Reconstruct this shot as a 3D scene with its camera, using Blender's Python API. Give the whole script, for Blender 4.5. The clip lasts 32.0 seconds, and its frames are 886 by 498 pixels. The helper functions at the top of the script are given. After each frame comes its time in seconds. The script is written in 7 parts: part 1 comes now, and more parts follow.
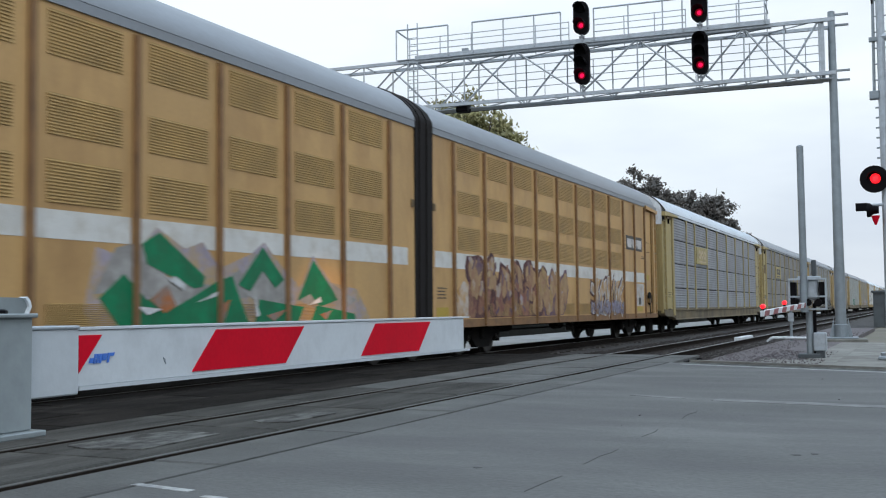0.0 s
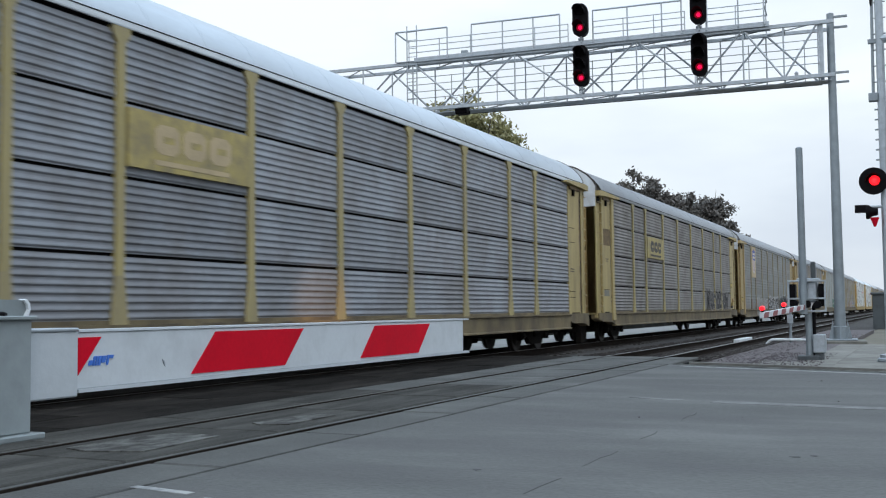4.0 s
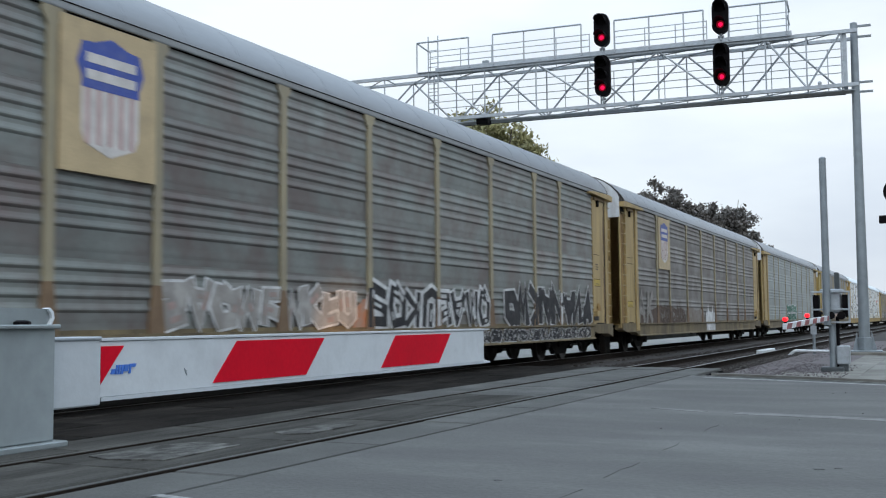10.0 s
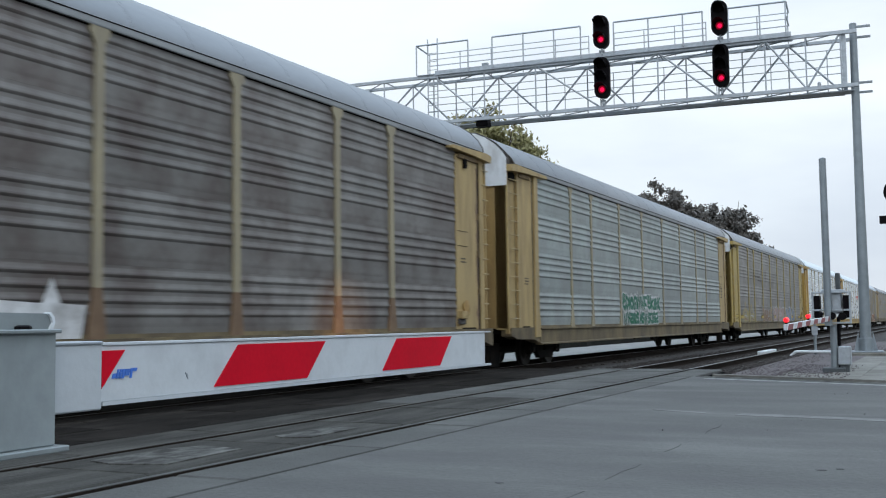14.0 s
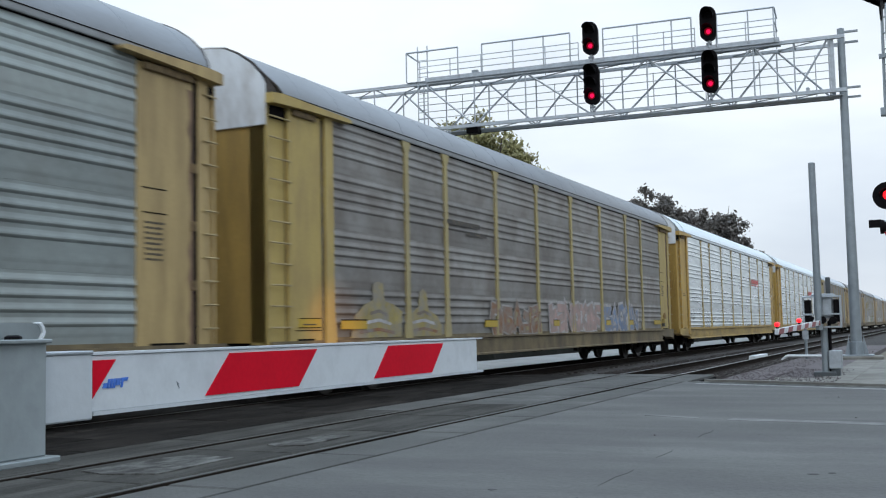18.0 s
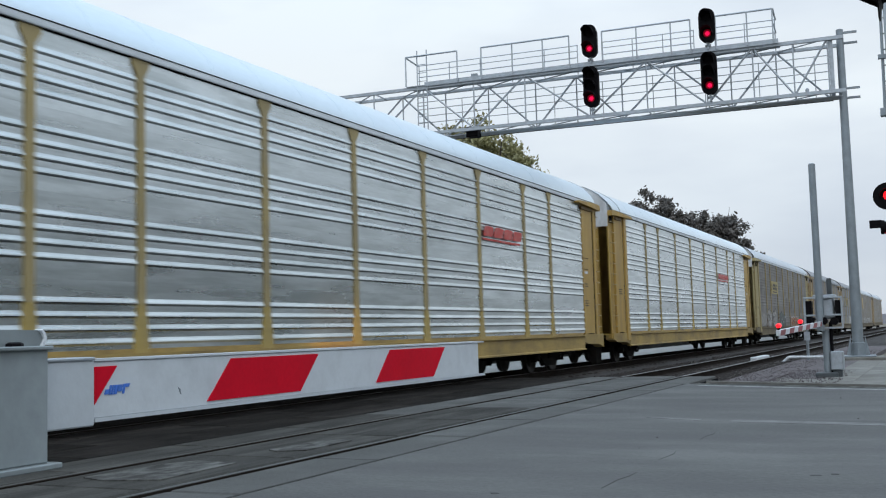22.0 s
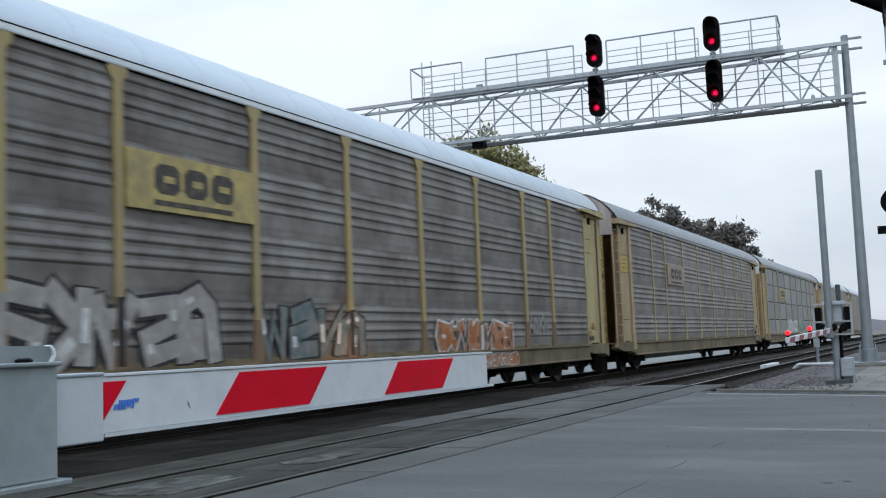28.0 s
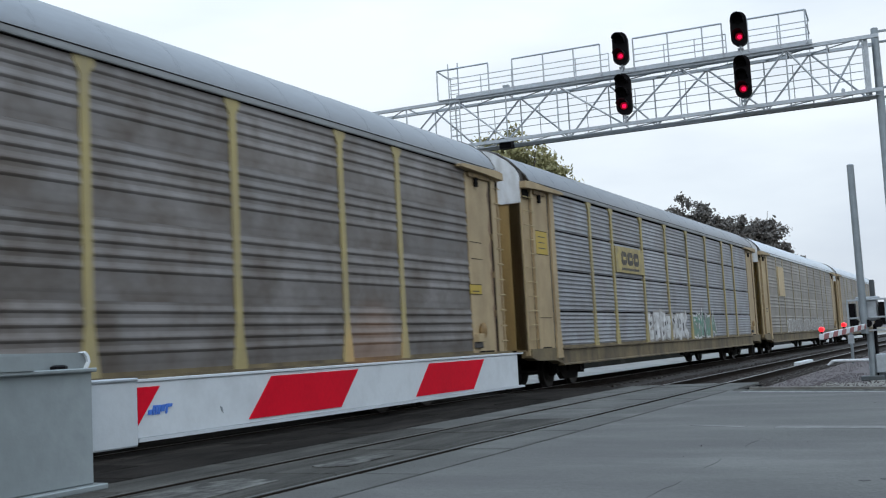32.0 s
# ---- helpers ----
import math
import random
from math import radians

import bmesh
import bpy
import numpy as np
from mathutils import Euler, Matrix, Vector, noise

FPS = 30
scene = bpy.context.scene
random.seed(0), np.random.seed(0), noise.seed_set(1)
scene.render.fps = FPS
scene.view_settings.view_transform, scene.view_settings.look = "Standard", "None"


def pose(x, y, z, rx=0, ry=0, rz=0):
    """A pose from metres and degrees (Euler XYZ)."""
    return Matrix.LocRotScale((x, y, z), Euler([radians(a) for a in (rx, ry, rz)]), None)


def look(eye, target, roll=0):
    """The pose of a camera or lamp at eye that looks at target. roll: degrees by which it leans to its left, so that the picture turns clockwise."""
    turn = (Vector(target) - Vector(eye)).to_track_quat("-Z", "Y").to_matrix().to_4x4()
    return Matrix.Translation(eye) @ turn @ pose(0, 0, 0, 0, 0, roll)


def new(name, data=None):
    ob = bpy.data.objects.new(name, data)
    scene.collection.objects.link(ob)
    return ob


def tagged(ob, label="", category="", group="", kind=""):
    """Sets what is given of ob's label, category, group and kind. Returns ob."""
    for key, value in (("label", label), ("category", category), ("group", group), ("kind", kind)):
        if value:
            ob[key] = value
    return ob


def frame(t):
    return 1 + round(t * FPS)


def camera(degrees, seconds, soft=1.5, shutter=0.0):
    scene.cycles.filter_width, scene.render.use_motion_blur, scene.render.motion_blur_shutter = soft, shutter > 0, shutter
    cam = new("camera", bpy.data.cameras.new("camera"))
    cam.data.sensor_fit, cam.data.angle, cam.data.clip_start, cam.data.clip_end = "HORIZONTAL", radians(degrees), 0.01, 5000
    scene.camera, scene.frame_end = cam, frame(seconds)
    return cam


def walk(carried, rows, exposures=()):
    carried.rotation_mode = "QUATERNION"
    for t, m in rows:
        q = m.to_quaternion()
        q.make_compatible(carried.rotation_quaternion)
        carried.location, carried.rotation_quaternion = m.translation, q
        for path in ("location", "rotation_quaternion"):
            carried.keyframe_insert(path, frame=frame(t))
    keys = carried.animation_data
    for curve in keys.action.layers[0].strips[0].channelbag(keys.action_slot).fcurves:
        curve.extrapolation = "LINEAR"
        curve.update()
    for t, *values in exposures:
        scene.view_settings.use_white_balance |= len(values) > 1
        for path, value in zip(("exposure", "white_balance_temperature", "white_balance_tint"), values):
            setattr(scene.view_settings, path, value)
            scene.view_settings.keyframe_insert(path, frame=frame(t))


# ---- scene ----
# ---------- camera: stands at the roadside, turns a little ----------
EYE = (0.0, 0.0, 1.12)
cam = camera(45.71, 32.0, soft=1.15, shutter=0.35)


def aim(yaw, pitch, roll):
    """The pose that looks yaw degrees to the left of the track's direction and pitch degrees up."""
    a, b = radians(yaw), radians(pitch)
    return look(EYE, (EYE[0] - math.sin(a) * math.cos(b), EYE[1] + math.cos(a) * math.cos(b), EYE[2] + math.sin(b)), roll)


walk(cam, [(t, aim(*turn)) for t, *turn in (
(0, 24.514, 3.261, -0.63), (0.5, 24.511, 3.281, -0.567), (1, 24.502, 3.299, -0.589), (1.5, 24.506, 3.275, -0.681), (2, 24.492, 3.28, -0.698), (2.5,
24.478, 3.325, -0.692), (3, 24.472, 3.352, -0.63), (3.5, 24.474, 3.359, -0.656), (5.5, 24.482, 3.493, -0.638), (6, 24.557, 3.532, -0.586), (6.5,
24.619, 3.564, -0.537), (7, 24.902, 3.643, -0.54), (7.5, 24.973, 3.712, -0.543), (8, 25.061, 3.746, -0.625), (8.5, 25.077, 3.784, -0.672), (9, 25.462,
3.85, -0.741), (9.5, 25.597, 3.912, -0.517), (10, 25.614, 3.923, -0.486), (10.5, 25.639, 3.944, -0.458), (11, 25.613, 3.934, -0.566), (11.5, 25.608,
3.938, -0.59), (12, 25.627, 3.962, -0.644), (12.5, 25.659, 3.985, -0.606), (13, 25.682, 4.027, -0.6), (13.5, 25.714, 4.067, -0.651), (14, 25.641,
4.067, -0.785), (14.5, 25.603, 4.109, -0.825), (16.5, 25.252, 4.401, -0.926), (17, 25.185, 4.408, -1.03), (17.5, 25.167, 4.43, -1.095), (18, 25.151,
4.436, -1.211), (18.5, 25.122, 4.448, -1.34), (19, 25.114, 4.469, -1.448), (19.5, 25.104, 4.476, -1.363), (20, 25.118, 4.513, -1.462), (20.5, 25.141,
4.522, -1.489), (21, 25.155, 4.576, -1.608), (21.5, 25.169, 4.624, -1.724), (22, 25.185, 4.641, -1.637), (22.5, 25.202, 4.673, -1.694), (23, 25.214,
4.708, -1.756), (23.5, 25.22, 4.743, -1.842), (24, 25.25, 4.787, -2.011), (24.5, 25.289, 4.801, -2.01), (25, 25.335, 4.851, -1.95), (25.5, 25.366,
4.896, -2.013), (27.5, 25.557, 5.384, -1.945), (28, 25.561, 5.257, -2.313), (28.5, 25.658, 5.286, -2.219), (29, 25.863, 5.428, -2.337), (29.5, 25.993,
5.524, -2.34), (30, 26.084, 5.52, -2.739), (30.5, 26.309, 5.445, -3.028), (31, 26.544, 5.484, -3.137), (31.5, 26.66, 5.736, -3.116), (32, 27.142,
5.416, -3.081))],
     exposures=((0.0, 0.06), (20.3, 0.06), (22.2, -0.14), (26.0, -0.12), (28.5, 0.0), (32.0, 0.02)))

# ---------- light: bright overcast sky ----------
world = bpy.data.worlds.new("overcast_sky")
scene.world = world
world.use_nodes = True
wn, wl = world.node_tree.nodes, world.node_tree.links
wn.clear()
sky = wn.new("ShaderNodeTexSky")
sky.sky_type, sky.sun_disc = "NISHITA", False
sky.sun_elevation, sky.sun_rotation = radians(48), radians(150)
sky_dim = wn.new("ShaderNodeVectorMath")
sky_dim.operation = "SCALE"
sky_dim.inputs["Scale"].default_value = 0.10
wl.new(sky.outputs[0], sky_dim.inputs[0])
wco = wn.new("ShaderNodeTexCoord")
wmap = wn.new("ShaderNodeMapping")
wmap.inputs["Scale"].default_value = (1.0, 1.0, 3.2)
wl.new(wco.outputs["Generated"], wmap.inputs["Vector"])
cloud = wn.new("ShaderNodeTexNoise")
cloud.inputs["Scale"].default_value, cloud.inputs["Detail"].default_value = 2.6, 5.0
cloud.inputs["Roughness"].default_value = 0.5
wl.new(wmap.outputs[0], cloud.inputs["Vector"])
cramp = wn.new("ShaderNodeValToRGB")
cramp.color_ramp.elements[0].position, cramp.color_ramp.elements[0].color = 0.34, (0.82, 0.895, 0.985, 1)
cramp.color_ramp.elements[1].position, cramp.color_ramp.elements[1].color = 0.62, (1.04, 1.12, 1.165, 1)
wl.new(cloud.outputs["Fac"], cramp.inputs[0])
wmix = wn.new("ShaderNodeMix")
wmix.data_type = "RGBA"
wmix.inputs["Factor"].default_value = 0.86
wl.new(sky_dim.outputs[0], wmix.inputs["A"])
# an overcast sky grows brighter from the horizon to the zenith
wsep = wn.new("ShaderNodeSeparateXYZ")
wl.new(wco.outputs["Generated"], wsep.inputs[0])
wrise = wn.new("ShaderNodeMapRange")
wrise.inputs["From Min"].default_value, wrise.inputs["From Max"].default_value = 0.25, 1.0
wl.new(wsep.outputs["Z"], wrise.inputs["Value"])
wtint = wn.new("ShaderNodeMix")
wtint.data_type = "RGBA"
wtint.inputs["A"].default_value, wtint.inputs["B"].default_value = (1, 1, 1, 1), (1.36, 1.64, 1.95, 1)
wl.new(wrise.outputs[0], wtint.inputs["Factor"])
wgain = wn.new("ShaderNodeVectorMath")
wgain.operation = "MULTIPLY"
wl.new(cramp.outputs[0], wgain.inputs[0])
wl.new(wtint.outputs["Result"], wgain.inputs[1])
wlow = wn.new("ShaderNodeMapRange")
wlow.inputs["From Min"].default_value, wlow.inputs["From Max"].default_value = -0.02, 0.20
wl.new(wsep.outputs["Z"], wlow.inputs["Value"])
wveil = wn.new("ShaderNodeMix")
wveil.data_type = "RGBA"
wveil.inputs["A"].default_value, wveil.inputs["B"].default_value = (0.70, 0.72, 0.79, 1), (1, 1, 1, 1)
wl.new(wlow.outputs[0], wveil.inputs["Factor"])
wsky = wn.new("ShaderNodeVectorMath")
wsky.operation = "MULTIPLY"
wl.new(wgain.outputs[0], wsky.inputs[0])
wl.new(wveil.outputs["Result"], wsky.inputs[1])
wl.new(wsky.outputs[0], wmix.inputs["B"])
wbg = wn.new("ShaderNodeBackground")
wbg.inputs["Strength"].default_value = 1.0
wl.new(wmix.outputs["Result"], wbg.inputs["Color"])
wout = wn.new("ShaderNodeOutputWorld")
wl.new(wbg.outputs[0], wout.inputs["Surface"])

sun = new("sun", bpy.data.lights.new("sun", "SUN"))
sun.data.energy, sun.data.angle, sun.data.color = 0.5, radians(25), (1.0, 0.97, 0.92)
sun.matrix_world = look((12, -20, 26), (0, 0, 0))


# unseen spot lamp, added to throw a warm patch on the passing cars
warm_patch_lamp = new("warm_patch_lamp", bpy.data.lights.new("warm_patch_lamp", "SPOT"))
warm_patch_lamp.data.energy, warm_patch_lamp.data.color = 4300.0, (1.0, 0.48, 0.10)
warm_patch_lamp.data.spot_size, warm_patch_lamp.data.spot_blend, warm_patch_lamp.data.shadow_soft_size = radians(8), 1.0, 0.08
warm_patch_lamp.matrix_world = look((4.2, 9.0, 0.70), (-9.42, 15.6, 1.12))


# ---------- materials ----------
MATS = {}


def mat(name, color, rough=0.6, metal=0.0, vary=0.18, scale=1.5, grain=30.0, bump=0.15, stain=None, stain_amt=0.5,
        stretch=(1, 1, 1), stain_at=0.55, glow=0.0, spread=0.0, spec=0.5):
    """A surface with broad and fine variation; stain: a second colour in uneven patches, stretched as told; spread: change from piece to piece."""
    if name in MATS:
        return MATS[name]
    m = bpy.data.materials.new(name)
    m.use_nodes = True
    n, l = m.node_tree.nodes, m.node_tree.links
    b = n["Principled BSDF"]
    b.inputs["Metallic"].default_value = metal
    b.inputs["Specular IOR Level"].default_value = spec
    co = n.new("ShaderNodeTexCoord")
    info = n.new("ShaderNodeObjectInfo")
    shift = n.new("ShaderNodeVectorMath")
    shift.operation = "MULTIPLY_ADD"
    l.new(info.outputs["Random"], shift.inputs[0])
    shift.inputs[1].default_value = (17.0, 11.0, 23.0)
    l.new(co.outputs["Object"], shift.inputs[2])
    mp = n.new("ShaderNodeMapping")
    mp.inputs["Scale"].default_value = stretch
    l.new(shift.outputs[0], mp.inputs["Vector"])
    broad = n.new("ShaderNodeTexNoise")
    broad.inputs["Scale"].default_value, broad.inputs["Detail"].default_value = scale, 5.0
    l.new(mp.outputs[0], broad.inputs["Vector"])
    fine = n.new("ShaderNodeTexNoise")
    fine.inputs["Scale"].default_value, fine.inputs["Detail"].default_value = grain, 3.0
    l.new(shift.outputs[0], fine.inputs["Vector"])
    both = n.new("ShaderNodeMath")
    both.operation = "MULTIPLY_ADD"
    l.new(fine.outputs["Fac"], both.inputs[0])
    both.inputs[1].default_value = 0.45
    l.new(broad.outputs["Fac"], both.inputs[2])
    ramp = n.new("ShaderNodeValToRGB")
    e = ramp.color_ramp.elements
    e[0].position, e[1].position = 0.45, 1.0
    e[0].color = (*[c * (1 - vary) for c in color], 1)
    e[1].color = (*[min(1, c * (1 + vary)) for c in color], 1)
    l.new(both.outputs[0], ramp.inputs[0])
    out = ramp.outputs[0]
    if stain:
        spots = n.new("ShaderNodeTexNoise")
        spots.inputs["Scale"].default_value, spots.inputs["Detail"].default_value = scale * 1.7, 6.0
        spots.inputs["Roughness"].default_value = 0.62
        l.new(mp.outputs[0], spots.inputs["Vector"])
        mask = n.new("ShaderNodeMapRange")
        mask.inputs["From Min"].default_value, mask.inputs["From Max"].default_value = stain_at - 0.1, stain_at + 0.16
        mask.inputs["To Max"].default_value = stain_amt
        l.new(spots.outputs["Fac"], mask.inputs["Value"])
        mix = n.new("ShaderNodeMix")
        mix.data_type = "RGBA"
        l.new(mask.outputs[0], mix.inputs["Factor"])
        l.new(out, mix.inputs["A"])
        mix.inputs["B"].default_value = (*stain, 1)
        out = mix.outputs["Result"]
    if spread:
        hsv = n.new("ShaderNodeHueSaturation")
        val = n.new("ShaderNodeMapRange")
        val.inputs["To Min"].default_value, val.inputs["To Max"].default_value = 1 - spread, 1 + spread
        l.new(info.outputs["Random"], val.inputs["Value"])
        l.new(val.outputs[0], hsv.inputs["Value"])
        l.new(out, hsv.inputs["Color"])
        out = hsv.outputs[0]
    l.new(out, b.inputs["Base Color"])
    rr = n.new("ShaderNodeMapRange")
    rr.inputs["To Min"].default_value, rr.inputs["To Max"].default_value = max(0.05, rough - 0.12), min(1, rough + 0.12)
    l.new(broad.outputs["Fac"], rr.inputs["Value"])
    l.new(rr.outputs[0], b.inputs["Roughness"])
    if bump:
        bp = n.new("ShaderNodeBump")
        bp.inputs["Strength"].default_value, bp.inputs["Distance"].default_value = bump, 0.02
        l.new(fine.outputs["Fac"], bp.inputs["Height"])
        l.new(bp.outputs[0], b.inputs["Normal"])
    if glow:
        b.inputs["Emission Color"].default_value = (*color, 1)
        b.inputs["Emission Strength"].default_value = glow
    MATS[name] = m
    return m


RUST, GRIME = (0.10, 0.055, 0.03), (0.055, 0.048, 0.042)
ASPHALT = mat("asphalt", (0.114, 0.113, 0.107), 0.9, vary=0.36, scale=0.8, grain=30, bump=0.6, stain=(0.083, 0.080, 0.079), stain_amt=0.75, stain_at=0.5, stretch=(0.30, 0.9, 1), spec=0.38)
APRON = mat("old_asphalt", (0.104, 0.103, 0.097), 0.9, vary=0.38, scale=0.8, grain=38, bump=0.5, stain=(0.070, 0.068, 0.064), stain_amt=0.75, stain_at=0.5, spec=0.38)
NEAR_PANEL = mat("near_crossing_panel", (0.074, 0.071, 0.064), 0.9, vary=0.45, scale=1.1, grain=34, bump=0.5, stain=(0.030, 0.028, 0.025), stain_amt=0.85,
                 stretch=(2.6, 0.35, 1), stain_at=0.48, spread=0.12, spec=0.18)
# base colour darkened to hold the train's shade round the far track
PANEL = mat("shaded_crossing_panel", (0.034, 0.030, 0.027), 0.9, vary=0.35, scale=0.9, grain=45, bump=0.4, stain=(0.014, 0.013, 0.012), stain_amt=0.85,
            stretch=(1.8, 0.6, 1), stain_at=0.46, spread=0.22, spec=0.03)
PATCH = mat("worn_concrete", (0.17, 0.168, 0.155), 0.9, vary=0.35, scale=3.5, grain=50, bump=0.3, stain=(0.045, 0.042, 0.039), stain_amt=1.0, stain_at=0.43, stretch=(1, 0.5, 1), spec=0.2)
CONCRETE = mat("concrete", (0.205, 0.198, 0.176), 0.9, vary=0.28, scale=0.9, grain=40, bump=0.35, stain=(0.115, 0.103, 0.088), stain_amt=0.8, stain_at=0.5)
DIRT = mat("dirt", (0.15, 0.13, 0.10), 0.95, vary=0.3, scale=0.35, grain=8, bump=0.6, stain=(0.09, 0.095, 0.055), stain_amt=0.6)
BALLAST = mat("ballast", (0.037, 0.032, 0.029), 0.95, vary=0.35, scale=0.8, grain=18, bump=1.0, stain=(0.032, 0.029, 0.026), stain_amt=0.6)
GRAVEL = mat("mauve_gravel", (0.105, 0.088, 0.090), 0.95, vary=0.4, scale=2.5, grain=22, bump=0.6, stain=(0.085, 0.076, 0.072), stain_amt=0.6)
STONE = mat("ballast_stone", (0.043, 0.036, 0.033), 0.9, vary=0.4, scale=3.0, grain=20, bump=0.3)
TIE = mat("tie", (0.06, 0.052, 0.047), 0.9, scale=2.0, stain=GRIME, stain_amt=0.6)
RAIL_SIDE = mat("rail_steel", (0.022, 0.017, 0.014), 0.9, scale=3.0, spec=0.05)
RAIL_BRIGHT = mat("rail_bright", (0.27, 0.265, 0.26), 0.45, metal=0.75, vary=0.12, scale=1.0)
RAIL_TOP = mat("rail_polished", (0.095, 0.095, 0.09), 0.6, metal=0.4, vary=0.25, scale=2.0)
RAIL_DUSTY = mat("rail_dusty", (0.085, 0.08, 0.072), 0.75, metal=0.2, vary=0.4, scale=3.0, stain=(0.03, 0.026, 0.022), stain_amt=0.7, stretch=(1, 0.4, 1))
PAINT_LINE = mat("road_paint", (0.36, 0.36, 0.345), 0.8, vary=0.2, scale=4.0, grain=40, stain=(0.14, 0.145, 0.15), stain_amt=0.9, stain_at=0.5)
FAINT_LINE = mat("worn_road_paint", (0.19, 0.19, 0.182), 0.85, vary=0.2, scale=3.0, grain=40, stain=(0.11, 0.11, 0.105), stain_amt=0.95, stain_at=0.44)
RUBBER = mat("flangeway_rubber", (0.010, 0.010, 0.010), 0.95, scale=4.0, spec=0.02)
JOINT = mat("joint_filler", (0.045, 0.044, 0.041), 0.95, vary=0.5, scale=2.0, stain=(0.09, 0.09, 0.085), stain_amt=0.8, stain_at=0.5, stretch=(1, 0.6, 1), spec=0.03)
CRACK = mat("crack_sealant", (0.080, 0.081, 0.078), 0.9, scale=4.0, spec=0.1)
GALV = mat("galvanised_steel", (0.43, 0.46, 0.49), 0.5, metal=0.55, vary=0.14, scale=5.0, grain=24, bump=0.06, stain=(0.27, 0.29, 0.30), stain_amt=0.5)
GALV_DARK = mat("weathered_galvanised", (0.27, 0.30, 0.32), 0.55, metal=0.5, vary=0.16, scale=4.0, bump=0.06)
BRACKET = mat("bracket_galvanised", (0.285, 0.315, 0.32), 0.5, metal=0.35, vary=0.22, scale=3.0, grain=30, bump=0.05, stain=(0.25, 0.275, 0.28), stain_amt=0.6, stain_at=0.52, stretch=(1, 1, 0.8))
WHITE_ARM = mat("white_sheeting", (0.58, 0.605, 0.625), 0.45, vary=0.05, scale=6.0, grain=90, bump=0.03, stain=(0.44, 0.455, 0.47), stain_amt=0.5, stain_at=0.56)
RED_SHEET = mat("red_sheeting", (0.60, 0.006, 0.022), 0.6, vary=0.12, scale=7.0, grain=80, bump=0.03, spec=0.06)
BLUE_MARK = mat("blue_print", (0.05, 0.16, 0.55), 0.5, scale=30.0)
SLEEVE = mat("grey_sleeve", (0.49, 0.515, 0.535), 0.5, vary=0.08, scale=5.0, grain=60, bump=0.04)
BLACK = mat("signal_black", (0.004, 0.003, 0.004), 0.7, scale=3.0, spec=0.12)
RED_LAMP = mat("red_lamp", (1.0, 0.008, 0.09), 0.4, vary=0.02, bump=0, glow=1.1, spec=0.1)
RED_DIM = mat("red_lens_edge", (0.35, 0.004, 0.02), 0.4, vary=0.05, bump=0, glow=0.35, spec=0.1)
RED_FLASH = mat("red_flasher", (1.0, 0.012, 0.02), 0.3, vary=0.02, bump=0, glow=1.6)
WHITE_PAINT = mat("white_paint", (0.66, 0.68, 0.70), 0.55, vary=0.1, scale=4.0, stain=(0.35, 0.34, 0.33), stain_amt=0.5)
UNDER = mat("underframe_black", (0.012, 0.011, 0.0105), 0.85, vary=0.3, scale=2.0, stain=(0.026, 0.020, 0.015), stain_amt=0.6, spec=0.1)
WHEEL = mat("wheel_steel", (0.03, 0.025, 0.021), 0.6, metal=0.5, scale=4.0)
# near-black: paints shade into slots and car insides; also plain dark seams
NEAR_BLACK = mat("near_black_fill", (0.006, 0.005, 0.005), 0.9, scale=2.0, spec=0.1)
BARK = mat("bark", (0.09, 0.07, 0.055), 0.9, scale=6.0, bump=0.6)
LEAF_OLIVE = mat("olive_leaves", (0.30, 0.28, 0.135), 0.7, vary=0.4, scale=0.7, grain=3, bump=0, stain=(0.19, 0.185, 0.09), stain_amt=0.6)
LEAF_DARK = mat("dark_leaves", (0.135, 0.122, 0.110), 0.6, vary=0.45, scale=0.6, grain=3, bump=0)
BACKDROP_DARK = mat("dark_backdrop_fill", (0.05, 0.055, 0.04), 0.95, vary=0.4, scale=0.15, grain=1.0, bump=0)
DARK_BANK = mat("dark_bank_fill", (0.012, 0.012, 0.009), 0.95, vary=0.5, scale=1.2, grain=5, bump=0.8, stain=(0.02, 0.018, 0.014), stain_amt=0.5, spec=0.1)
PALE_GRAVEL = mat("pale_gravel", (0.30, 0.295, 0.28), 0.95, vary=0.25, scale=0.6, grain=20, bump=0.5, stain=(0.16, 0.15, 0.135), stain_amt=0.6)
# pale lavender base colour paints distance haze into the far woods
FAR_WOODS = mat("haze_tinted_woods", (0.30, 0.30, 0.34), 0.9, vary=0.12, scale=0.05, grain=0.4, bump=0)


# ---------- mesh helpers ----------
def box(bm, x0, x1, y0, y1, z0, z1, bevel=0.0):
    v = [bm.verts.new((x, y, z)) for x in (x0, x1) for y in (y0, y1) for z in (z0, z1)]
    fs = [bm.faces.new([v[i] for i in q]) for q in ((0, 1, 3, 2), (4, 6, 7, 5), (0, 4, 5, 1), (2, 3, 7, 6), (0, 2, 6, 4), (1, 5, 7, 3))]
    if bevel:
        bmesh.ops.bevel(bm, geom=list({e for f in fs for e in f.edges}), offset=bevel, segments=1, affect="EDGES", clamp_overlap=True)
    return bm


def prism(bm, pts, axis, a, b, cap=True):
    """A polygon of 2D points carried along an axis from a to b. axis x: points are (y, z); y: (x, z); z: (x, y)."""
    def at(p, d):
        return {"x": (d, p[0], p[1]), "y": (p[0], d, p[1]), "z": (p[0], p[1], d)}[axis]
    u = [bm.verts.new(at(p, a)) for p in pts]
    w = [bm.verts.new(at(p, b)) for p in pts]
    k = len(pts)
    for i in range(k):
        bm.faces.new((u[i], u[(i + 1) % k], w[(i + 1) % k], w[i]))
    if cap:
        bm.faces.new(u[::-1])
        bm.faces.new(w)
    return bm


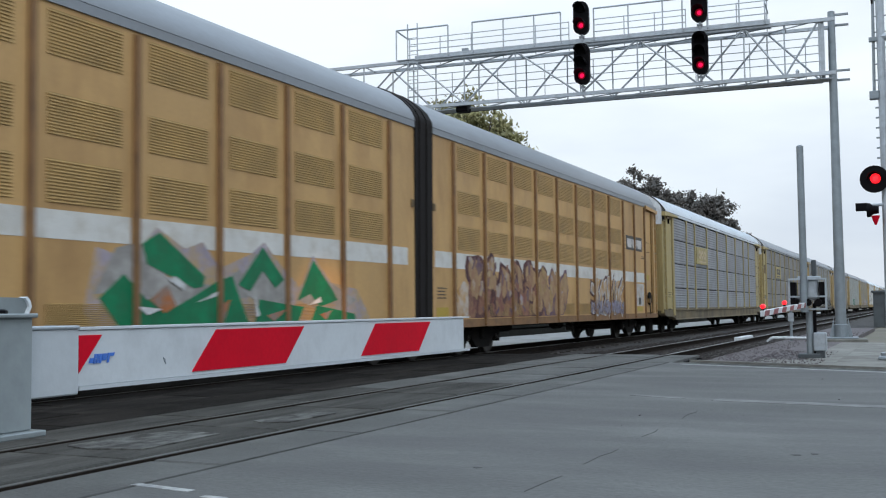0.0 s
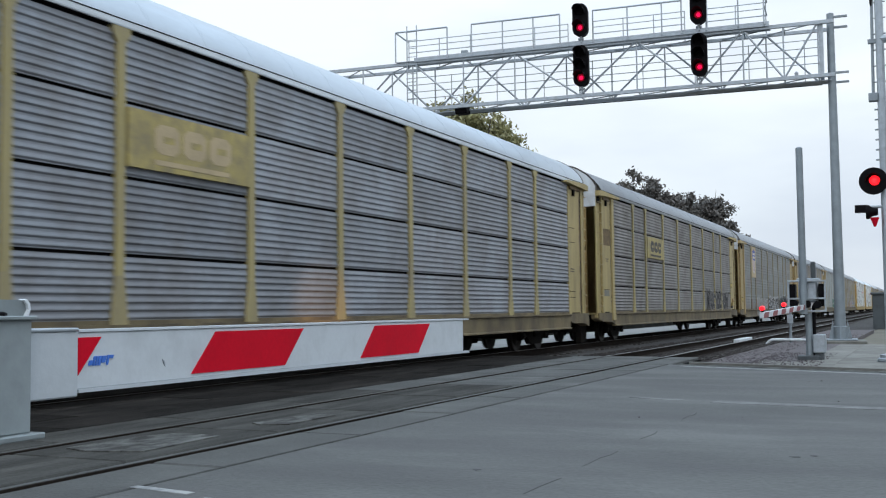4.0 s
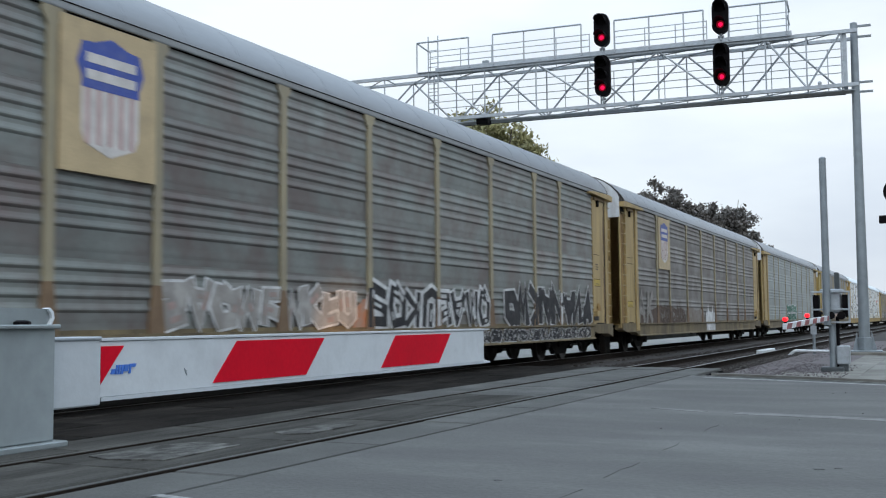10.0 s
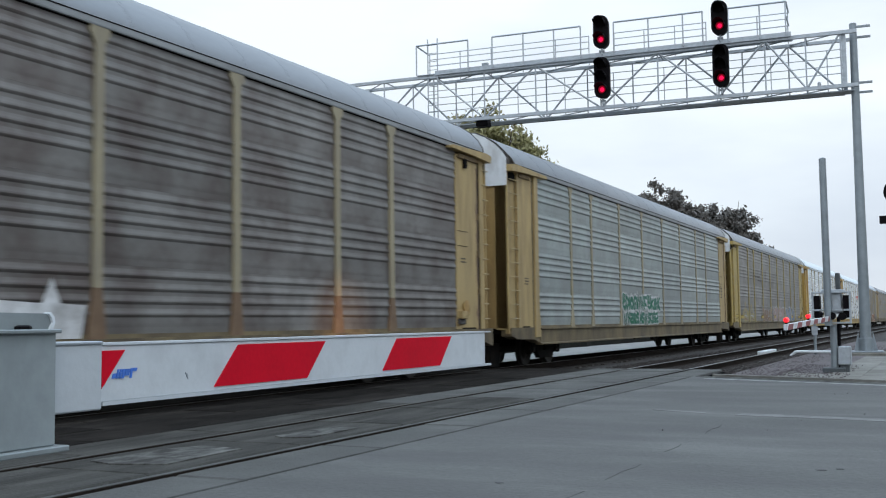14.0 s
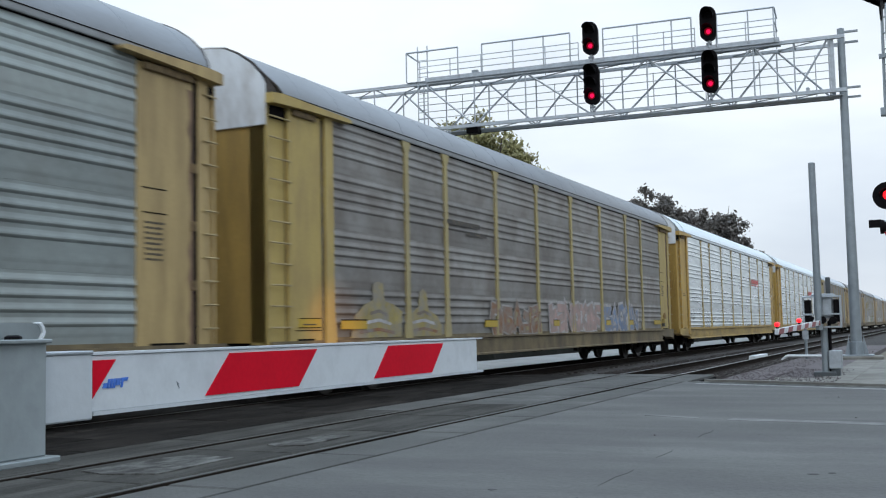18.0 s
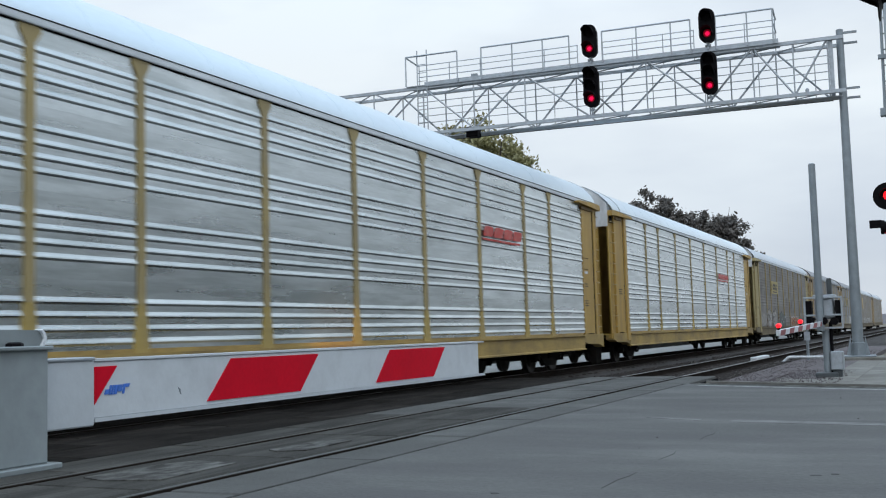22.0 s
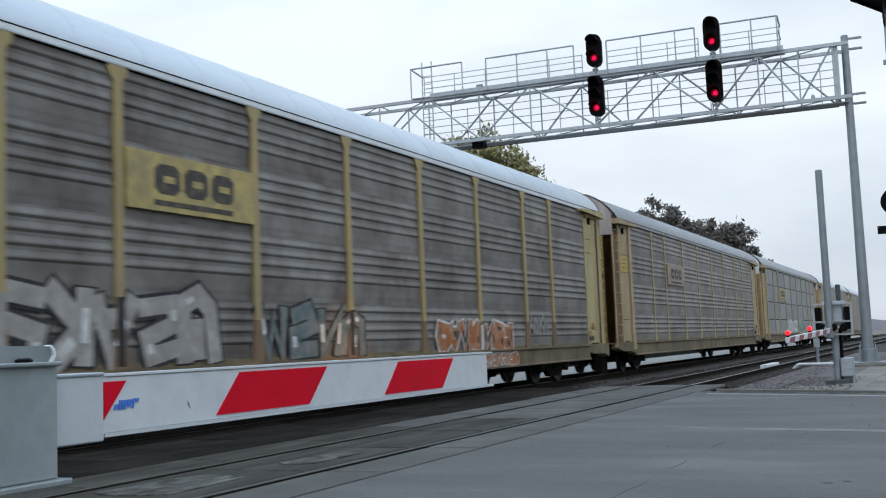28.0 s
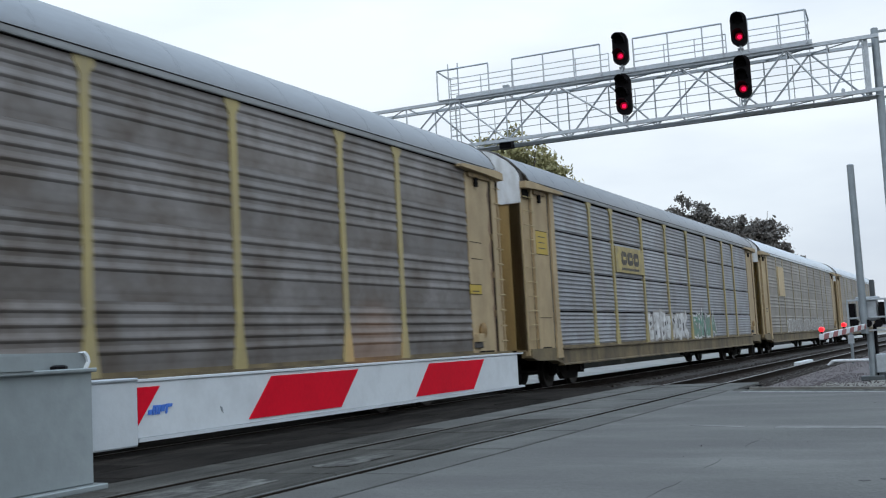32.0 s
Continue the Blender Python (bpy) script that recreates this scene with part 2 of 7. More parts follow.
def rod(bm, p, q, r, r2=None, seg=8):
    """A round bar from p to q."""
    p, q = Vector(p), Vector(q)
    r2 = r if r2 is None else r2
    d = (q - p).normalized()
    s = d.cross(Vector((0, 0, 1)) if abs(d.z) < 0.9 else Vector((1, 0, 0))).normalized()
    t = d.cross(s)
    rings = []
    for c, rad in ((p, r), (q, r2)):
        rings.append([bm.verts.new(c + rad * (math.cos(2 * math.pi * i / seg) * s + math.sin(2 * math.pi * i / seg) * t)) for i in range(seg)])
    for i in range(seg):
        bm.faces.new((rings[0][i], rings[0][(i + 1) % seg], rings[1][(i + 1) % seg], rings[1][i]))
    bm.faces.new(rings[0][::-1])
    bm.faces.new(rings[1])
    return bm


def lathe(bm, prof, axis, centre, seg=20):
    """A profile of (distance along the axis, radius) turned round an axis through centre."""
    rings = []
    for d, r in prof:
        ring = []
        for i in range(seg):
            a = 2 * math.pi * i / seg
            c, s = r * math.cos(a), r * math.sin(a)
            o = {"x": (d, c, s), "y": (c, d, s), "z": (c, s, d)}[axis]
            ring.append(bm.verts.new([centre[k] + o[k] for k in range(3)]))
        rings.append(ring)
    for a, b in zip(rings, rings[1:]):
        for i in range(seg):
            bm.faces.new((a[i], a[(i + 1) % seg], b[(i + 1) % seg], b[i]))
    bm.faces.new(rings[0][::-1])
    bm.faces.new(rings[-1])
    return bm


def mesh_of(bm, name, material, smooth=False):
    bmesh.ops.recalc_face_normals(bm, faces=bm.faces)
    me = bpy.data.meshes.new(name)
    bm.to_mesh(me)
    bm.free()
    me.materials.append(material)
    if smooth:
        for p in me.polygons:
            p.use_smooth = True
        me.set_sharp_from_angle(angle=radians(35))
    return me


def part(name, bm, material, parent, label="", smooth=False, at=(0, 0, 0)):
    """One mesh object under a thing or part."""
    ob = new(name, bm if isinstance(bm, bpy.types.Mesh) else mesh_of(bm, name, material, smooth))
    ob.parent = parent
    ob.location = at
    return tagged(ob, label)


def thing(name, label, category, at=(0, 0, 0), group="", kind="", bm=None, material=None, rz=0.0, smooth=False):
    ob = new(name, mesh_of(bm, name, material, smooth) if bm else None)
    ob.matrix_world = pose(*at, 0, 0, rz)
    return tagged(ob, label, category, group, kind)


def B():
    return bmesh.new()


# ---------- ground, road, tracks ----------
TRACKS = (-6.19, -10.92)          # centre lines of the two tracks
GAUGE = 0.7175                    # half the distance between the rails' centres
CROSS_END = 24.4                  # where the crossing's panels stop


def kerb_y(x):
    """The far edge of the road, which meets the tracks at a slant."""
    return 19.18 - 0.484 * x if x > -6 else 22.1


g = B()
for a in range(40):
    ang0, ang1 = 2 * math.pi * a / 40, 2 * math.pi * (a + 1) / 40
    for r0, r1 in ((0, 60), (60, 400), (400, 3000)):
        q = [(r0, ang0), (r1, ang0), (r1, ang1), (r0, ang1)]
        vs = [g.verts.new((r * math.cos(t), r * math.sin(t), -0.30)) for r, t in (q if r0 else q[1:])]
        if not r0:
            vs.append(g.verts.new((0, 0, -0.30)))
        g.faces.new(vs)
bmesh.ops.remove_doubles(g, verts=g.verts, dist=0.01)
thing("ground", "bare brown earth with dry weeds reaching the horizon", "ground", bm=g, material=DIRT, kind="structure")

road = B()
prism(road, [(-4.69, -40), (60, -40), (60, 12), (0.5, kerb_y(0.5)), (-4.69, kerb_y(-4.69))], "z", -0.30, 0.0)
road_ob = thing("road", "worn grey asphalt road surface with faint cracks", "road", bm=road, material=ASPHALT, kind="structure")
far_strip = B()
box(far_strip, -17.4, -12.25, 24.42, 200, -0.30, -0.175)
thing("pavement_beyond_tracks", "pale gravel path along the tracks' other side", "pavement", bm=far_strip, material=PALE_GRAVEL, kind="structure")
# plain dark bank, added so the view under the cars stays black
brush = B()
rows_of = []
for j in range(120):
    y = 24.6 + 1.3 * j
    rows_of.append([brush.verts.new((x + 0.25 * noise.noise((y * 0.7, x, 1)), y, z + (0.30 * noise.noise((y * 0.9, x, 5)) if z > 0 else 0))) for x, z in ((-17.2, -0.3), (-17.5, 0.55), (-18.1, 1.1), (-19.8, 1.5), (-23, 1.4), (-27, -0.3))])
for p, q in zip(rows_of, rows_of[1:]):
    for i in range(5):
        brush.faces.new((p[i], q[i], q[i + 1], p[i + 1]))
thing("brush_bank", "low dark bank added beyond the tracks to back the train's underside", "brush", bm=brush, material=DARK_BANK, kind="structure")
west_road = B()
box(west_road, -70, -12.42, -40, 24.4, -0.30, -0.03)
thing("road_beyond_tracks", "dark worn asphalt road beyond the tracks", "road", bm=west_road, material=APRON, kind="structure")

# kerb and corner pavement behind the road
kerb = B()
prism(kerb, [(-4.3, kerb_y(-4.3)), (3, kerb_y(3)), (3, kerb_y(3) + 0.17), (-4.3, kerb_y(-4.3) + 0.17)], "z", -0.30, 0.045)
thing("kerb", "pale low concrete kerb along the road", "kerb", bm=kerb, material=CONCRETE, kind="structure")
pave = thing("pavement", "dusty concrete corner pavement round the signal posts", "pavement", kind="structure")
for i, (x0, x1) in enumerate(((-3.1, -1.546), (-1.54, -0.006), (0.0, 3.0))):
    for j in range(8):
        y0 = 0.20 + 1.55 * j
        if x0 < -3 and j:
            x0 = -2.2
        b = B()
        prism(b, [(x0, kerb_y(x0) + y0), (x1, kerb_y(x1) + y0), (x1, kerb_y(x1) + y0 + 1.545), (x0, kerb_y(x0) + y0 + 1.545)], "z", -0.30, 0.03)
        part("slab", b, CONCRETE, pave)
gut = B()
prism(gut, [(-4.6, kerb_y(-4.6) - 0.28), (3, kerb_y(3) - 0.28), (3, kerb_y(3) - 0.02), (-4.6, kerb_y(-4.6) - 0.02)], "z", -0.05, 0.005)
thing("gutter", "light concrete gutter strip beside the kerb", "gutter", bm=gut, material=PATCH, kind="structure")

seam = B()
prism(seam, [(-4.695, -30), (-4.662, -30), (-4.662, kerb_y(-4.66) - 0.4), (-4.695, kerb_y(-4.7) - 0.4)], "z", -0.05, 0.003)
thing("joint_seal", "dark sealed joint between the crossing and the asphalt", "joint", bm=seam, material=JOINT, kind="structure")

# painted lines
def line(name, label, p, q, w, material, z=0.004):
    p, q = Vector((*p, 0)), Vector((*q, 0))
    s = (q - p).cross(Vector((0, 0, 1))).normalized() * w / 2
    b = B()
    prism(b, [tuple((v)[:2]) for v in (p - s, q - s, q + s, p + s)], "z", -0.01, z)
    return thing(name, label, "road marking", bm=b, material=material, kind="structure")


line("lane_line", "worn pale lane line on grey asphalt", (-2.3, 12.84), (6, 11.3), 0.30, FAINT_LINE)
line("lane_line", "almost worn away lane line on grey asphalt", (-3.4, 13.22), (-2.7, 12.9), 0.12, FAINT_LINE)
line("edge_line", "worn white edge line beside the gutter", (-4.3, kerb_y(-4.3) - 0.75), (3, kerb_y(3) - 0.75), 0.13, PAINT_LINE)
line("stop_line", "short worn white painted mark on asphalt", (-4.72, 5.46), (-4.2, 5.38), 0.075, PAINT_LINE)
line("stop_line", "short worn white painted mark on asphalt", (-4.02, 5.26), (-3.84, 5.24), 0.06, PAINT_LINE)
# an old hairline crack and a few oil spots
random.seed(4)
for a, n in ((6.1, 3), (7.3, 4), (9.0, 3), (10.6, 4)):
    left, right = [], []
    for i in range(n + 1):
        w, j = 0.001 + 0.004 * random.random() * (0 < i < n), random.uniform(-0.02, 0.02)
        left.append((-2.24 + j - w, a + 0.22 * i)), right.append((-2.24 + j + w, a + 0.22 * i))
    thing("asphalt_crack", "short worn crack in the asphalt", "crack", bm=prism(B(), left + right[::-1], "z", -0.004, 0.003), material=CRACK, kind="structure")
for x, y, r in ((-0.91, 8.3, 0.035), (-0.78, 8.4, 0.03), (-2.9, 6.9, 0.03)):
    ring = [(x + r * random.uniform(0.6, 1.3) * math.cos(a), y + r * random.uniform(0.6, 1.3) * math.sin(a)) for a in [2 * math.pi * i / 10 for i in range(10)]]
    thing("oil_spot", "small dark oil spot on the asphalt", "oil spot", bm=prism(B(), ring, "z", -0.004, 0.003), material=CRACK, kind="structure")

# crossing: panels between and beside the rails, laid end to end
crossing = thing("level_crossing", "dark weathered panels laid round the rails of a level crossing", "level crossing", kind="structure")
bed = B()
box(bed, -12.41, -4.66, -14, CROSS_END, -0.30, -0.060)
part("panel_bed", bed, RUBBER, crossing)
PANEL_MESH = {}


def panel_piece(w, length, material):
    if (w, length, material.name) not in PANEL_MESH:
        b = B()
        c = 0.018
        lo = [(0, 0), (w, 0), (w, length), (0, length)]
        hi = [(c, c), (w - c, c), (w - c, length - c), (c, length - c)]
        lv = [b.verts.new((*p, -0.08)) for p in lo]
        mv = [b.verts.new((*p, -0.016)) for p in lo]
        hv = [b.verts.new((*p, 0.0)) for p in hi]
        for r0, r1 in ((lv, mv), (mv, hv)):
            for i in range(4):
                b.faces.new((r0[i], r0[(i + 1) % 4], r1[(i + 1) % 4], r1[i]))
        b.faces.new(hv)
        PANEL_MESH[w, length, material.name] = mesh_of(b, "panel", material)
    return PANEL_MESH[w, length, material.name]


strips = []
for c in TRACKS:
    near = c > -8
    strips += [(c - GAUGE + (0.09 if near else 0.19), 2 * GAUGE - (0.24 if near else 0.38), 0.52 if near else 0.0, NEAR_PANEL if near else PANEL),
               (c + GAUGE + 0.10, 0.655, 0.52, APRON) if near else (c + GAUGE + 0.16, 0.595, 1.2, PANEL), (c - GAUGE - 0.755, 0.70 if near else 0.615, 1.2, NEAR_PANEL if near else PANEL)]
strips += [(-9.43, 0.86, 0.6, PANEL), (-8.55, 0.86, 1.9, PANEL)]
for x, w, off, surface in strips:
    y = -13.0 + off
    while y < CROSS_END - 0.3:
        pitch = 2.1 if x > -8 else 2.385
        length = min(pitch - 0.03, CROSS_END - y)
        part("panel", panel_piece(round(w, 3), round(length, 2), APRON if x > -8 and y > 13.2 else surface), None, crossing, at=(x, y, random.uniform(-0.006, 0.004)))
        y += pitch
for x, y, w, d in ((-6.62, 6.72, 0.78, 1.25), (-6.25, 8.9, 0.42, 1.1)):
    b = B()
    prism(b, [(x, y + 0.1), (x + w * 0.4, y), (x + w, y + 0.15), (x + w * 0.93, y + d), (x + w * 0.3, y + d * 1.06), (x + 0.05, y + d * 0.8)], "z", -0.01, 0.006)
    part("repair_patch", b, PATCH, crossing, "pale worn concrete patch")

# rails, ties and ballast
def rail_profile(x):
    return [(x - 0.07, -0.17), (x + 0.07, -0.17), (x + 0.07, -0.155), (x + 0.012, -0.13), (x + 0.012, -0.045), (x + 0.037, -0.03),
            (x + 0.037, -0.004), (x + 0.028, 0.0), (x - 0.028, 0.0), (x - 0.037, -0.004), (x - 0.037, -0.03), (x - 0.012, -0.045),
            (x - 0.012, -0.13), (x - 0.07, -0.155)]


tie_bm = B()
box(tie_bm, -1.3, 1.3, -0.12, 0.12, -0.33, -0.165, 0.015)
tie_mesh = mesh_of(tie_bm, "tie", TIE)
for c in TRACKS:
    tr = thing("railway_track", "steel rails with bright worn heads on ties", "railway track", at=(c, 0, 0), kind="structure")
    for s in (-GAUGE, GAUGE):
        r = part("rail", prism(B(), rail_profile(s), "y", -60, 900), RAIL_SIDE, tr)
        b = B()
        box(b, s - 0.030, s + 0.030, -60, CROSS_END, -0.003, 0.0025)
        part("rail_head", b, RAIL_TOP if s > 0 and c > -8 else RAIL_DUSTY, r, "dirty worn running surface")
        b = B()
        box(b, s - 0.032, s + 0.032, CROSS_END, 900, -0.003, 0.0025)
        part("rail_head", b, RAIL_BRIGHT, r, "bright polished running surface")
    y = CROSS_END + 0.4
    for i in range(110 if c > -8 else 70):
        part("tie", tie_mesh, None, tr, at=(0, y, 0))
        y += 0.61

bal = B()
nx, ny = 44, 150
grid = {}
for i in range(nx + 1):
    for j in range(ny + 1):
        x = -12.5 + 10.0 * i / nx
        y = CROSS_END + 0.02 + 110 * (j / ny) ** 1.7
        edge = min(1.0, (x + 13.7) / 1.2, (-2.5 - x) / 1.2)
        z = -0.20 + 0.035 * noise.noise((x * 1.3, y * 1.3, 0)) + 0.03 * noise.noise((x * 5, y * 5, 3)) - 0.10 * (1 - max(0, edge))
        near_rail = min(abs(abs(x - c) - GAUGE) for c in TRACKS)
        z -= 0.03 * (near_rail < 0.2)
        grid[i, j] = bal.verts.new((x, y, z))
for i in range(nx):
    for j in range(ny):
        bal.faces.new((grid[i, j], grid[i + 1, j], grid[i + 1, j + 1], grid[i, j + 1]))
thing("ballast_bed", "grey-brown crushed stone bed under the tracks", "ballast", bm=bal, material=BALLAST, kind="structure")
far_bal = B()
box(far_bal, -14.0, -2.7, 134, 900, -0.3, -0.2)
thing("far_ballast_bed", "grey-brown crushed stone bed under the far tracks", "ballast", bm=far_bal, material=BALLAST, kind="structure")

corner = B()
prism(corner, [(-4.62, 21.6), (-3.12, 20.9), (-2.4, 24), (-2.4, 60), (-4.62, 60)], "z", -0.30, -0.13)
thing("gravel_corner", "mauve-grey gravel beside the near track", "gravel", bm=corner, material=GRAVEL, kind="structure")
verge = B()
prism(verge, [(-3.12, kerb_y(-3.12) + 1.755), (-2.205, kerb_y(-2.205) + 1.755), (-2.205, 33), (-3.12, 33)], "z", -0.30, 0.02)
thing("gravel_verge", "mauve-grey gravel round the foot of the far gate", "gravel", bm=verge, material=GRAVEL, kind="structure")
random.seed(7)
verts, faces = [], []
for k in range(16000):
    y = CROSS_END + 0.1 + 42 * random.random() ** 2
    x = random.uniform(-8.6, -4.65)
    if min(abs(abs(x - c) - GAUGE) for c in TRACKS) < 0.09:
        continue
    r = random.uniform(0.014, 0.036)
    z = -0.20 + r * 0.5 + random.uniform(-0.01, 0.05)
    base = len(verts)
    for q in ((1, 0, 0), (-0.5, 0.87, 0), (-0.5, -0.87, 0), (0.2, 0.1, 0.9), (-0.1, 0.1, -0.9)):
        verts.append((x + r * q[0] * random.uniform(0.7, 1.3), y + r * q[1] * random.uniform(0.7, 1.3), z + r * q[2] * random.uniform(0.6, 1.1)))
    for f in ((0, 1, 3), (1, 2, 3), (2, 0, 3), (1, 0, 4), (2, 1, 4), (0, 2, 4)):
        faces.append(tuple(base + i for i in f))
def scatter(count, place, low, high):
    """Loose stones: place(k) gives x, y and the height of what they lie on."""
    for k in range(count):
        x, y, z = place(k)
        r = random.uniform(low, high)
        base = len(verts)
        for q in ((1, 0, 0), (-0.5, 0.87, 0), (-0.5, -0.87, 0), (0.2, 0.1, 0.9), (-0.1, 0.1, -0.4)):
            verts.append((x + r * q[0] * random.uniform(0.7, 1.3), y + r * q[1] * random.uniform(0.7, 1.3), z + 0.35 * r + r * q[2] * random.uniform(0.6, 1.1)))
        for f in ((0, 1, 3), (1, 2, 3), (2, 0, 3), (1, 0, 4), (2, 1, 4), (0, 2, 4)):
            faces.append(tuple(base + i for i in f))


def on_pavement(k):
    x = -3.1 + 1.3 * random.random() ** 1.8
    return x, kerb_y(x) + 0.25 + 5.5 * random.random() ** 1.4, 0.03


def on_road(k):
    return random.uniform(-4.4, 1.5), random.uniform(4.5, 19.0), 0.0


def loose(name, label, material):
    m = bpy.data.meshes.new(name)
    m.from_pydata(verts, [], faces)
    m.materials.append(material)
    tagged(new(name, m), label, "ballast", kind="stuff")
    verts.clear(), faces.clear()


def on_corner(k):
    y = 21.2 + 30 * random.random() ** 2.2
    return random.uniform(-4.6, -2.45), y, -0.14


loose("ballast_stones", "loose dark crushed stones between the rails", STONE)
scatter(5000, on_corner, 0.012, 0.032)
scatter(700, on_pavement, 0.010, 0.024)
scatter(14, on_road, 0.006, 0.014)
loose("gravel_stones", "loose mauve-grey gravel beside the near track", GRAVEL)

# ---------- signal bridge over the tracks ----------
SKEW = math.degrees(math.atan(0.063))
bridge = thing("signal_bridge", "galvanised lattice signal bridge with walkway and railings spanning the tracks", "signal bridge", at=(-2.33, 34.47, 0), rz=SKEW)
ZT, ZB, DEP, SPAN = 9.92, 8.25, 1.03, 19.2


def bar(name, p, q, r, label="", parent=None, material=None, seg=6):
    return part(name, rod(B(), p, q, r, seg=seg), material or GALV, parent or bridge, label)


post = part("post", lathe(B(), [(0.05, 0.21), (0.5, 0.21), (0.52, 0.165), (10.20, 0.108), (10.29, 0.108), (10.31, 0.07)], "z", (0, 0.2, 0), 12), GALV_DARK, bridge,
            "tapered round steel post", smooth=True)
b = B()
for a in range(4):
    dx, dy = (0.48, 0) if a % 2 == 0 else (0, 0.48)
    s = 1 if a < 2 else -1
    p0 = Vector((0, 0.2, 0))
    w = Vector((0.012, 0, 0)) if a % 2 else Vector((0, 0.012, 0))
    tri = [p0 + Vector((s * dx * 0.42, s * dy * 0.42, 0.75)), p0 + Vector((s * dx * 0.72, s * dy * 0.72, 0.10)), p0 + Vector((s * dx * 0.4, s * dy * 0.4, 0.10))]
    va, vb = [b.verts.new(t - w) for t in tri], [b.verts.new(t + w) for t in tri]
    b.faces.new(va), b.faces.new(vb[::-1])
    for i in range(3):
        b.faces.new((va[i], vb[i], vb[(i + 1) % 3], va[(i + 1) % 3]))
part("base_gusset", b, GALV_DARK, bridge)
part("base_plate", box(B(), -0.5, 0.5, -0.3, 0.7, 0.08, 0.12, 0.01), GALV_DARK, bridge)
part("footing", box(B(), -0.75, 0.75, -0.55, 0.95, -0.3, 0.08, 0.03), CONCRETE, bridge, "pale concrete footing")
part("post", lathe(B(), [(-0.30, 0.24), (10.5, 0.16)], "z", (-SPAN - 0.4, 0.4, 0), 12), GALV_DARK, bridge, "tapered round steel post", smooth=True)
for z, y in ((10.14, 0.0), (9.87, 0.25), (8.38, 0.0), (8.13, 0.25)):
    part("end_bracket", box(B(), 0.1, 0.5, y, y + 0.08, z - 0.03, z + 0.03), GALV_DARK, bridge)
for y, rr in ((-0.35, 0.055), (DEP - 0.35, 0.05)):
    for z in (ZT, ZB):
        part("chord", box(B(), -SPAN, 0.1, y - rr, y + rr, z - rr, z + rr), GALV, bridge)
part("end_frame", box(B(), -0.34, -0.22, -0.30, 0.62, ZB + 0.05, ZT - 0.05), GALV, bridge, "pale end frame plate")
part("walkway", box(B(), -13.85, -1.80, -0.46, 0.34, ZT + 0.058, ZT + 0.10), GALV, bridge, "grated steel walkway")
part("kick_plate", box(B(), -13.85, -1.80, -0.475, -0.462, ZT + 0.02, ZT + 0.17), GALV, bridge)
part("end_platform", box(B(), -14.56, -13.86, -0.46, 0.34, ZT + 0.058, ZT + 0.08), GALV, bridge, "small grated end platform")
part("lower_walkway", box(B(), -14.6, 0.0, 0.05, 0.62, ZB - 0.09, ZB - 0.06), GALV, bridge, "grated steel walkway")
# lattice: nodes along each face, braces rising and falling by turns
FACES = ((-0.35, (-0.37, -1.39, -2.61, -4.06, -5.99, -7.91, -10.17, -12.04, -13.95, -15.9, -17.8, -19.1)),
         (DEP - 0.35, (-0.38, -1.97, -3.41, -5.23, -7.03, -8.61, -10.09, -11.85, -13.5, -15.2, -17.0, -19.1)))
for f, (y, nodes) in enumerate(FACES):
    for n, x in enumerate(nodes):
        bar("upright", (x, y, ZB), (x, y, ZT), 0.026)
        if n + 1 < len(nodes):
            up = (n + f) % 2 == 0
            bar("diagonal", (x, y, ZT if up else ZB), (nodes[n + 1], y, ZB if up else ZT), 0.034)
for n, (x0, x1) in enumerate(zip(FACES[0][1], FACES[1][1])):
    for z in (ZB, ZT):
        bar("cross_tie", (x0, -0.35, z), (x0, DEP - 0.35, z), 0.025)
        if n + 1 < len(FACES[1][1]):
            bar("lacing", (x0, -0.35, z), (FACES[1][1][n + 1], DEP - 0.35, z), 0.022, seg=5, material=GALV_DARK)
# added black strip stands in for the dark line under the far chord
part("cable_tray", box(B(), -SPAN + 0.3, -0.3, 0.64, 0.74, ZB - 0.09, ZB - 0.06), BLACK, bridge, "black strip along the far bottom chord")
# slender guard rails inside the truss
for z in (8.85, 9.10, 9.36, 9.62):
    bar("guard_rail", (-14.6, 0.60, z), (-0.3, 0.60, z), 0.015, seg=5)
for i in range(9):
    bar("guard_post", (-0.8 - 1.72 * i, 0.60, ZB - 0.05), (-0.8 - 1.72 * i, 0.60, 9.64), 0.016, seg=5)
# railings of the walkway: panels in front, a continuous rail behind
for stops in ((-14.54, -12.57), (-11.67, -10.54, -9.45, -8.52), (-7.39, -6.24, -5.12, -4.49), (-3.69, -2.72, -1.94)):
    bar("railing_top", (stops[0], -0.52, 11.05), (stops[-1], -0.52, 11.05), 0.030)
    for x in stops:
        bar("railing_post", (x, -0.52, ZT + 0.06), (x, -0.52, 11.05), 0.025)
for x0, x1 in ((-14.5, -8.52), (-7.63, -4.54), (-3.85, -1.95)):
    for z, r in ((11.0, 0.018), (10.80, 0.016), (10.57, 0.020)):
        bar("railing_back", (x0, 0.62, z), (x1, 0.62, z), r, seg=5)
    n = round((x1 - x0) / 1.15)
    for i in range(n + 1):
        x = x0 + (x1 - x0) * i / n
        bar("railing_post", (x, 0.62, ZT + 0.06), (x, 0.62, 11.02), 0.019, seg=5)
for x in (-14.54, -1.92):
    bar("railing_end", (x, -0.52, 11.05), (x, 0.62, 11.0), 0.028)
bar("railing_end", (-1.92, -0.52, 10.57), (-1.92, 0.62, 10.57), 0.022)
for x in (-14.14, -13.77):
    bar("ladder_rail", (x, -0.42, ZB - 0.1), (x, -0.42, 11.27), 0.022)
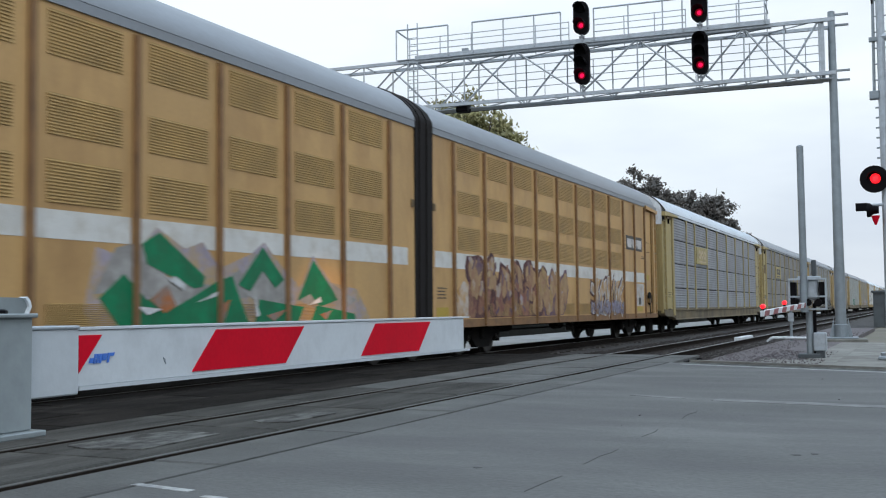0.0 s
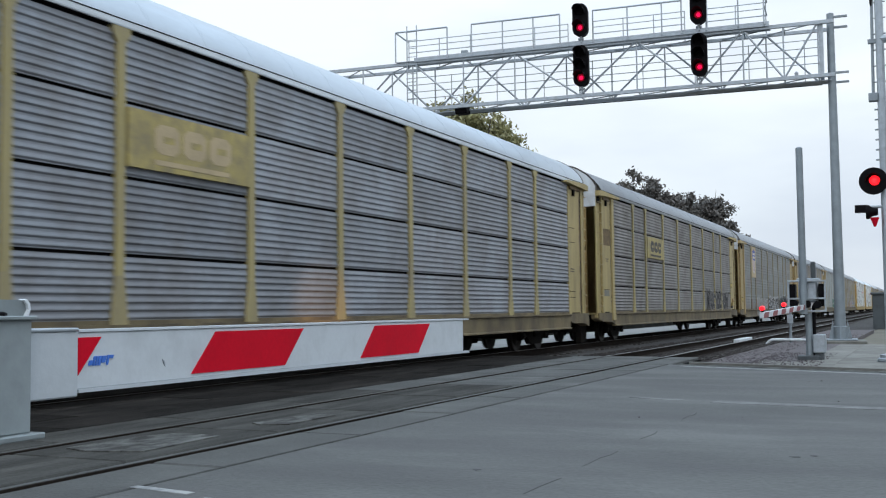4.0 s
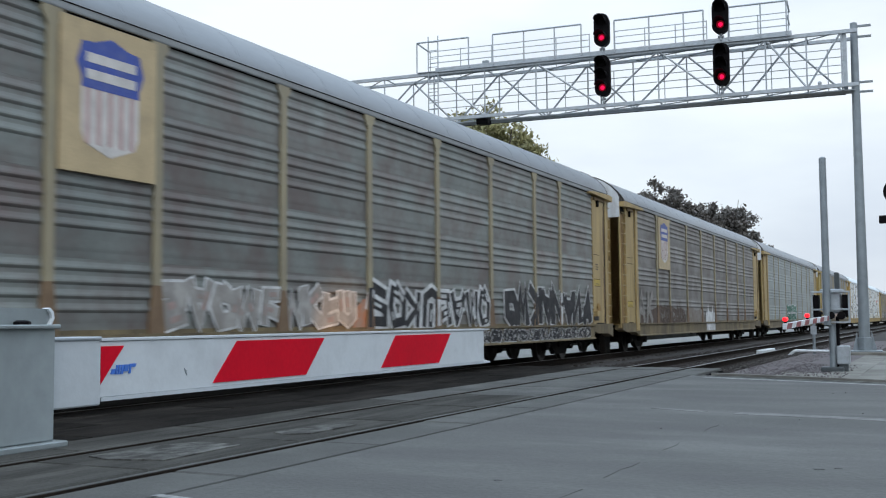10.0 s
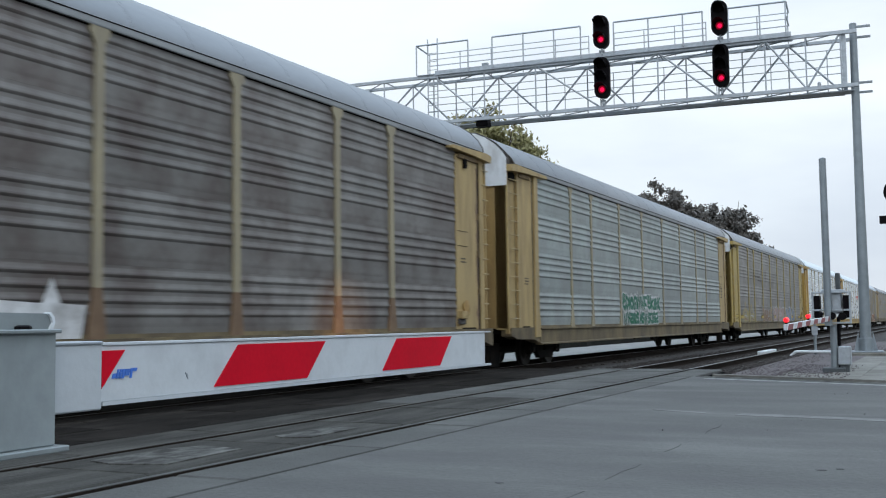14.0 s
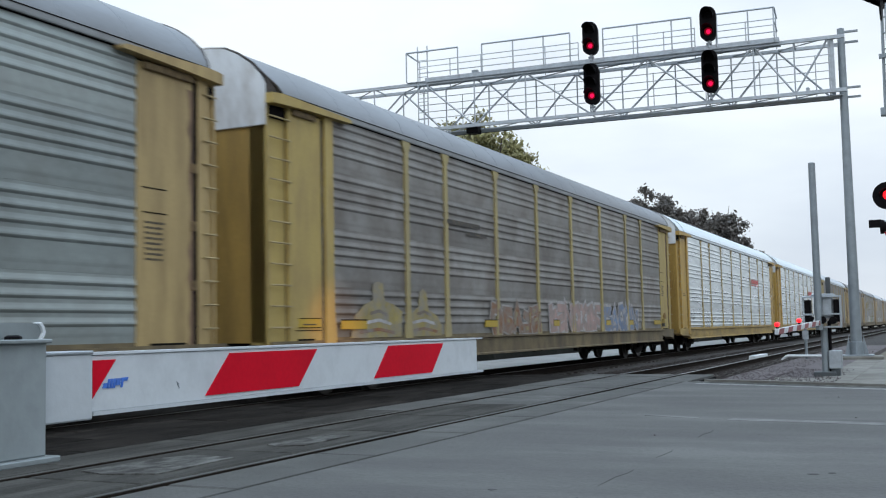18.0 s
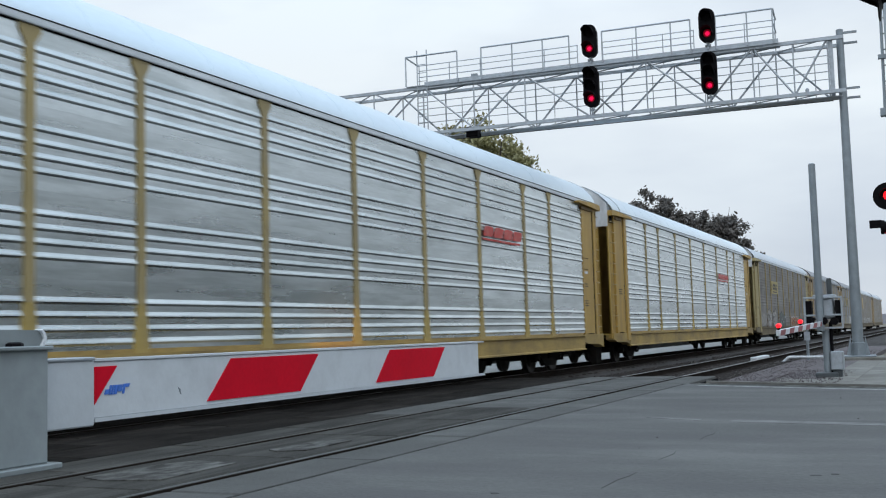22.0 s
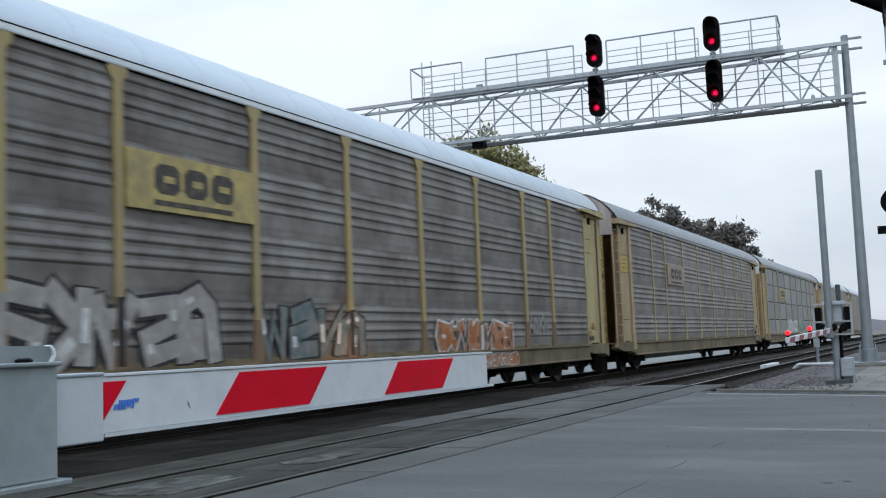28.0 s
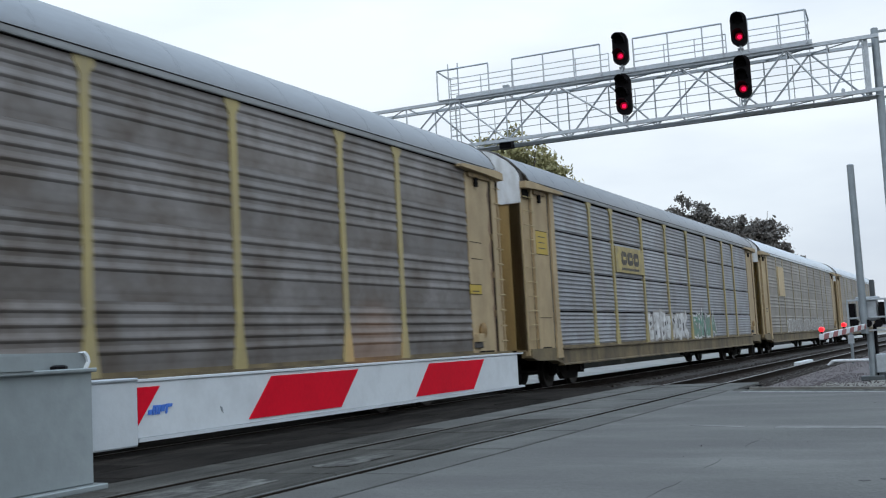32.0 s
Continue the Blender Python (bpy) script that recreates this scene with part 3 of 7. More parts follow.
for i in range(10):
    bar("ladder_rung", (-14.14, -0.42, ZB + 0.1 + 0.3 * i), (-13.77, -0.42, ZB + 0.1 + 0.3 * i), 0.013, seg=5)
part("junction_box", box(B(), -12.42, -11.98, -0.25, 0.15, ZB - 0.24, ZB + 0.12, 0.02), BLACK, bridge, "small black junction box")
b = B()
lathe(b, [(0, 0.03), (0.10, 0.05), (0.14, 0.02)], "z", (-11.98, -0.3, ZT + 0.12), 8)
box(b, -12.12, -11.9, -0.36, -0.24, ZT + 0.20, ZT + 0.29)
part("walkway_lamp", b, GALV_DARK, bridge)
b = B()
lathe(b, [(0, 0.05), (0.09, 0.06), (0.14, 0.02)], "z", (-1.03, -0.3, ZB + 0.06), 8)
part("lower_lamp", b, GALV, bridge)


def stadium(w, h, n=10):
    r = w / 2
    pts = [(r * math.cos(math.pi * i / n), h / 2 - r + r * math.sin(math.pi * i / n)) for i in range(n + 1)]
    return pts + [(-p[0], -p[1]) for p in pts]


def signal_head(name, x, z, h):
    """A tall rounded black signal head with a hood over its lit lamp."""
    y = 33.86 + 0.063 * (x + 2.3)
    s = thing(name, "black rounded railway signal head showing one red light", "railway signal", at=(x, y, z), group="signals on the bridge", rz=SKEW)
    part("housing", prism(B(), stadium(0.46, h), "y", 0.02, 0.30), BLACK, s)
    part("backplate", prism(B(), stadium(0.52, h + 0.06), "y", 0.0, 0.02), BLACK, s)
    n = 3 if h > 1.3 else 2
    for i in range(n):
        zc = -h / 2 + 0.27 + i * (h - 0.54) / max(1, n - 1)
        lit = i == 0
        bb = B()
        lathe(bb, [(-0.015, 0.11 if lit else 0.09), (0.0, 0.125 if lit else 0.1)], "y", (0, -0.01, zc), 16)
        lp = part("lamp", bb, RED_DIM if lit else BLACK, s, "glowing red lamp" if lit else "dark lamp")
        if lit:
            part("lens", lathe(B(), [(-0.03, 0.05), (-0.015, 0.07), (0.0, 0.072)], "y", (0.01, -0.02, zc - 0.01), 14), RED_LAMP, lp)
        bb = B()
        seg = 12
        rings = []
        for yy, drop in ((0.0, -0.3), (-0.44, 0.12)):
            ring = []
            for rad in (0.185, 0.172):
                for k in range(seg + 1):
                    a = math.pi * (drop * 0.5 + (1 - drop) * k / seg)
                    ring.append(bb.verts.new((rad * math.cos(a), yy, zc + rad * math.sin(a))))
            rings.append(ring)
        m = seg + 1
        for k in range(seg):
            bb.faces.new((rings[0][k], rings[0][k + 1], rings[1][k + 1], rings[1][k]))
            bb.faces.new((rings[0][m + k], rings[1][m + k], rings[1][m + k + 1], rings[0][m + k + 1]))
            bb.faces.new((rings[1][k], rings[1][k + 1], rings[1][m + k + 1], rings[1][m + k]))
        part("hood", bb, BLACK, s)
    bb = B()
    rod(bb, (0, 0.12, -h / 2 - 0.22), (0, 0.12, -h / 2 + 0.02), 0.035)
    rod(bb, (-0.09, 0.12, -h / 2 - 0.10), (0.09, 0.12, -h / 2 - 0.10), 0.045)
    rod(bb, (0, 0.12, -h / 2 - 0.2), (0, 0.75, -h / 2 - 0.2), 0.035)
    part("mount", bb, GALV, s)
    return s


for x in (-10.08, -6.23):
    signal_head("railway_signal", x, 10.76, 1.06)
    signal_head("railway_signal", x, 9.21, 1.34)


# ---------- near crossing gate ----------
gate = thing("crossing_gate", "white crossing gate arm with slanting red stripes in a galvanised bracket", "crossing gate", at=(-1.54, 0, 0))
AX, AZ0, AZ1 = -0.02, 0.970, 1.087      # arm: centre across, bottom, top
b = B()
prism(b, [(-0.045, AZ0), (0.0, AZ0), (0.0, AZ1), (-0.045, AZ1)], "y", 1.42, 3.555)
bmesh.ops.bevel(b, geom=list(b.edges), offset=0.004, segments=1, affect="EDGES")
arm = part("arm", b, WHITE_ARM, gate, "long flat white arm")
part("top_rib", box(B(), -0.046, 0.003, 1.615, 3.60, AZ1 - 0.001, AZ1 + 0.004), WHITE_ARM, arm)
part("bottom_rib", box(B(), -0.046, 0.004, 1.615, 3.60, AZ0 - 0.005, AZ0 + 0.002), SLEEVE, arm)


def stripe(y0, y1, shift):
    """A slanting red band: y0, y1 along the arm at its top, moved back by shift at its bottom."""
    z0, z1 = AZ0 + 0.012, AZ1 - 0.010
    return prism(B(), [(y0, z1), (y1, z1), (y1 - shift, z0), (y0 - shift, z0)], "x", -0.001, 0.0025)


part("red_stripe", stripe(2.065, 2.455, 0.092), RED_SHEET, arm)
part("red_stripe", stripe(2.868, 3.262, 0.092), RED_SHEET, arm)
part("red_stripe", prism(B(), [(1.614, AZ1 - 0.012), (1.680, AZ1 - 0.012), (1.614, AZ1 - 0.088)], "x", -0.001, 0.0025), RED_SHEET, arm, "red triangular end of a stripe")
y = 1.643
for w, z0, z1 in ((0.010, 1.018, 1.028), (0.005, 1.017, 1.036), (0.005, 1.017, 1.036), (0.006, 1.017, 1.036), (0.012, 1.022, 1.036), (0.005, 1.017, 1.037), (0.011, 1.030, 1.037)):
    part("print_mark", prism(B(), [(y, z0), (y + w, z0), (y + w + 0.004, z1), (y + 0.004, z1)], "x", -0.001, 0.0022), BLUE_MARK, arm, "small blue printed mark")
    y += w + 0.0028
part("scuff", prism(B(), [(1.872, 1.02), (1.877, 1.009), (1.882, 1.004), (1.879, 1.016)], "x", -0.001, 0.0015), GALV_DARK, arm)
slv = part("sleeve", box(B(), -0.055, 0.006, 1.33, 1.612, AZ0 - 0.012, AZ1 + 0.002, 0.003), SLEEVE, gate, "grey sleeve round the arm's root")
part("sleeve_lip", box(B(), -0.056, 0.010, 1.33, 1.610, AZ1 + 0.001, AZ1 + 0.008, 0.002), GALV, slv)
# galvanised bracket: web, flanges and lip
bk = part("bracket", box(B(), 0.012, 0.026, 0.55, 1.472, 0.903, 1.114, 0.003), BRACKET, gate, "galvanised steel bracket with flanges")
part("top_flange", box(B(), -0.030, 0.038, 0.55, 1.474, 1.112, 1.120, 0.002), BRACKET, bk)
lip = [(1.270, 1.118), (1.495, 1.118), (1.503, 1.124), (1.507, 1.132), (1.504, 1.143), (1.497, 1.150), (1.270, 1.153)]
part("lip", prism(B(), lip, "x", -0.032, -0.022), BRACKET, bk)
# white strip paints the bright highlight along the lip's end
part("lip_edge", prism(B(), [(1.495, 1.119), (1.502, 1.119), (1.509, 1.132), (1.506, 1.144), (1.498, 1.152), (1.492, 1.150), (1.500, 1.142), (1.503, 1.132)], "x", -0.034, -0.016), WHITE_PAINT, bk, "white strip painting a sunlit edge on the lip")
part("lip_front", prism(B(), [(0.60, 1.120), (1.325, 1.120), (1.312, 1.146), (0.60, 1.150)], "x", 0.030, 0.040), BRACKET, bk)
part("bottom_flange", box(B(), -0.02, 0.044, 0.55, 1.490, 0.892, 0.903, 0.002), BRACKET, bk)
bb = B()
lathe(bb, [(0.0, 0.016), (0.005, 0.016), (0.008, 0.010)], "z", (-0.005, 1.42, 1.120), 6)
part("bolt", bb, BLACK, bk, "dark bolt head")
# mechanism and mast beyond the edge of view
part("mast", rod(B(), (-0.05, 0.55, -0.02), (-0.05, 0.55, 3.0), 0.055, seg=12), GALV, gate, smooth=True)
part("mechanism", box(B(), -0.24, 0.10, 0.28, 0.80, 0.75, 1.30, 0.02), GALV_DARK, gate)
part("base", box(B(), -0.25, 0.15, 0.35, 0.75, -0.05, 0.08, 0.02), GALV_DARK, gate)

# ---------- far crossing gate ----------
FADED_RED = mat("faded_red_sheeting", (0.30, 0.11, 0.11), 0.6, vary=0.15, scale=4.0, spec=0.2)
CABINET = mat("dark_cabinet_steel", (0.07, 0.08, 0.085), 0.6, vary=0.2, scale=1.5, stain=(0.04, 0.04, 0.04), stain_amt=0.5)
fg = thing("crossing_gate", "far crossing gate, lowered, with red lights on a white arm", "crossing gate", at=(-2.19, 22.96, 0.05))
part("mast", lathe(B(), [(0.92, 0.075), (4.33, 0.07), (4.36, 0.07), (4.38, 0.04)], "z", (-0.042, -0.17, 0.0), 12), GALV_DARK, fg, "tall plain round mast", smooth=True)
part("pedestal", lathe(B(), [(0.0, 0.14), (0.05, 0.14), (0.06, 0.07), (0.95, 0.07)], "z", (0.03, 0, 0), 12), GALV_DARK, fg, smooth=True)
part("pedestal_foot", box(B(), -0.20, 0.24, -0.16, 0.16, -0.04, 0.07, 0.02), CABINET, fg, "dark footing")
part("conduit", rod(B(), (0.13, 0.05, 0.0), (0.13, 0.05, 1.1), 0.035), BLACK, fg, "dark conduit beside the pedestal")
jc = part("junction_case", box(B(), 0.10, 0.35, -0.1, 0.2, 0.12, 0.50, 0.02), GALV, fg, "grey steel junction case")
part("case_foot", box(B(), 0.14, 0.31, -0.06, 0.16, -0.04, 0.12), CABINET, jc)
mech = part("mechanism", box(B(), -0.14, 0.22, -0.05, 0.25, 1.16, 1.60, 0.03), GALV, fg, "grey steel gate mechanism box")
part("mechanism_lid", box(B(), -0.18, 0.26, -0.10, 0.28, 1.60, 1.66, 0.015), GALV, mech)
part("side_case", box(B(), 0.10, 0.19, -0.04, 0.12, 1.66, 2.0, 0.015), CABINET, fg, "dark case beside the mast")
part("bearing_cover", lathe(B(), [(-0.10, 0.08), (0.04, 0.08), (0.06, 0.05)], "y", (0.22, -0.06, 1.11), 10), BLACK, fg, "black round bearing cover")
part("motor_cover", lathe(B(), [(-0.10, 0.08), (0.06, 0.08), (0.08, 0.05)], "y", (0.02, -0.12, 1.12), 10), BLACK, mech, "black round motor cover")
for s in (-1, 1):
    f = part("arm_frame", box(B(), -0.005 + s * 0.36, 0.035 + s * 0.36, -0.12, -0.06, 0.96, 1.62, 0.006), GALV, fg, "white steel frame bar")
    part("counterweight", box(B(), -0.045 + s * 0.285, 0.075 + s * 0.285, -0.09, 0.2, 1.08, 1.54, 0.01), BLACK, f, "black counterweight")
for z in (0.98, 1.24, 1.60):
    part("frame_rail", box(B(), -0.36, 0.37, -0.13, -0.08, z - 0.018, z + 0.018, 0.005), GALV, fg, "white steel frame bar")
farm = part("arm", box(B(), -0.06, 0.0, -4.45, -0.1, 1.02, 1.12, 0.006), WHITE_PAINT, fg, "white striped gate arm")
farm.rotation_euler = (radians(1.8), 0, radians(-3.6))
for i in range(6):
    y = -4.3 + 0.8 * i
    part("red_stripe", prism(B(), [(y, 1.116), (y + 0.4, 1.116), (y + 0.29, 1.024), (y - 0.11, 1.024)], "x", -0.001, 0.004), FADED_RED, farm)
for y, m in ((-4.35, RED_FLASH), (-2.35, RED_FLASH), (-0.95, BLACK)):
    lt = part("arm_light", box(B(), -0.05, -0.01, y - 0.04, y + 0.04, 1.12, 1.16, 0.005), BLACK, farm, "small black arm light")
    part("lens", lathe(B(), [(-0.065, 0.03), (-0.05, 0.04), (0.05, 0.04)], "y", (-0.03, y, 1.19), 10), m, lt, "red glowing lens" if m is RED_FLASH else "")

# ---------- flashing light mast ----------
fl = thing("flasher_mast", "tall grey cantilever mast with black round flashing lights and ladder", "flashing light", at=(-0.60, 22.33, 0.05))
part("mast", lathe(B(), [(0.0, 0.20), (0.12, 0.20), (0.14, 0.085), (9.5, 0.075)], "z", (0, 0, 0), 12), GALV, fl, smooth=True)
part("base", box(B(), -0.24, 0.24, -0.22, 0.22, -0.02, 0.06, 0.02), GALV_DARK, fl)
part("cross_arm", rod(B(), (-0.35, -0.02, 3.02), (0.6, -0.02, 3.02), 0.03), GALV, fl)
for x, z, lit in ((-0.20, 3.52, True), (0.62, 3.52, False)):
    h = part("flasher", lathe(B(), [(-0.03, 0.27), (0.0, 0.27), (0.03, 0.10), (0.14, 0.08)], "y", (x, -0.12, z), 20), BLACK, fl, "round black flasher disc", smooth=True)
    part("lens", lathe(B(), [(-0.07, 0.05), (-0.05, 0.09), (-0.028, 0.10)], "y", (x + 0.02, -0.12, z + 0.01), 16), RED_FLASH if lit else BLACK, h, "red glowing lens" if lit else "")
    part("visor", prism(B(), [(x + 0.15 * math.cos(math.pi * i / 10), z + 0.15 * math.sin(math.pi * i / 10)) for i in range(11)]
                        + [(x + 0.14 * math.cos(math.pi * i / 10), z + 0.14 * math.sin(math.pi * i / 10)) for i in range(10, -1, -1)], "y", -0.30, -0.14), BLACK, h)
h = part("flasher", lathe(B(), [(-0.06, 0.14), (0.0, 0.14), (0.05, 0.09), (0.16, 0.07)], "x", (-0.30, -0.05, 2.92), 14), BLACK, fl, "black flasher seen from its side", smooth=True)
part("visor", prism(B(), [(-0.14, 3.06), (0.04, 3.04), (0.04, 2.94), (-0.14, 2.90)], "x", -0.56, -0.34), BLACK, h)
part("reflector", lathe(B(), [(0.0, 0.02), (0.18, 0.085)], "z", (-0.20, -0.14, 2.62), 10), RED_SHEET, h, "red reflecting cone")
part("ladder_rail", rod(B(), (-0.15, 0.02, 5.22), (-0.10, 0.02, 9.4), 0.03), GALV_DARK, fl)
part("ladder_foot", box(B(), -0.24, -0.06, -0.08, 0.10, 5.12, 5.28, 0.01), GALV_DARK, fl)
for i in range(12):
    part("ladder_rung", rod(B(), (-0.14, 0.0, 5.5 + 0.32 * i), (0.12, 0.0, 5.5 + 0.32 * i), 0.014, seg=5), GALV_DARK, fl)
for i in range(6):
    part("step_peg", rod(B(), (-0.14, 0.0, 3.95 + 0.2 * i), (0.05, 0.0, 3.95 + 0.2 * i), 0.018, seg=5), GALV_DARK, fl)
part("bracket", box(B(), -0.22, -0.06, -0.05, 0.05, 6.28, 6.36), GALV_DARK, fl)

# cantilever over the road with two flashers that face across the tracks
cant = part("cantilever", rod(B(), (0.78, 0.3, 6.35), (0.80, -8.2, 6.35), 0.09, seg=10), GALV, fl, "round steel cantilever over the road", smooth=True)
part("cantilever_bracket", rod(B(), (-0.02, 0.0, 6.35), (0.80, 0.0, 6.35), 0.08, seg=10), GALV, fl, smooth=True)
for y, z, x in ((-7.33, 5.45, 0.11), (-6.13, 5.94, 0.11)):
    b = B()
    rod(b, (0.79, y, 6.35), (0.79, y, z), 0.035)
    rod(b, (0.79, y, z), (x + 0.05, y, z), 0.035)
    part("light_hanger", b, GALV, cant)
    h = part("flasher", lathe(B(), [(-0.02, 0.36), (0.0, 0.36), (0.03, 0.14), (0.16, 0.10)], "x", (x, y, z), 24), BLACK, fl, "round black flasher disc", smooth=True)
    hood = B()
    rings = []
    for dx, low in ((-0.02, -0.25), (-0.42, 0.22)):
        ring = []
        for rad in (0.185, 0.175):
            for k in range(13):
                a = math.pi * (low + (1 - 2 * low) * k / 12)
                ring.append(hood.verts.new((x + dx, y + rad * math.cos(a), z - 0.02 + rad * math.sin(a))))
        rings.append(ring)
    for k in range(12):
        hood.faces.new((rings[0][k], rings[0][k + 1], rings[1][k + 1], rings[1][k]))
        hood.faces.new((rings[0][13 + k], rings[1][13 + k], rings[1][14 + k], rings[0][14 + k]))
        hood.faces.new((rings[1][k], rings[1][k + 1], rings[1][14 + k], rings[1][13 + k]))
    part("visor", hood, BLACK, h, "long black hood")

# ---------- small things beside the tracks ----------
dr = thing("derail", "low white pipe guard with a small marker post in the ballast", "track equipment", at=(-4.15, 38.6, -0.2))
b = B()
rod(b, (-0.75, 0, 0.18), (0.95, 0, 0.16), 0.05)
rod(b, (-0.75, 0, 0.18), (-0.95, 0, 0.0), 0.05)
rod(b, (0.95, 0, 0.16), (1.05, 0, 0.0), 0.05)
part("pipe", b, WHITE_PAINT, dr)
mk = part("marker_post", rod(B(), (-0.1, 0.05, 0), (-0.1, 0.05, 1.25), 0.05), GALV_DARK, dr, "grey marker post")
part("marker_plate", box(B(), -0.2, 0.0, -0.01, 0.0, 0.75, 1.05), GALV, mk)
thing("concrete_block", "pale concrete block lying beside the rail", "block", at=(-6.2, 40.8, -0.2), bm=box(B(), -0.12, 0.12, -1.5, 1.5, 0, 0.17, 0.02), material=WHITE_PAINT)
cab = thing("signal_cabinet", "dark grey steel signal cabinet beside the tracks", "cabinet", at=(-1.7, 70, -0.30))
part("body", box(B(), -1.1, 1.1, -0.8, 0.8, 0.0, 2.1, 0.03), CABINET, cab)
part("roof", box(B(), -1.2, 1.2, -0.9, 0.9, 2.1, 2.25, 0.03), CABINET, cab)
part("door", box(B(), -0.5, 0.5, -0.83, -0.8, 0.2, 1.95, 0.01), CABINET, cab)

# ---------- trees and distance ----------
def tree(label, at, height, blobs, leaf, seed, leaves, size):
    """A trunk with limbs and a crown of many small leaf clumps gathered round uneven blobs (centre, radius)."""
    random.seed(seed)
    t = thing("tree", label, "tree", at=at)
    b = B()
    rod(b, (0, 0, 0), (0.1, 0, height * 0.45), height * 0.028, height * 0.018, 9)
    for c, r in blobs:
        c = Vector(c)
        rod(b, (0.1, 0, height * 0.40), c * 0.75 + Vector((0, 0, height * 0.10)), height * 0.014, height * 0.007, 6)
        for k in range(5):
            e = c + Vector([random.gauss(0, 0.5) * r for i in range(3)])
            rod(b, c * 0.75 + Vector((0, 0, height * 0.10)), e, height * 0.006, 0.02, 5)
    part("trunk", b, BARK, t, smooth=True)
    vs, fs = [], []
    total = sum(r ** 2 for c, r in blobs)
    for c, r in blobs:
        clumps = [Vector(c) + Vector((random.gauss(0, 1), random.gauss(0, 1), random.gauss(0, 0.8))).normalized() * r * random.uniform(0.35, 1.12) for i in range(22)]
        for k in range(int(leaves * r ** 2 / total)):
            p = random.choice(clumps) + Vector((random.gauss(0, 1), random.gauss(0, 1), random.gauss(0, 0.8))) * r * 0.17
            s = size * random.uniform(0.5, 1.3)
            u = Vector((random.gauss(0, 1), random.gauss(0, 1), random.gauss(0, 1))).normalized()
            w = u.cross(Vector((random.gauss(0, 1), random.gauss(0, 1), random.gauss(0, 1)))).normalized()
            i = len(vs)
            vs += [p - u * s, p + w * s * 0.5, p + u * s, p - w * s * 0.5]
            fs.append((i, i + 1, i + 2, i + 3))
    m = bpy.data.meshes.new("crown")
    m.from_pydata([tuple(v) for v in vs], [], fs)
    m.materials.append(leaf)
    part("crown", m, None, t)
    return t


tree("broad olive-green tree showing above the train", (-30.3, 72, -0.30), 17.5,
     [((-3.7, 0, 14.9), 2.4), ((-0.9, 0, 15.2), 2.4), ((1.3, 0, 14.3), 2.3), ((2.6, 0, 12.2), 1.9), ((0.2, 0, 12.0), 3.0), ((-6.9, 0, 16.3), 1.0), ((-4.4, 0, 12.2), 3.0), ((4.0, 0, 10.6), 1.6)],
     LEAF_OLIVE, 3, 20000, 0.2)
tree("dark spreading tree behind the train", (-27.6, 115, -0.30), 16,
     [((-1.4, 0, 14.3), 2.2), ((0.6, 0, 13.3), 2.0), ((2.4, 0, 13.0), 1.8), ((3.4, 0, 11.0), 2.0), ((1.2, 0, 10.6), 2.6), ((-2.8, 0, 13.2), 1.2), ((-1.2, 0, 11.2), 2.6), ((-4.4, 0, 14.4), 0.4)],
     LEAF_DARK, 5, 17000, 0.22)
tree("dark round tree behind the train", (-21.9, 117, -0.30), 13.5,
     [((-0.2, 0, 11.9), 2.0), ((1.4, 0, 11.6), 1.8), ((-2.0, 0, 11.9), 1.6), ((3.3, 0, 8.7), 1.3), ((0.4, 0, 9.2), 2.6), ((-3.0, 0, 10.0), 1.8), ((2.6, 0, 9.6), 1.4)],
     LEAF_DARK, 8, 17000, 0.22)

random.seed(12)
b = B()
ring = []
for k in range(241):
    a = radians(-90 + 1.5 * k)
    hgt = 9 + 7 * noise.noise((k * 0.21, 0, 0)) + 3.5 * noise.noise((k * 0.9, 4, 0))
    d = 900
    ring.append((b.verts.new((d * math.sin(a), d * math.cos(a), -1)), b.verts.new((d * math.sin(a), d * math.cos(a), max(4, hgt)))))
for p, q in zip(ring, ring[1:]):
    b.faces.new((p[0], q[0], q[1], p[1]))
# unseen dark curtain behind the camera, added to dim reflections and low sky light
woods = B()
ring = []
for k in range(140):
    y = -90 + 1.8 * k
    hgt = 15 + 4 * noise.noise((k * 0.31, 2, 0)) + 2.5 * noise.noise((k * 1.3, 7, 0))
    ring.append((woods.verts.new((58 + 3 * noise.noise((k * 0.2, 9, 0)), y, -1)), woods.verts.new((60, y, hgt))))
for p, q in zip(ring, ring[1:]):
    woods.faces.new((p[0], q[0], q[1], p[1]))
thing("backdrop_woods", "unseen dark backdrop added to darken reflections in the train", "backdrop", bm=woods, material=BACKDROP_DARK, kind="structure")
thing("backdrop", "pale line of far woods, distance haze painted into the colour", "backdrop", bm=b, material=FAR_WOODS, kind="structure")


# ---------- the train ----------
HALF = 1.50                 # half a car's width
CAR = 27.35                 # length of a long car's body
PITCH = 28.5                # from one car's front to the next
ROWS = (1.04, 1.91, 2.93, 3.93, 4.866)      # heights where side panels meet
POSTS = (4.60, 6.47, 9.40, 12.15, 14.98, 17.79, 20.64, 22.58)
OWN_POSTS = {5: (4.70, 6.53, 9.35, 12.15, 15.0, 17.86, 20.80, 22.78), 6: (4.82, 6.70, 9.54, 12.32, 15.14, 17.98, 20.87, 22.82), 9: (4.72, 6.60, 9.53, 12.25, 15.06, 17.87, 20.70, 22.62), 7: (4.62, 6.50, 9.32, 12.10, 14.95, 17.78, 20.65, 22.55)}
REAR_PLATE = {6: 1.72, 7: 1.80}    # how far the end plate reaches from the rear, else 1.88
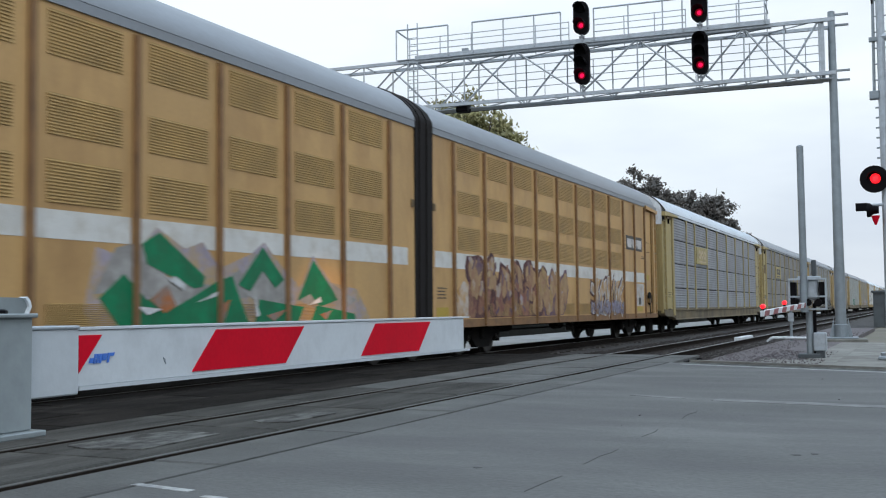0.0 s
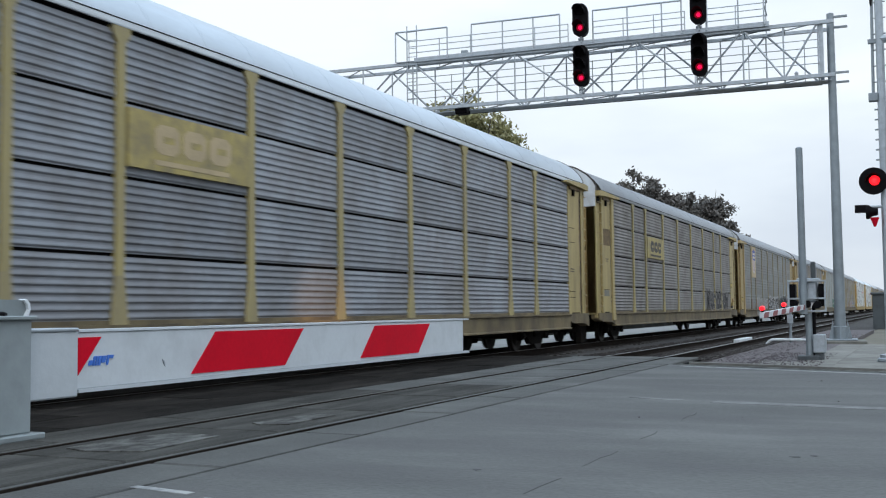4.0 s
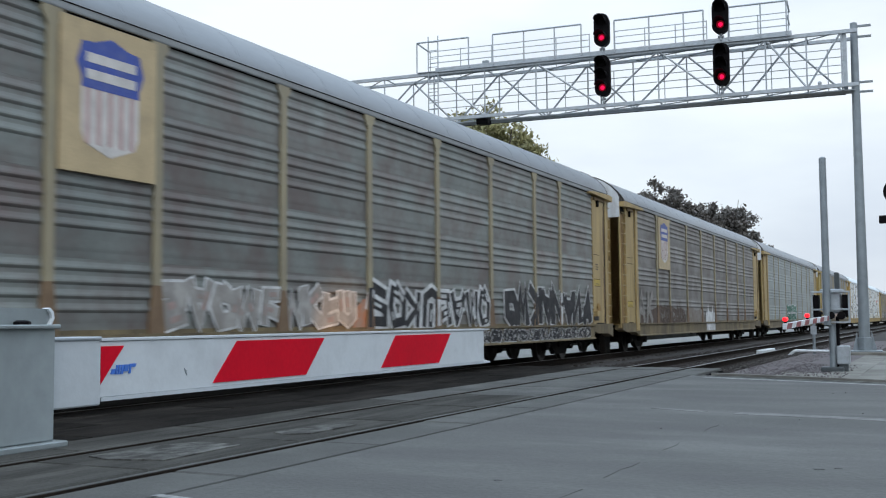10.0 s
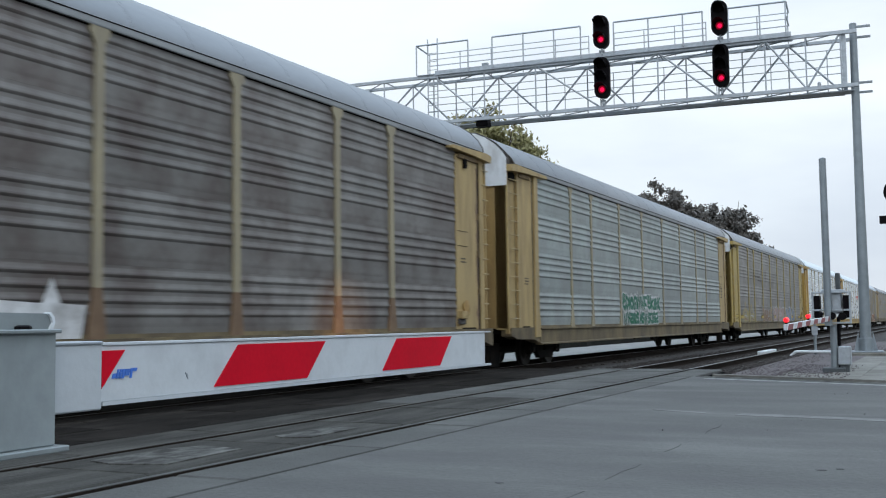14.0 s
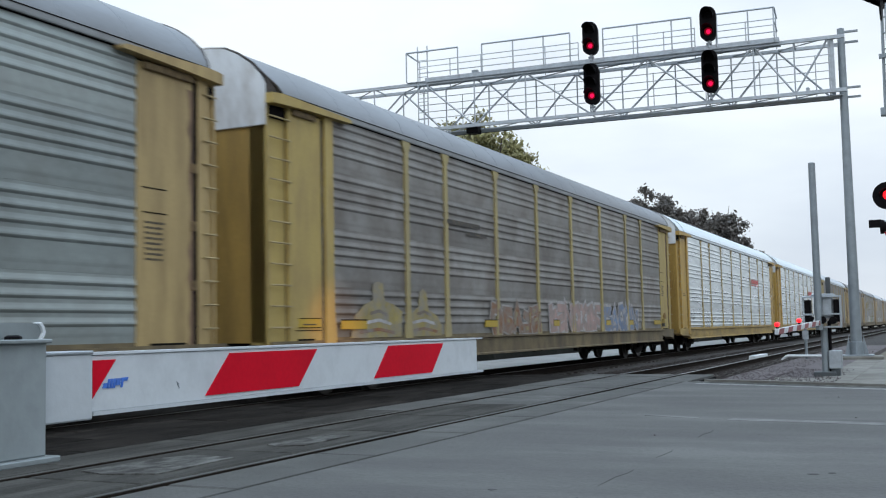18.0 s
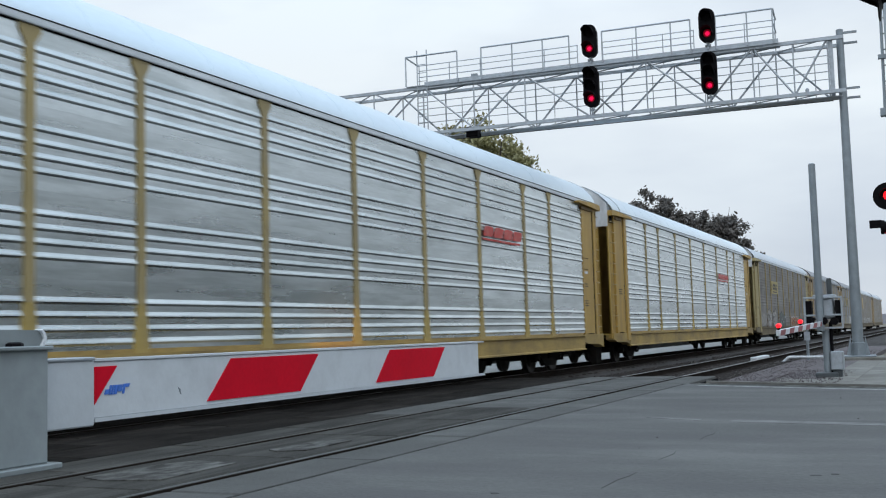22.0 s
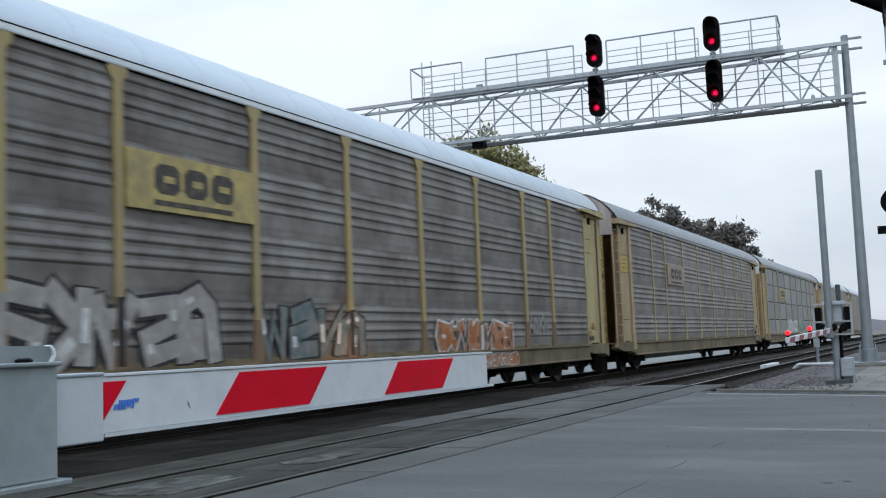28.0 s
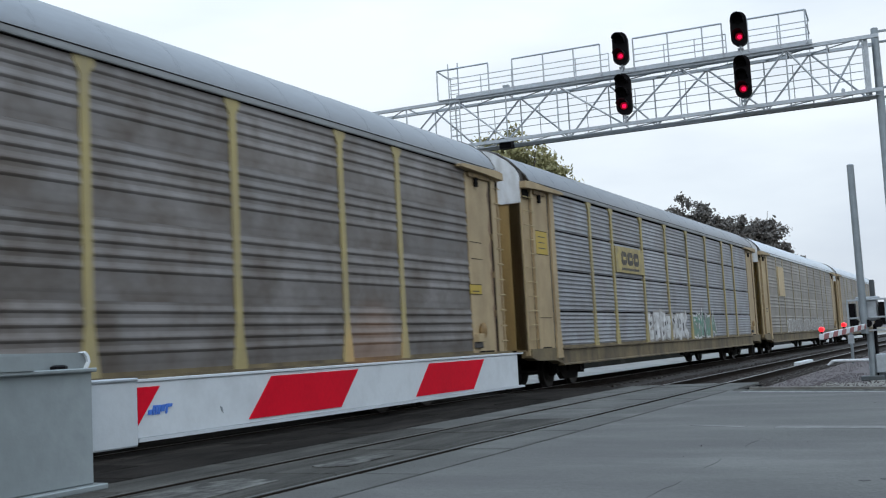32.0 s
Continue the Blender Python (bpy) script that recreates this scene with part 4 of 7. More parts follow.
ROOF = [(1.535, 4.985), (1.52, 5.07), (1.42, 5.25), (1.22, 5.45), (0.95, 5.63), (0.70, 5.745), (0.35, 5.785), (0, 5.795)]
ROOF = ROOF + [(-x, z) for x, z in ROOF[-2::-1]]
SHARED = {}


def steel(name, color, dirt, amt, metal, rough):
    dull = metal < 0.8
    return mat(name, color, rough, metal, vary=0.24 if dull else 0.22, scale=1.0 if dull else 2.0, grain=14 if dull else 26, bump=0.06 if dull else 0.012, stain=dirt, stain_amt=amt, stretch=(1, 0.7, 0.7) if dull else (1, 0.2, 1.6), stain_at=0.5,
               spread=0.12 if dull else 0.06)


BROWN_GREY = steel("weathered_brown_steel", (0.190, 0.180, 0.168), (0.092, 0.070, 0.062), 0.85, 0.35, 0.5)
GREEN_GREY = steel("weathered_green_grey_steel", (0.200, 0.213, 0.20), (0.150, 0.118, 0.110), 0.9, 0.35, 0.5)
TAUPE_GREY = steel("weathered_taupe_steel", (0.225, 0.215, 0.20), (0.135, 0.112, 0.098), 0.8, 0.35, 0.5)
SLATE_GREY = steel("weathered_slate_steel", (0.205, 0.194, 0.183), (0.115, 0.093, 0.080), 0.8, 0.35, 0.5)
BLUE_GREY = steel("weathered_blue_steel", (0.25, 0.262, 0.285), (0.155, 0.14, 0.135), 0.6, 0.4, 0.48)
MAUVE_GREY = steel("weathered_mauve_steel", (0.195, 0.18, 0.172), (0.10, 0.078, 0.062), 0.85, 0.35, 0.5)
PALE_GREY = steel("weathered_pale_steel", (0.285, 0.315, 0.305), (0.20, 0.205, 0.19), 0.55, 0.4, 0.48)
SILVER = steel("bright_galvanised_panels", (0.615, 0.66, 0.67), (0.40, 0.44, 0.44), 0.7, 0.90, 0.29)
TAN_GREY = steel("tan_grey_steel", (0.27, 0.25, 0.225), (0.18, 0.155, 0.13), 0.6, 0.3, 0.55)
YELLOW = mat("faded_yellow_paint", (0.43, 0.315, 0.10), 0.6, vary=0.14, scale=1.4, grain=20, bump=0.06, stain=(0.27, 0.18, 0.075), stain_amt=0.55, stretch=(1, 1, 0.3), stain_at=0.54)
PALE_YELLOW = mat("bleached_yellow_paint", (0.43, 0.33, 0.14), 0.6, vary=0.14, scale=1.4, grain=20, bump=0.06, stain=(0.22, 0.165, 0.07), stain_amt=0.6, stretch=(1.5, 1.5, 0.25), stain_at=0.56)
TAN_YELLOW = mat("tan_yellow_paint", (0.42, 0.30, 0.13), 0.6, vary=0.14, scale=1.4, grain=20, bump=0.06, stain=(0.19, 0.12, 0.05), stain_amt=0.6, stretch=(1.5, 1.5, 0.25), stain_at=0.55)
DEEP_YELLOW = mat("deep_yellow_paint", (0.455, 0.285, 0.066), 0.55, vary=0.14, scale=1.4, grain=20, bump=0.05, stain=(0.27, 0.155, 0.045), stain_amt=0.55, stretch=(1.5, 1.5, 0.25), stain_at=0.54)
RACK_TAN = mat("rack_tan_paint", (0.545, 0.325, 0.125), 0.6, vary=0.12, scale=0.8, grain=16, bump=0.05, stain=(0.32, 0.17, 0.062), stain_amt=0.65, stretch=(1, 0.8, 0.35), stain_at=0.55, spread=0.04)
RUSTY_TAN = mat("rusty_tan_paint", (0.36, 0.225, 0.08), 0.7, vary=0.2, scale=1.6, grain=18, bump=0.06, stain=(0.11, 0.055, 0.022), stain_amt=0.8, stretch=(1.5, 1.5, 0.3), stain_at=0.48)
RACK_POST = mat("rack_brown_post", (0.24, 0.125, 0.05), 0.7, scale=2.0, stain=(0.11, 0.055, 0.028), stain_amt=0.6)
LOUVRE = mat("louvre_brown", (0.40, 0.25, 0.09), 0.7, scale=2.0)
ROOF_GREY = mat("grey_roof", (0.25, 0.265, 0.285), 0.5, metal=0.3, vary=0.12, scale=0.8, grain=12, bump=0.05, stain=(0.18, 0.18, 0.185), stain_amt=0.5, stretch=(1, 0.25, 1))
ROOF_PALE = mat("pale_roof", (0.52, 0.57, 0.62), 0.42, metal=0.4, vary=0.1, scale=0.8, grain=12, bump=0.05, stain=(0.40, 0.43, 0.46), stain_amt=0.5, stretch=(1, 0.25, 1))
ROOF_WHITE = mat("bright_roof", (0.68, 0.77, 0.83), 0.35, metal=0.5, vary=0.08, scale=0.8, grain=12, bump=0.04, stretch=(1, 0.25, 1))
CAP_WHITE = mat("white_end_cap", (0.68, 0.70, 0.72), 0.6, vary=0.1, scale=2.0, stain=(0.36, 0.34, 0.32), stain_amt=0.6, stretch=(1, 1, 0.4), stain_at=0.5)
# rusty roof rim colour, also painted on as the ladder stile's shadow
RIM = mat("rusty_rim_and_shade", (0.05, 0.042, 0.038), 0.8, vary=0.3, scale=3.0, stain=(0.22, 0.21, 0.2), stain_amt=0.7, stain_at=0.56)
# end-door colours: trim tones darkened to paint in the shade between cars
SHADED_DOOR_BROWN = mat("shaded_brown_door_paint", (0.325, 0.212, 0.077), 0.65, vary=0.2, scale=1.2, grain=20, bump=0.05, stain=(0.16, 0.10, 0.045), stain_amt=0.6, stretch=(1.5, 1.5, 0.3), stain_at=0.52)
SHADED_DOOR_GOLD = mat("shaded_gold_door_paint", (0.38, 0.24, 0.058), 0.6, vary=0.18, scale=1.2, grain=20, bump=0.05, stain=(0.17, 0.105, 0.035), stain_amt=0.5, stretch=(1.5, 1.5, 0.3), stain_at=0.54)
RAIL_BAND = mat("grey_eave_band", (0.29, 0.30, 0.305), 0.55, metal=0.3, vary=0.2, scale=1.2, stain=(0.15, 0.145, 0.14), stain_amt=0.6, stretch=(1, 0.4, 1))
PALE_BAND = mat("pale_eave_band", (0.70, 0.74, 0.77), 0.5, metal=0.3, vary=0.15, scale=1.2, stain=(0.48, 0.50, 0.51), stain_amt=0.6, stretch=(1, 0.4, 1))
CAP_MAUVE = mat("mauve_end_cap", (0.44, 0.385, 0.37), 0.6, vary=0.12, scale=1.6, stain=(0.27, 0.215, 0.19), stain_amt=0.7, stretch=(1, 1, 0.5), stain_at=0.52)
RUST_BROWN = mat("rust_brown_paint", (0.22, 0.135, 0.08), 0.7, vary=0.2, scale=1.6, grain=18, bump=0.06, stain=(0.10, 0.06, 0.035), stain_amt=0.8, stretch=(1.5, 1.5, 0.3), stain_at=0.5)
BROWN_PATCH = mat("rusty_brown_patch", (0.20, 0.135, 0.06), 0.75, vary=0.3, scale=5.0, stain=(0.07, 0.042, 0.025), stain_amt=0.7, stain_at=0.5)
GREY_PATCH = mat("grey_overpaint", (0.20, 0.19, 0.15), 0.7, vary=0.2, scale=4.0)
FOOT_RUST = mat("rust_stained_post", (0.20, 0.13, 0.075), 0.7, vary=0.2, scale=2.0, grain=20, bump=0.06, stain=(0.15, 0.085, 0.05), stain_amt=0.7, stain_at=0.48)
# gold lightened to paint a warm low glow on the silver cars' post feet
FOOT_GLOW = mat("glow_tinted_post_foot", (0.42, 0.30, 0.085), 0.6, vary=0.18, scale=2.0, grain=20, bump=0.06, stain=(0.36, 0.27, 0.11), stain_amt=0.7, stain_at=0.5)
BELLOWS = mat("black_bellows", (0.017, 0.014, 0.013), 0.85, scale=3.0, spec=0.2)
PLACARD = mat("yellow_placard", (0.44, 0.30, 0.03), 0.5, vary=0.08, scale=6.0)
INK = mat("dark_lettering", (0.035, 0.03, 0.028), 0.6, scale=4.0, stain=(0.2, 0.15, 0.08), stain_amt=0.6)
LOGO_YELLOW = mat("logo_yellow_panel", (0.45, 0.35, 0.12), 0.6, scale=2.0, stain=(0.22, 0.18, 0.11), stain_amt=0.75, stain_at=0.49)
LOGO_TAN = mat("logo_tan_panel", (0.50, 0.38, 0.22), 0.6, scale=2.0, stain=(0.38, 0.29, 0.18), stain_amt=0.5)
LOGO_MAUVE = mat("logo_stained_panel", (0.37, 0.28, 0.19), 0.6, scale=2.0, stain=(0.19, 0.165, 0.15), stain_amt=0.8, stain_at=0.5)
LOGO_BLUE = mat("logo_blue", (0.035, 0.07, 0.33), 0.5, scale=4.0, stain=(0.12, 0.14, 0.3), stain_amt=0.5)
LOGO_WHITE = mat("logo_white", (0.60, 0.56, 0.53), 0.6, scale=4.0)
LOGO_PINK = mat("logo_faded_red", (0.50, 0.34, 0.32), 0.6, scale=4.0)
LOGO_RED = mat("logo_red", (0.50, 0.04, 0.03), 0.5, scale=4.0, stain=(0.5, 0.25, 0.22), stain_amt=0.5)
POST_TAN = mat("post_dull_tan", (0.34, 0.29, 0.185), 0.65, vary=0.15, scale=1.5, grain=20, bump=0.06, stain=(0.22, 0.19, 0.15), stain_amt=0.6, stretch=(1, 1, 0.3), stain_at=0.5)
CREAM = mat("cream_paint", (0.43, 0.35, 0.17), 0.65, vary=0.16, scale=1.4, grain=20, bump=0.06, stain=(0.20, 0.14, 0.065), stain_amt=0.6, stretch=(1.5, 1.5, 0.25), stain_at=0.54)
RUNG = mat("worn_rung_paint", (0.40, 0.31, 0.15), 0.55, vary=0.2, scale=3.0, stain=RUST, stain_amt=0.6, stain_at=0.55)
BEIGE = mat("beige_paint", (0.40, 0.30, 0.17), 0.65, vary=0.16, scale=1.4, grain=20, bump=0.06, stain=(0.25, 0.17, 0.09), stain_amt=0.55, stretch=(1, 1, 0.5), stain_at=0.52)
POST_GOLD = mat("post_dull_gold", (0.375, 0.285, 0.12), 0.65, vary=0.15, scale=1.5, grain=20, bump=0.06, stain=(0.24, 0.20, 0.13), stain_amt=0.6, stretch=(1, 1, 0.3), stain_at=0.5)
POST_PALE = mat("post_pale_yellow", (0.38, 0.305, 0.13), 0.65, vary=0.15, scale=1.5, grain=20, bump=0.06, stain=(0.27, 0.23, 0.16), stain_amt=0.6, stretch=(1, 1, 0.3), stain_at=0.5)
SILL_GOLD = mat("dirty_gold_sill", (0.39, 0.265, 0.08), 0.65, vary=0.2, scale=1.2, grain=18, stain=(0.17, 0.115, 0.055), stain_amt=0.7, stretch=(1, 0.5, 1.2), stain_at=0.52)
SILL_DIRTY = mat("dirty_tan_sill", (0.19, 0.145, 0.075), 0.7, vary=0.25, scale=1.0, grain=18, stain=(0.07, 0.052, 0.034), stain_amt=0.8, stretch=(1, 1, 0.5), stain_at=0.48)
OVERPAINT = mat("pale_overpaint", (0.56, 0.54, 0.53), 0.6, vary=0.15, scale=2.4, stain=(0.42, 0.31, 0.19), stain_amt=0.85, stain_at=0.5)
STRIPE_WHITE = mat("rack_white_stripe", (0.66, 0.64, 0.60), 0.6, vary=0.08, scale=2.0, stain=(0.42, 0.36, 0.28), stain_amt=0.5)


def spray(name, color, wear=(0.25, 0.23, 0.21), amt=0.85):
    return mat("spray_" + name, color, 0.6, vary=0.25, scale=2.2, grain=9, bump=0.03, stain=wear, stain_amt=amt, stain_at=0.50 if amt < 0.7 else 0.46, spec=0.2)


SPRAY = {
    "white": spray("white", (0.66, 0.66, 0.66), amt=0.55), "pale": spray("pale", (0.38, 0.36, 0.34)), "black": spray("black", (0.022, 0.022, 0.026), amt=0.15),
    "green": spray("green", (0.012, 0.20, 0.085), (0.03, 0.12, 0.06), 0.6), "pine": spray("pine", (0.03, 0.15, 0.10), (0.12, 0.22, 0.17), 0.6), "mint": spray("mint", (0.10, 0.28, 0.20)), "chalk": spray("chalk", (0.50, 0.48, 0.48), (0.30, 0.28, 0.27), 0.9), "cocoa": spray("cocoa", (0.070, 0.046, 0.036), (0.12, 0.08, 0.06), 0.7), "mud": spray("mud", (0.17, 0.125, 0.095)), "teal": spray("teal", (0.075, 0.13, 0.135)),
    "purple": spray("purple", (0.13, 0.075, 0.12), (0.3, 0.2, 0.12), 0.6), "plum": spray("plum", (0.24, 0.10, 0.08), (0.4, 0.27, 0.12), 0.6),
    "smoke": spray("smoke", (0.032, 0.03, 0.034), (0.11, 0.10, 0.095), 0.8), "haze": spray("haze", (0.36, 0.31, 0.36), (0.46, 0.32, 0.15), 0.9), "amber": spray("amber", (0.44, 0.23, 0.06), (0.55, 0.5, 0.45), 0.8), "maroon": spray("maroon", (0.085, 0.036, 0.042), (0.20, 0.10, 0.07), 0.6), "fawn": spray("fawn", (0.44, 0.29, 0.145), (0.30, 0.15, 0.10), 0.75), "umber": spray("umber", (0.30, 0.185, 0.09), (0.46, 0.31, 0.13), 0.85), "brick": spray("brick", (0.34, 0.115, 0.03), (0.5, 0.42, 0.36), amt=0.5), "orange": spray("orange", (0.42, 0.13, 0.03)), "rust": spray("rust", (0.24, 0.11, 0.05)), "gold": spray("gold", (0.34, 0.27, 0.10)),
    "stone": spray("stone", (0.30, 0.275, 0.25), (0.20, 0.185, 0.17)), "blue": spray("blue", (0.16, 0.24, 0.40)), "pink": spray("pink", (0.45, 0.30, 0.27)), "lilac": spray("lilac", (0.32, 0.30, 0.42)),
}


def shared(key, make, material, smooth=False):
    """One mesh for all pieces alike in shape and material."""
    k = (*key, material.name)
    if k not in SHARED:
        SHARED[k] = mesh_of(make(B()), key[0], material, smooth)
    return SHARED[k]


def corrugated(bm, length, height, ribs, depth=0.045):
    """A pressed side panel: level ribs standing proud of the sheet. ribs: (centre, half height, share of the depth)."""
    prof = [(0.0, 0.0)]
    for z, h, k in sorted(ribs):
        deep = depth * k
        prof += [(0.0, z - h), (deep * 0.55, z - h * 0.72), (deep, z - h * 0.38), (deep * 0.86, z - h * 0.02), (deep * 0.40, z + h * 0.42), (0.0, z + h * 0.95)]
    prof.append((0.0, height))
    a = [bm.verts.new((x, 0.0, z)) for x, z in prof]
    b = [bm.verts.new((x, length, z)) for x, z in prof]
    a2 = [bm.verts.new((-0.02, y, z)) for y, z in ((0.0, 0.0), (0.0, height))]
    b2 = [bm.verts.new((-0.02, y, z)) for y, z in ((length, 0.0), (length, height))]
    for i in range(len(prof) - 1):
        bm.faces.new((a[i], b[i], b[i + 1], a[i + 1]))
    bm.faces.new((a[0], a2[0], b2[0], b[0]))
    bm.faces.new((a[-1], b[-1], b2[1], a2[1]))
    bm.faces.new((a2[0], a2[1], b2[1], b2[0]))
    bm.faces.new([*a[::-1], *a2])
    bm.faces.new([*b, b2[1], b2[0]])
    return bm


def rib_plan(style, height):
    if style == "seamed":
        n = round(height / 0.108)
        return [(height * (i + 0.5) / n, 0.040, 1.0) for i in range(n)]
    if style == "low":
        return [(height - 0.262 - 0.168 * i, 0.046, 1.0) for i in range(4)]
    return [(height - 0.095 - 0.168 * i, 0.060, 1.0) for i in range(4)] + [(0.16, 0.075, 0.12)]


def wheelset(bm):
    for s in (-1, 1):
        lathe(bm, [(s * 0.66, 0.08), (s * 0.665, 0.20), (s * 0.69, 0.25), (s * 0.675, 0.37), (s * 0.675, 0.445), (s * 0.705, 0.445), (s * 0.715, 0.42),
                   (s * 0.805, 0.415), (s * 0.81, 0.36), (s * 0.76, 0.25), (s * 0.80, 0.16), (s * 0.82, 0.09)], "x", (0, 0, 0), 24)
    rod(bm, (-1.05, 0, 0), (1.05, 0, 0), 0.075, seg=10)
    for s in (-1, 1):
        for k in range(3):
            a = 2 * math.pi * k / 3
            rod(bm, (s * 1.05, 0.045 * math.cos(a), 0.045 * math.sin(a)), (s * 1.075, 0.045 * math.cos(a), 0.045 * math.sin(a)), 0.016, seg=6)
    return bm


SIDE_FRAME = [(-1.12, 0.30), (-1.14, 0.52), (-1.02, 0.60), (-0.70, 0.60), (-0.45, 0.72), (0.45, 0.72), (0.70, 0.60), (1.02, 0.60), (1.14, 0.52), (1.12, 0.30),
              (0.98, 0.30), (0.94, 0.46), (0.74, 0.44), (0.40, 0.18), (-0.40, 0.18), (-0.74, 0.44), (-0.94, 0.46), (-0.98, 0.30)]
WHEELSETS = []


def truck(car, y):
    t = part("truck", shared(("bolster",), lambda b: box(b, -1.1, 1.1, -0.2, 0.2, 0.38, 0.74, 0.03), UNDER), None, car, "black cast steel two-axle truck", at=(0, y, 0))
    for s in (-1, 1):
        part("side_frame", shared(("side_frame", s), lambda b: prism(b, SIDE_FRAME, "x", s * 0.90, s * 1.04), UNDER), None, t)
    for k in range(-2, 3):
        if k:
            part("spring", shared(("spring",), lambda b: lathe(b, [(0.0, 0.06), (0.2, 0.06)], "z", (0, 0, 0), 8), UNDER), None, t, at=(0.97, 0.1 * k, 0.2))
    for e in (-0.88, 0.88):
        w = part("wheelset", shared(("wheelset",), wheelset, WHEEL, True), None, t, "dark rusty steel wheels on an axle", at=(0, e, 0.42))
        WHEELSETS.append((w, e))
    return t


def underframe(car, length):
    b = B()
    box(b, -0.28, 0.28, -0.3, length + 0.3, 0.62, 1.0)
    box(b, -1.36, 1.36, 0.1, length - 0.1, 0.86, 1.05)
    for y in np.arange(3.6, length - 3, 1.45):
        box(b, -1.34, 1.34, float(y) - 0.05, float(y) + 0.05, 0.66, 0.9)
    part("underframe", b, UNDER, car)
    b = B()
    rod(b, (-0.6, length * 0.42, 0.62), (-0.6, length * 0.42 + 1.1, 0.62), 0.2, seg=12)
    rod(b, (0.55, length * 0.52, 0.6), (0.55, length * 0.52 + 0.6, 0.6), 0.13, seg=10)
    part("brake_reservoir", b, UNDER, car)
    part("brake_rod", rod(B(), (0.7, 3.5, 0.55), (0.7, length - 3.5, 0.55), 0.025, seg=6), UNDER, car)


def coupler(car, y, s):
    b = B()
    box(b, -0.09, 0.09, min(y, y + s * 0.45), max(y, y + s * 0.45), 0.72, 0.92, 0.01)
    prism(b, [(-0.2, y + s * 0.42), (0.2, y + s * 0.42), (0.22, y + s * 0.6), (0.02, y + s * 0.68), (-0.15, y + s * 0.56)], "z", 0.68, 0.96)
    part("coupler", b, UNDER, car)
    b = B()
    pts = [Vector((0.3, y + s * 0.2, 0.7)), Vector((0.3, y + s * 0.35, 0.48)), Vector((0.28, y + s * 0.5, 0.42)), Vector((0.22, y + s * 0.62, 0.5))]
    for p, q in zip(pts, pts[1:]):
        rod(b, p, q, 0.03, seg=6)
    part("air_hose", b, UNDER, car)


def roof_front(z):
    """How far the roof's front edge is cut back at the height z."""
    return -0.05 + 0.36 * min(1.0, max(0.0, (5.24 - z) / 0.24))


def roof_mesh(length, back=-0.05, cut=False):
    def make(bm):
        u = [bm.verts.new((x, roof_front(z) if cut else -0.05, z)) for x, z in ROOF]
        w = [bm.verts.new((x, length - back, z)) for x, z in ROOF]
        for i in range(len(ROOF) - 1):
            bm.faces.new((u[i], u[i + 1], w[i + 1], w[i]))
        bm.faces.new((u[0], w[0], w[-1], u[-1]))
        bm.faces.new(u[::-1]), bm.faces.new(w)
        return bm
    return make


def roof_rim(car, y, radius, material, label="", cut=False):
    """A bead that follows the roof's outline."""
    pts = [Vector((x, y + (roof_front(z) + 0.05 if cut else 0.0), z)) for x, z in ROOF]
    b = B()
    for p, q in zip(pts, pts[1:]):
        rod(b, p, q, radius, seg=6)
    part("roof_rim", b, material, car, label)


def roof_seams(car, length, material):
    """Low seams across the roof, one by one."""
    def seam(bm):
        return prism(bm, [(x * 1.001, z + 0.0022) for x, z in ROOF] + [(x * 0.99, z - 0.01) for x, z in ROOF[::-1]], "y", -0.012, 0.012)
    y = 0.9
    while y < length:
        part("roof_seam", shared(("roof_seam",), seam, material), None, car, at=(0, y, 0))
        y += 1.22


def bars(car, y0, z0, rows, w, material, x=HALF + 0.03, gap=0.07, h=0.03):
    """Short lines of unreadable stencilled writing."""
    for i in range(rows):
        b = B()
        yy = y0
        while yy < y0 + w:
            k = random.uniform(0.03, 0.08)
            box(b, x, x + 0.004, yy, yy + k, z0 - gap * i, z0 - gap * i + h)
            yy += k + 0.02
        part("stencil", b, material, car)


# bold sprayed signs: strokes in a unit square, no lettering
SIGNS = (
    (((0, 0), (.42, 1), (.95, 0)), ((.24, .36), (.84, .30))),
    (((.02, 0), (.10, 1), (.82, .06), (.96, 1)),),
    (((.95, .84), (.25, .97), (.08, .60), (.88, .42), (.84, .06), (.02, .10)),),
    (((.10, 1), (.16, .04), (.92, .10)), ((.14, .55), (.80, .72))),
    (((.52, 1), (.06, .62), (.16, .08), (.74, .02), (.98, .46), (.80, .92), (.42, .80)),),
    (((.08, 0), (.14, 1)), ((.95, 1.02), (.22, .50), (1, -.02))),
    (((0, 0), (.06, .80), (.5, 1), (.92, .78), (.98, 0)), ((.5, .55), (.5, .0))),
    (((0, 0), (.22, 1), (.5, .22), (.78, 1.02), (1, 0)),))


